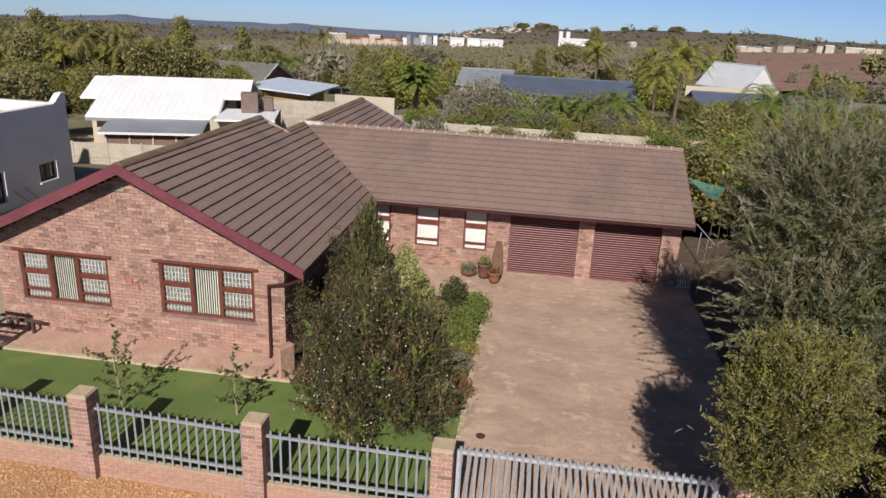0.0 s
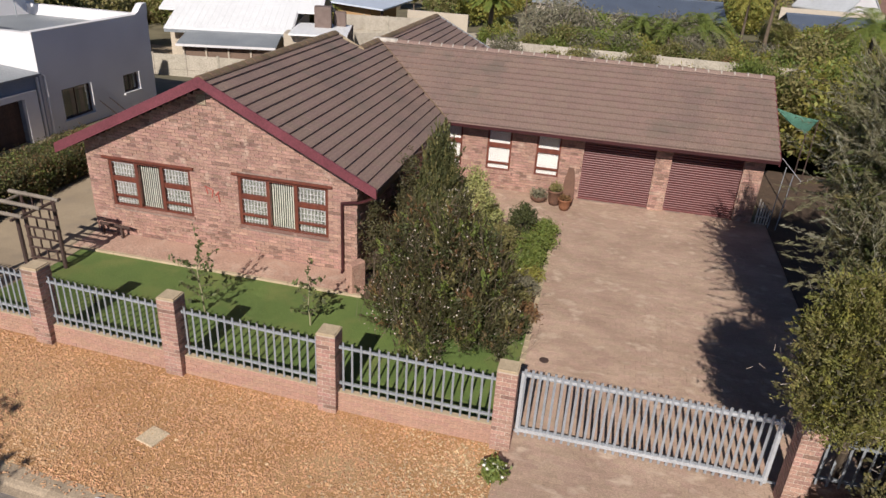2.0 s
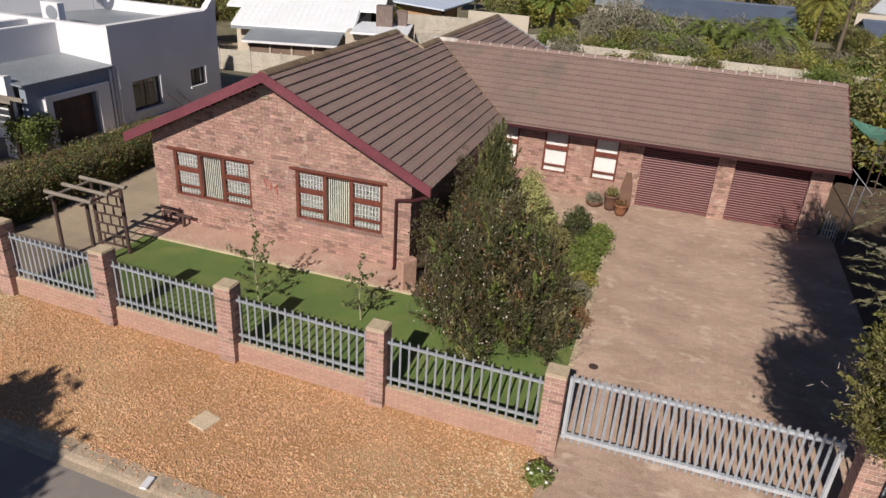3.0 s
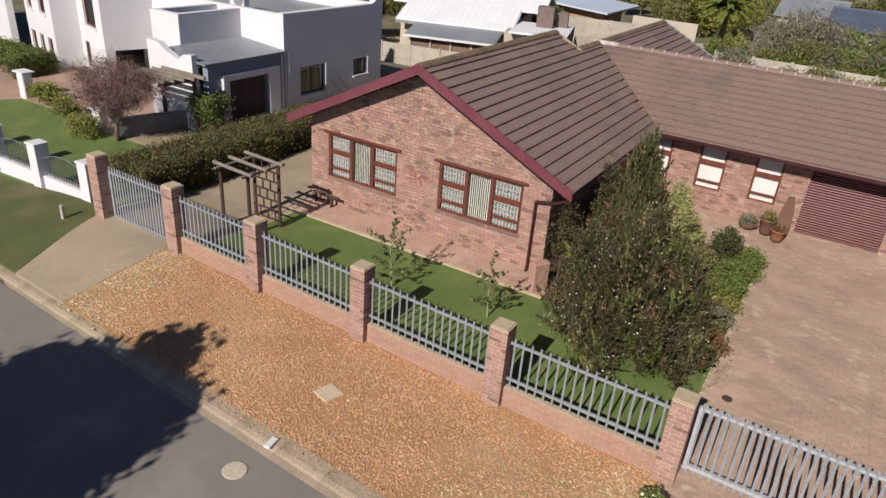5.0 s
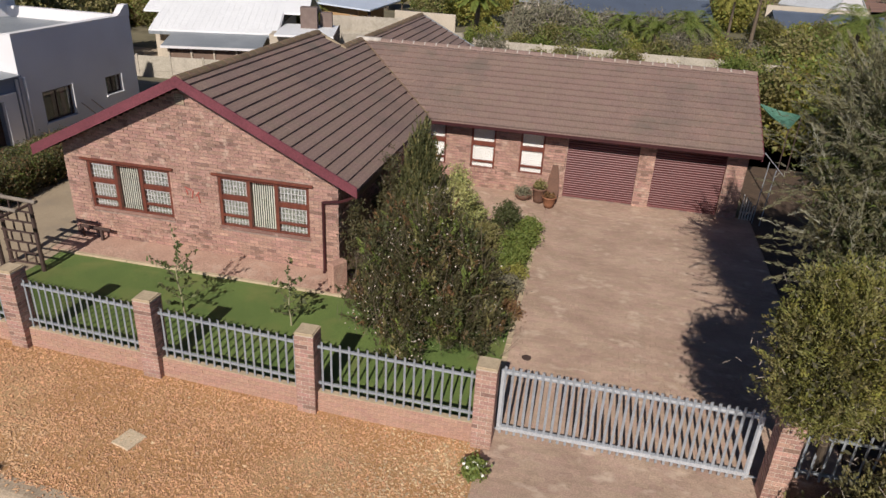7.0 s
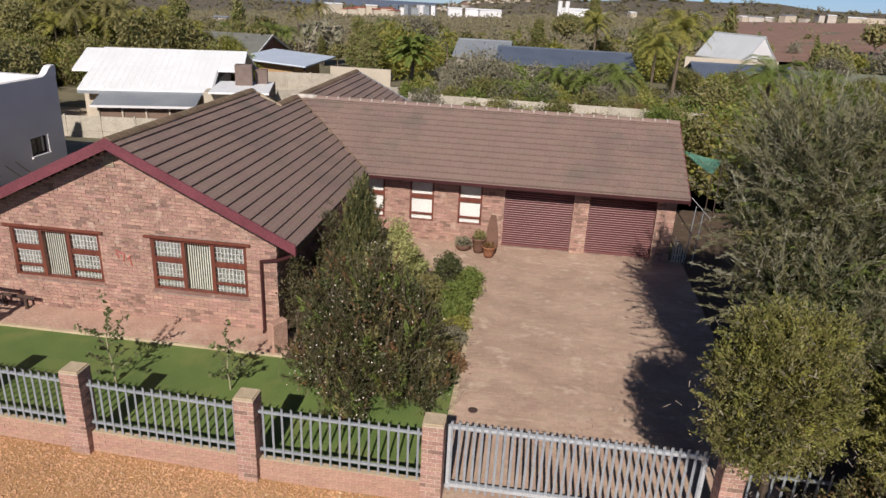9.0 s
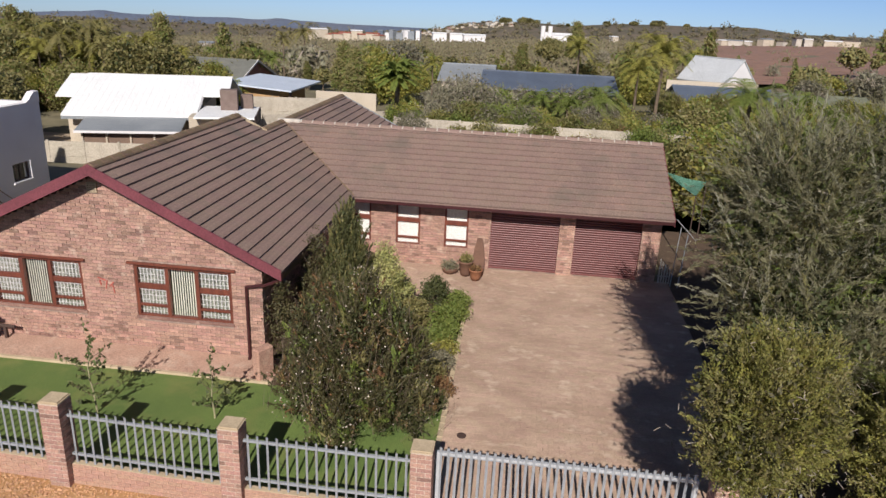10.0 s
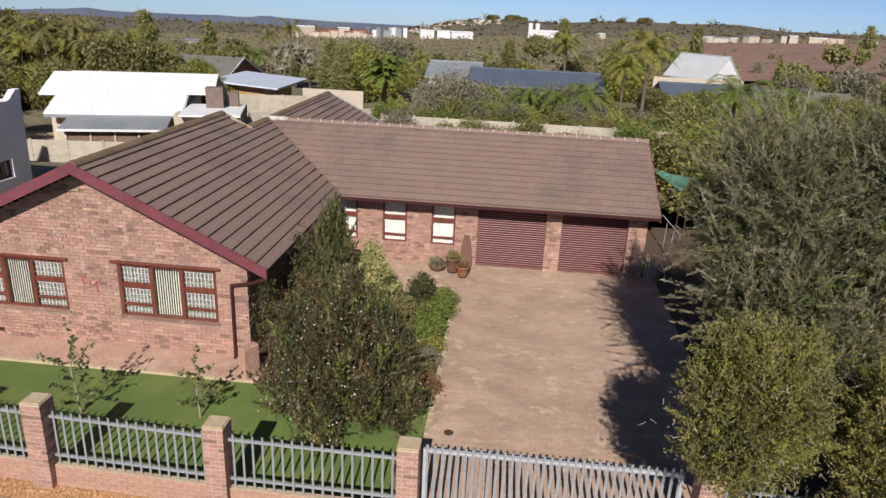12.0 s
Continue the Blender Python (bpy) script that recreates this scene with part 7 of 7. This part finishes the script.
# edging strips
edge = thing("lawn_edging", "pale concrete edging between lawn and apron", "edging", (0, 0, 0))
for i in range(8):
    x0 = -12.62 + i * 0.955
    part("kerb_piece", boxes((x0 + 0.004, x0 + 0.951, 13.24, 13.34, 0.02, gz(0, 13.3) + 0.05), bevel=0.008), M_CAP, edge)
edge = thing("drive_edging", "pale brick-on-edge border of the driveway", "edging", (0, 0, 0))
for i in range(38):
    y0 = 9.75 + i * 0.228
    z = gz(0, y0 + 0.11)
    ob = part("brick", boxes((-1.05, -0.94, 0.003, 0.225, -0.08, 0.012)), M_CAP, edge)
    ob.location = (0, y0, z)
low = thing("entrance_wall", "low terracotta plastered wall beside the entrance path", "wall", (-5.1, 13.75, gz(-5, 13.7)), 60)
part("wall", boxes((-0.5, -0.05, -0.11, 0.11, -0.05, 0.78), bevel=0.03), M_BAGGED, low)

# garage corner: white poles, a slatted gate and green shade net
rig = thing("white_pole_frame", "thin white pole frame at the garage corner", "frame", (5.0, 20.9, FLOOR))
part("pole", tube(bmesh.new(), (0.20, 0, 0.0), (0.26, 0, 1.95), 0.013, 0.013, 6), M_STEEL, rig)
part("pole", tube(bmesh.new(), (0.40, -0.1, 0.0), (0.47, -0.1, 1.75), 0.016, 0.016, 6), M_STEEL, rig)
part("stay", tube(bmesh.new(), (0.08, 0, 2.2), (0.71, -0.1, 1.6), 0.011, 0.011, 6), M_STEEL, rig)
sg = thing("slatted_gate", "narrow white slatted gate beside the garage", "gate", (4.80, 21.0, FLOOR))
for k in range(5):
    part("slat", boxes((0.02 + 0.08 * k, 0.06 + 0.08 * k, -0.015, 0.015, 0.05, 0.85 - 0.08 * k)), M_PALEWALL, sg)
part("rail", boxes((0.0, 0.4, 0.015, 0.04, 0.25, 0.3)), M_PALEWALL, sg)
net = thing("shade_net", "green shade net stretched beside the garage", "shade net", (0, 0, 0))
NET_A, NET_B, NET_C = Vector((5.22, 24.0, 3.37)), Vector((6.75, 24.5, 3.0)), Vector((6.05, 22.9, 2.85))
bm, rows = bmesh.new(), []
for i in range(9):
    row = []
    for j in range(i + 1):
        a, b = i / 8, j / max(i, 1)
        p = NET_A.lerp(NET_B, a).lerp(NET_A.lerp(NET_C, a), b)
        row.append(bm.verts.new(p + Vector((0, 0, -0.16 * math.sin(3.14 * a) * (0.3 + math.sin(3.14 * b))))))
    rows.append(row)
for i in range(8):
    for j in range(i + 1):
        bm.faces.new((rows[i][j], rows[i + 1][j], rows[i + 1][j + 1]))
        if j < i:
            bm.faces.new((rows[i][j], rows[i + 1][j + 1], rows[i][j + 1]))
bmesh.ops.solidify(bm, geom=bm.faces[:], thickness=0.01)
part("net", bm, M_NET, net)
for p in (NET_A, NET_B, NET_C):
    part("pole", tube(bmesh.new(), (p.x, p.y, 0.2), (p.x, p.y, p.z + 0.03), 0.02, 0.02, 6), M_TIMBER, net)

# palisade beyond the gate, under the trees
palisade(3.95, 8.0, 0.40, 0.40, 9.52, 24, PALE, (0.16, 0.86), "palisade_panel", "galvanised steel palisade panel in deep shade", "fence", "palisade panels")
sw = thing("low_wall", "low face brick wall under the trees", "wall", (6.0, 0, 0), group="low fence walls")
part("core", boxes((-2.05, 6, 9.45, 9.62, -0.1, LOW)), M_BRICK, sw)

# ---- pieces: bricks, tiles, pavers, stones ----
COURSE, BLEN, JOINT, HEAD = 0.0855, 0.226, 0.015, 0.008


def five(v, f, x0, x1, z0, z1, y0, y1):
    """A brick without its back, laid on a wall that faces -y."""
    b = len(v)
    v += [(x0, y0, z0), (x1, y0, z0), (x1, y0, z1), (x0, y0, z1), (x0, y1, z0), (x1, y1, z0), (x1, y1, z1), (x0, y1, z1)]
    f += [(b, b + 1, b + 2, b + 3), (b, b + 4, b + 5, b + 1), (b + 1, b + 5, b + 6, b + 2), (b + 2, b + 6, b + 7, b + 3), (b + 3, b + 7, b + 4, b)]


def lay(length, height, span, holes, seed):
    """Rows (u0, u1, z0, z1) of a stretcher bond on a wall; span(z) gives its ends at a height."""
    out, k, z = [], 0, 0.0
    while z + COURSE <= height + 1e-6:
        lo, hi = span(z + COURSE)
        u = -((k % 2) * (BLEN + HEAD) / 2)
        cuts = [(a, b) for a, b, c, d in holes if c < z + COURSE - 0.02 and d > z + 0.02]
        while u < length:
            a, b = max(u, lo), min(u + BLEN, hi)
            pieces = [(a, b)]
            for c, d in cuts:
                nxt = []
                for p, q in pieces:
                    if d <= p or c >= q:
                        nxt.append((p, q))
                    else:
                        nxt += [(p, c - 0.004), (d + 0.004, q)]
                pieces = nxt
            out += [(p, q, z + JOINT / 2, z + COURSE - JOINT / 2) for p, q in pieces if q - p > 0.03]
            u += BLEN + HEAD
        z += COURSE
        k += 1
    return out


BRICK = mesh_of("brick", *(lambda v, f: (five(v, f, 0, BLEN, 0, COURSE - JOINT, 0, 0.014), (v, f))[1])([], []))
BRICK.materials.append(M_BRICK)
BRICK_BAGGED = BRICK.copy()
BRICK_BAGGED.materials[0] = M_BAGGED


def brick_wall(parent, rows, place, single):
    """Bricks on a wall: those picked out stay objects, the rest is joined."""
    v, f, n = [], [], 0
    r = random.Random(len(rows))
    for a, b, lo, hi in rows:
        out = r.uniform(-0.002, 0.004) + (0.007 if r.random() < 0.2 else 0.0)
        if b - a > BLEN - 0.002 and n < 300 and single(a, lo):
            ob = new("brick", BRICK)
            ob.parent = parent
            ob.matrix_local = place @ Matrix.Translation((a, -out, lo))
            n += 1
        else:
            five(v, f, a, b, lo, hi, -out, 0.014)
    v = [tuple(place @ Vector(p)) for p in v]
    ob = part("brickwork", mesh_of("brickwork", v, f), M_BRICK, parent)
    tagged(ob, "", kind="stuff")
    return n


def gable_span(z):
    z = z + 0.0
    lim = (RIDGE_Z - 0.17 - z) / SLOPE
    return max(0.0, GXC - lim - WX0), min(WX1 - WX0, GXC + lim - WX0)


Z0 = 0.02
hl = [(w[0] - WX0, w[1] - WX0, w[2] - Z0 - 0.07, w[3] - Z0 + 0.06) for w in (WIN_A, WIN_B)]
rows = lay(WX1 - WX0, 4.6, lambda z: gable_span(z + Z0), hl, 1)
brick_wall(wall_front, rows, Matrix.Translation((WX0, WY, Z0)), lambda u, z: u > 3.9 and z < 2.3)
hl = [(w[0] - WX1, w[1] - WX1, w[2] - Z0 - 0.13, 9) for w in SMALL] + [(w[0] - WX1, w[1] - WX1, -1, 9) for w in (DOOR_A, DOOR_B)]
rows = lay(WXR - WX1, 2.6, lambda z: (0, WXR - WX1), hl, 2)
brick_wall(wall_garage, rows, Matrix.Translation((WX1, WG, Z0)), lambda u, z: False)
rows = lay(WG - WY, 2.5, lambda z: (0, WG - WY), [], 3)
brick_wall(wall_side, rows, Matrix.Translation((WX1, WY, Z0)) @ Matrix.Rotation(radians(90), 4, "Z"), lambda u, z: False)
# faces of the openings beside the garage doors
bm = bmesh.new()
for x in (DOOR_A[0], DOOR_A[1], DOOR_B[0], DOOR_B[1]):
    s = 1 if x in (DOOR_A[0], DOOR_B[0]) else -1
    z = FLOOR
    while z < 2.4:
        box(bm, min(x, x + s * 0.012), max(x, x + s * 0.012), WG + 0.003, WG + 0.13, z + 0.005, z + COURSE - 0.008)
        z += COURSE
tagged(part("brickwork", bm, M_BRICK, wall_garage), kind="stuff")

# pillars: a pinwheel of four bricks a course
PB = boxes((0, 0.243, 0, 0.100, 0, COURSE - JOINT))
pm = bpy.data.meshes.new("brick")
PB.to_mesh(pm), PB.free()
pm.materials.append(M_BRICK)
for p in pillar_objs:
    h = PW / 2
    for k in range(19):
        for q in range(4):
            ob = new("brick", pm)
            ob.parent = p
            flip = Matrix.Diagonal((-1, 1, 1, 1)) if k % 2 else Matrix.Identity(4)
            ob.matrix_local = Matrix.Rotation(radians(90 * q), 4, "Z") @ flip @ Matrix.Translation((-h, -h, 0.012 + k * COURSE))
for w, L in low_walls:
    rows = lay(L, LOW, lambda z: (0, L), [], 5)
    for a, b, lo, hi in rows:
        v, f = [], []
        if b - a > BLEN - 0.002:
            ob = new("brick", BRICK_BAGGED)
        else:
            five(v, f, 0, b - a, 0, hi - lo, 0, 0.014)
            ob = part("brick", mesh_of("brick", v, f), M_BAGGED)
        ob.parent = w
        ob.matrix_local = Matrix.Translation((a - L / 2, 9.44, lo + 0.004))

# roof tiles
TW, TC = 0.333, 0.2968
LEN = TC + 0.05


def tile_verts(w, thick=0.066):
    """A tile with u across, s up the slope and n away from it; its lower edge is thick and stands proud."""
    a = 0.012
    return [(0.001, 0, 0.0), (w - 0.001, 0, 0.0), (w - 0.001, LEN, a - 0.03), (0.001, LEN, a - 0.03), (0.001, 0, thick), (0.06, 0, thick + 0.002), (w - 0.06, 0, thick + 0.001), (w - 0.001, 0, thick), (w - 0.001, LEN, a), (w - 0.06, LEN, a + 0.001), (0.06, LEN, a + 0.002), (0.001, LEN, a)]


TF = [(0, 1, 7, 6, 5, 4), (4, 5, 10, 11), (5, 6, 9, 10), (6, 7, 8, 9), (1, 2, 8, 7), (0, 4, 11, 3)]
TILE = mesh_of("tile", tile_verts(TW), TF)
TILE.materials.append(M_TILE)


def tiles(parent, m, width, slope_len, inside, single):
    """Tiles on a plane: m takes (u, s, n) to the world; inside(u, s) says where the plane is."""
    v, f, n = [], [], 0
    k, s = 0, 0.0
    r = random.Random(4)
    while s < slope_len - 0.06:
        u = 0.0
        while u < width:
            w = min(TW if u or not k % 2 else TW / 2, width - u)
            if w > 0.06 and inside(u + w / 2, s + TC / 2):
                out = r.uniform(-0.002, 0.003)
                if w > TW - 0.001 and n < 150 and single(u, s):
                    ob = new("tile", TILE)
                    ob.parent = parent
                    ob.matrix_local = m @ Matrix.Translation((u, s, out - 0.03))
                    n += 1
                else:
                    b = len(v)
                    v += [tuple(m @ Vector((u + p[0], min(s + p[1], slope_len + 0.02), p[2] + out - 0.03))) for p in tile_verts(w)]
                    f += [tuple(b + i for i in q) for q in TF]
            u += w if w > 0.06 else TW
        s += TC
        k += 1
    tagged(part("tile_field", mesh_of("tile_field", v, f), M_TILE, parent), kind="stuff")


C = math.cos(math.atan(SLOPE))
SN = math.sin(math.atan(SLOPE))
# right slope of the gabled and rear wings: u runs back along y, s up towards the ridge
mr = Matrix(((0, -C, SN, GX1), (1, 0, 0, GY0), (0, SN, C, EAVE_Z), (0, 0, 0, 1)))


def on_right(u, s):
    x, y = GX1 - C * s, GY0 + u
    if y < GY1:
        if x < GXC:
            return False
    elif x < BX:
        return False
    if y > EY and y < RY:
        return x < GX1 - (y - EY)
    if y >= RY:
        return y > 2 * RY - EY - (x - BX) * 0 - 3.3 or x < BX + 3
    return True


tiles(roof_gable, mr, BY1 - GY0, (GX1 - GXC) / C, on_right, lambda u, s: u < 3.6)
mg = Matrix(((1, 0, 0, GX1 - 3.42), (0, C, -SN, EY), (0, SN, C, EAVE_Z), (0, 0, 0, 1)))
tiles(roof_garage, mg, GARX1 - GX1 + 3.42, (RY - EY) / C, lambda u, s: GX1 - 3.42 + u > GX1 - C * s, lambda u, s: 4.5 < u < 9)
ml = Matrix(((0, C, -SN, GX0), (-1, 0, 0, GY1), (0, SN, C, right_z(2 * GXC - GX0)), (0, 0, 0, 1)))
tiles(roof_gable, ml, GY1 - GY0, (GXC - GX0) / C, lambda u, s: True, lambda u, s: False)

# ridge caps
RC = bmesh.new()
prism(RC, [(-0.15, -0.055), (-0.13, -0.02), (-0.06, 0.035), (0, 0.05), (0.06, 0.035), (0.13, -0.02), (0.15, -0.055)], "y", 0.0, 0.405)
for vv in RC.verts:
    if vv.co.y > 0.2:
        vv.co.z -= 0.012
rcm = bpy.data.meshes.new("ridge_tile")
RC.to_mesh(rcm), RC.free()
rcm.materials.append(M_RIDGE)
rcm_plain = rcm.copy()
rcm_plain.materials[0] = M_TILE
for a, b, parent in (((GXC, GY0, RIDGE_Z + 0.03), (GXC, GY1, RIDGE_Z + 0.03), roof_gable), ((BX, GY1, BZ + 0.03), (BX, BY1, BZ + 0.03), roof_rear), ((BX + 0.3, RY, BZ + 0.03), (GARX1, RY, BZ + 0.03), roof_garage)):
    a, b = Vector(a), Vector(b)
    n = int((b - a).length / 0.40)
    turn = math.atan2(b.y - a.y, b.x - a.x) - math.pi / 2
    for i in range(n):
        ob = new("ridge_tile", rcm_plain if parent is roof_garage else rcm)
        ob.parent = parent
        ob.matrix_local = Matrix.Translation(a.lerp(b, i / n)) @ Matrix.Rotation(turn, 4, "Z")
        if parent is roof_garage:
            j = new("mortar_joint", bpy.data.meshes.get("mortar_joint") or mesh_of("mortar_joint", [(-0.14, -0.02, -0.03), (-0.06, -0.02, 0.05), (0.06, -0.02, 0.05), (0.14, -0.02, -0.03), (-0.14, 0.02, -0.03), (-0.06, 0.02, 0.05), (0.06, 0.02, 0.05), (0.14, 0.02, -0.03)], [(0, 1, 5, 4), (1, 2, 6, 5), (2, 3, 7, 6), (0, 3, 2, 1), (4, 5, 6, 7)]))
            if not j.data.materials:
                j.data.materials.append(M_PALEWALL)
            j.parent = parent
            j.matrix_local = Matrix.Translation(a.lerp(b, i / n) + Vector((0, 0, 0.004))) @ Matrix.Rotation(turn, 4, "Z")
# valley gutter, step flashing and rear verge
bm = bmesh.new()
p, q = Vector((GX1, EY, EAVE_Z + 0.012)), Vector((BX, RY, BZ + 0.012))
sd = Vector((0.707, 0.707, 0))
vs = [bm.verts.new(c) for c in (p - sd * 0.022 + Vector((0, 0, 0.045)), p + Vector((0, 0, 0.03)), p + sd * 0.022 + Vector((0, 0, 0.045)), q + sd * 0.022 + Vector((0, 0, 0.045)), q + Vector((0, 0, 0.03)), q - sd * 0.022 + Vector((0, 0, 0.045)))]
bm.faces.new((vs[0], vs[1], vs[4], vs[5])), bm.faces.new((vs[1], vs[2], vs[3], vs[4]))
part("valley_flashing", bm, M_RIDGE, roof_garage, "pale metal valley flashing")
bm = bmesh.new()
prism(bm, [(GXC - 0.05, RIDGE_Z - 0.12), (GXC - 0.05, RIDGE_Z + 0.06), (BX + 0.15, right_z(BX + 0.15) + 0.055), (BX + 0.15, right_z(BX + 0.15) - 0.1)], "y", GY1 - 0.02, GY1 + 0.05)
part("verge_flashing", bm, M_KERB, roof_gable, "grey mortar verge at the step in the ridge")
bm = bmesh.new()
prism(bm, [(BX, BZ - 0.10), (BX, BZ + 0.05), (-5.0, right_z(-5.0) + 0.05), (-5.0, right_z(-5.0) - 0.10)], "y", BY1 - 0.02, BY1 + 0.05)
part("verge_flashing", bm, M_GREYROOF, roof_rear)
part("mortar_saddle", boxes((BX - 0.2, BX + 0.7, RY - 0.14, RY + 0.14, BZ - 0.08, BZ + 0.085), bevel=0.05), M_PALEWALL, roof_garage, "pale mortar where the ridges meet")

# driveway pavers
PL, PWD = 0.225, 0.112
pv = mesh_of("paver", [(0.0015, 0.0015, 0), (PL - 0.0015, 0.0015, 0), (PL - 0.0015, PWD - 0.0015, 0), (0.0015, PWD - 0.0015, 0), (0.0, 0.0, -0.04), (PL, 0.0, -0.04), (PL, PWD, -0.04), (0.0, PWD, -0.04)], [(0, 1, 2, 3), (0, 4, 5, 1), (1, 5, 6, 2), (2, 6, 7, 3), (3, 7, 4, 0)])
pv.materials.append(M_PAVER)


def paving(base, x0, x1, y0, y1, singles, up=0.0):
    v, f, n, k = [], [], 0, 0
    r = random.Random(9)
    y = y0
    while y < y1 - 0.02:
        x = x0 - (k % 2) * PL / 2
        while x < x1:
            a, b = max(x, x0), min(x + PL, x1)
            if b - a > 0.04:
                z = gz(a, y + PWD / 2) + up + r.uniform(-0.002, 0.002)
                tilt = gz(a, y + PWD) - gz(a, y)
                if n < singles and b - a > PL - 0.001:
                    ob = new("paver", pv)
                    ob.parent = base
                    ob.location, ob.rotation_euler = (x, y, z), (math.atan2(tilt, PWD), 0, 0)
                    n += 1
                else:
                    o = len(v)
                    v += [(a + 0.0015, y + 0.0015, z), (b - 0.0015, y + 0.0015, z), (b - 0.0015, y + PWD - 0.0015, z + tilt), (a + 0.0015, y + PWD - 0.0015, z + tilt), (a, y, z - 0.04), (b, y, z - 0.04), (b, y + PWD, z - 0.04), (a, y + PWD, z - 0.04)]
                    f += [tuple(o + i for i in q) for q in ((0, 1, 2, 3), (0, 4, 5, 1), (1, 5, 6, 2), (2, 6, 7, 3), (3, 7, 4, 0))]
            x += PL
        y += PWD
        k += 1
    tagged(part("paver_field", mesh_of("paver_field", v, f), M_PAVER, base), kind="stuff")


paving(court, -0.94, 5.15, 9.92, WG + 0.12, 300)
paving(court_b, -5.45, -0.94, 18.42, WG, 0)
paving(apron_gate, -0.98, 3.88, 6.34, 9.90, 0, 0.03)


def stones():
    """Gravel: loose angular stones over the verge."""
    r = np.random.default_rng(2)
    n = 66000
    x, y = r.uniform(-13.45, -0.75, n), r.uniform(6.0, 9.44, n)
    y = np.maximum(y, 6.12 + bend(x)) + 0.12 * r.random(n) * (y < 6.12 + bend(x))
    keep = r.random(n) < 0.6 + 0.4 * ss(-0.3, 0.3, np.sin(x * 1.7 + 1.3 * np.sin(y * 2.1)) * np.sin(y * 2.9 + x * 0.6))
    # a thinning scatter past the edges of the verge
    past = np.maximum(np.maximum(-13.05 - x, x + 1.05), (6.36 + bend(x) - y) * 1.6)
    keep &= r.random(n) < np.where(past > 0, 0.35 * np.exp(-past / 0.10), 1.0)
    x, y = x[keep], y[keep]
    n = len(x)
    s = 0.009 + 0.019 * r.random(n) ** 1.7
    a = r.uniform(0, 2 * np.pi, n)
    ring = np.array([(1.3, 0), (0, 0.8), (-1.2, 0.1), (0.1, -0.9)])
    jit = 1 + 0.35 * r.normal(size=(n, 4, 1))
    pts = ring[None] * jit
    c, sn = np.cos(a)[:, None], np.sin(a)[:, None]
    px = (pts[:, :, 0] * c - pts[:, :, 1] * sn) * s[:, None] + x[:, None]
    py = (pts[:, :, 0] * sn + pts[:, :, 1] * c) * s[:, None] + y[:, None]
    pz = np.full_like(px, 0.002) + 0.3 * s[:, None] * r.random((n, 4))
    top = np.stack([x + r.normal(size=n) * s * 0.3, y + r.normal(size=n) * s * 0.3, s * (0.8 + 0.5 * r.random(n))], 1)
    lift = ground_z(x, y) + 0.013 * ((x < -13.1) | (x > -1.0) | (y < 6.35 + bend(x)))
    pz, top[:, 2] = pz + lift[:, None], top[:, 2] + lift
    v = np.concatenate([np.stack([px, py, pz], -1), top[:, None, :]], 1).reshape(-1, 3)
    f = np.concatenate([np.stack([5 * np.arange(n) + i, 5 * np.arange(n) + (i + 1) % 4, 5 * np.arange(n) + 4], 1) for i in range(4)])
    # sandy pale stones by the side gate and the sliding gate, orange ones between
    pale = r.random(n) < 0.02 + 0.9 * ss(-11.3, -12.5, x + 0.35 * (y - 8)) + 0.45 * ss(-4.2, -1.6, x + 0.5 * (8 - y))
    f = f.reshape(4, n, 3)
    for mask, mat, label in ((~pale, M_STONE, "loose orange brown stones of the verge"), (pale, M_STONE_PALE, "loose pale sandy stones of the verge")):
        own = f[:, mask].reshape(-1, 3)
        used, back = np.unique(own, return_inverse=True)
        me = mesh_of("gravel_stones", v[used], back.reshape(-1, 3).tolist())
        tagged(part("gravel_stones", me, mat), label, "gravel", kind="stuff")


stones()
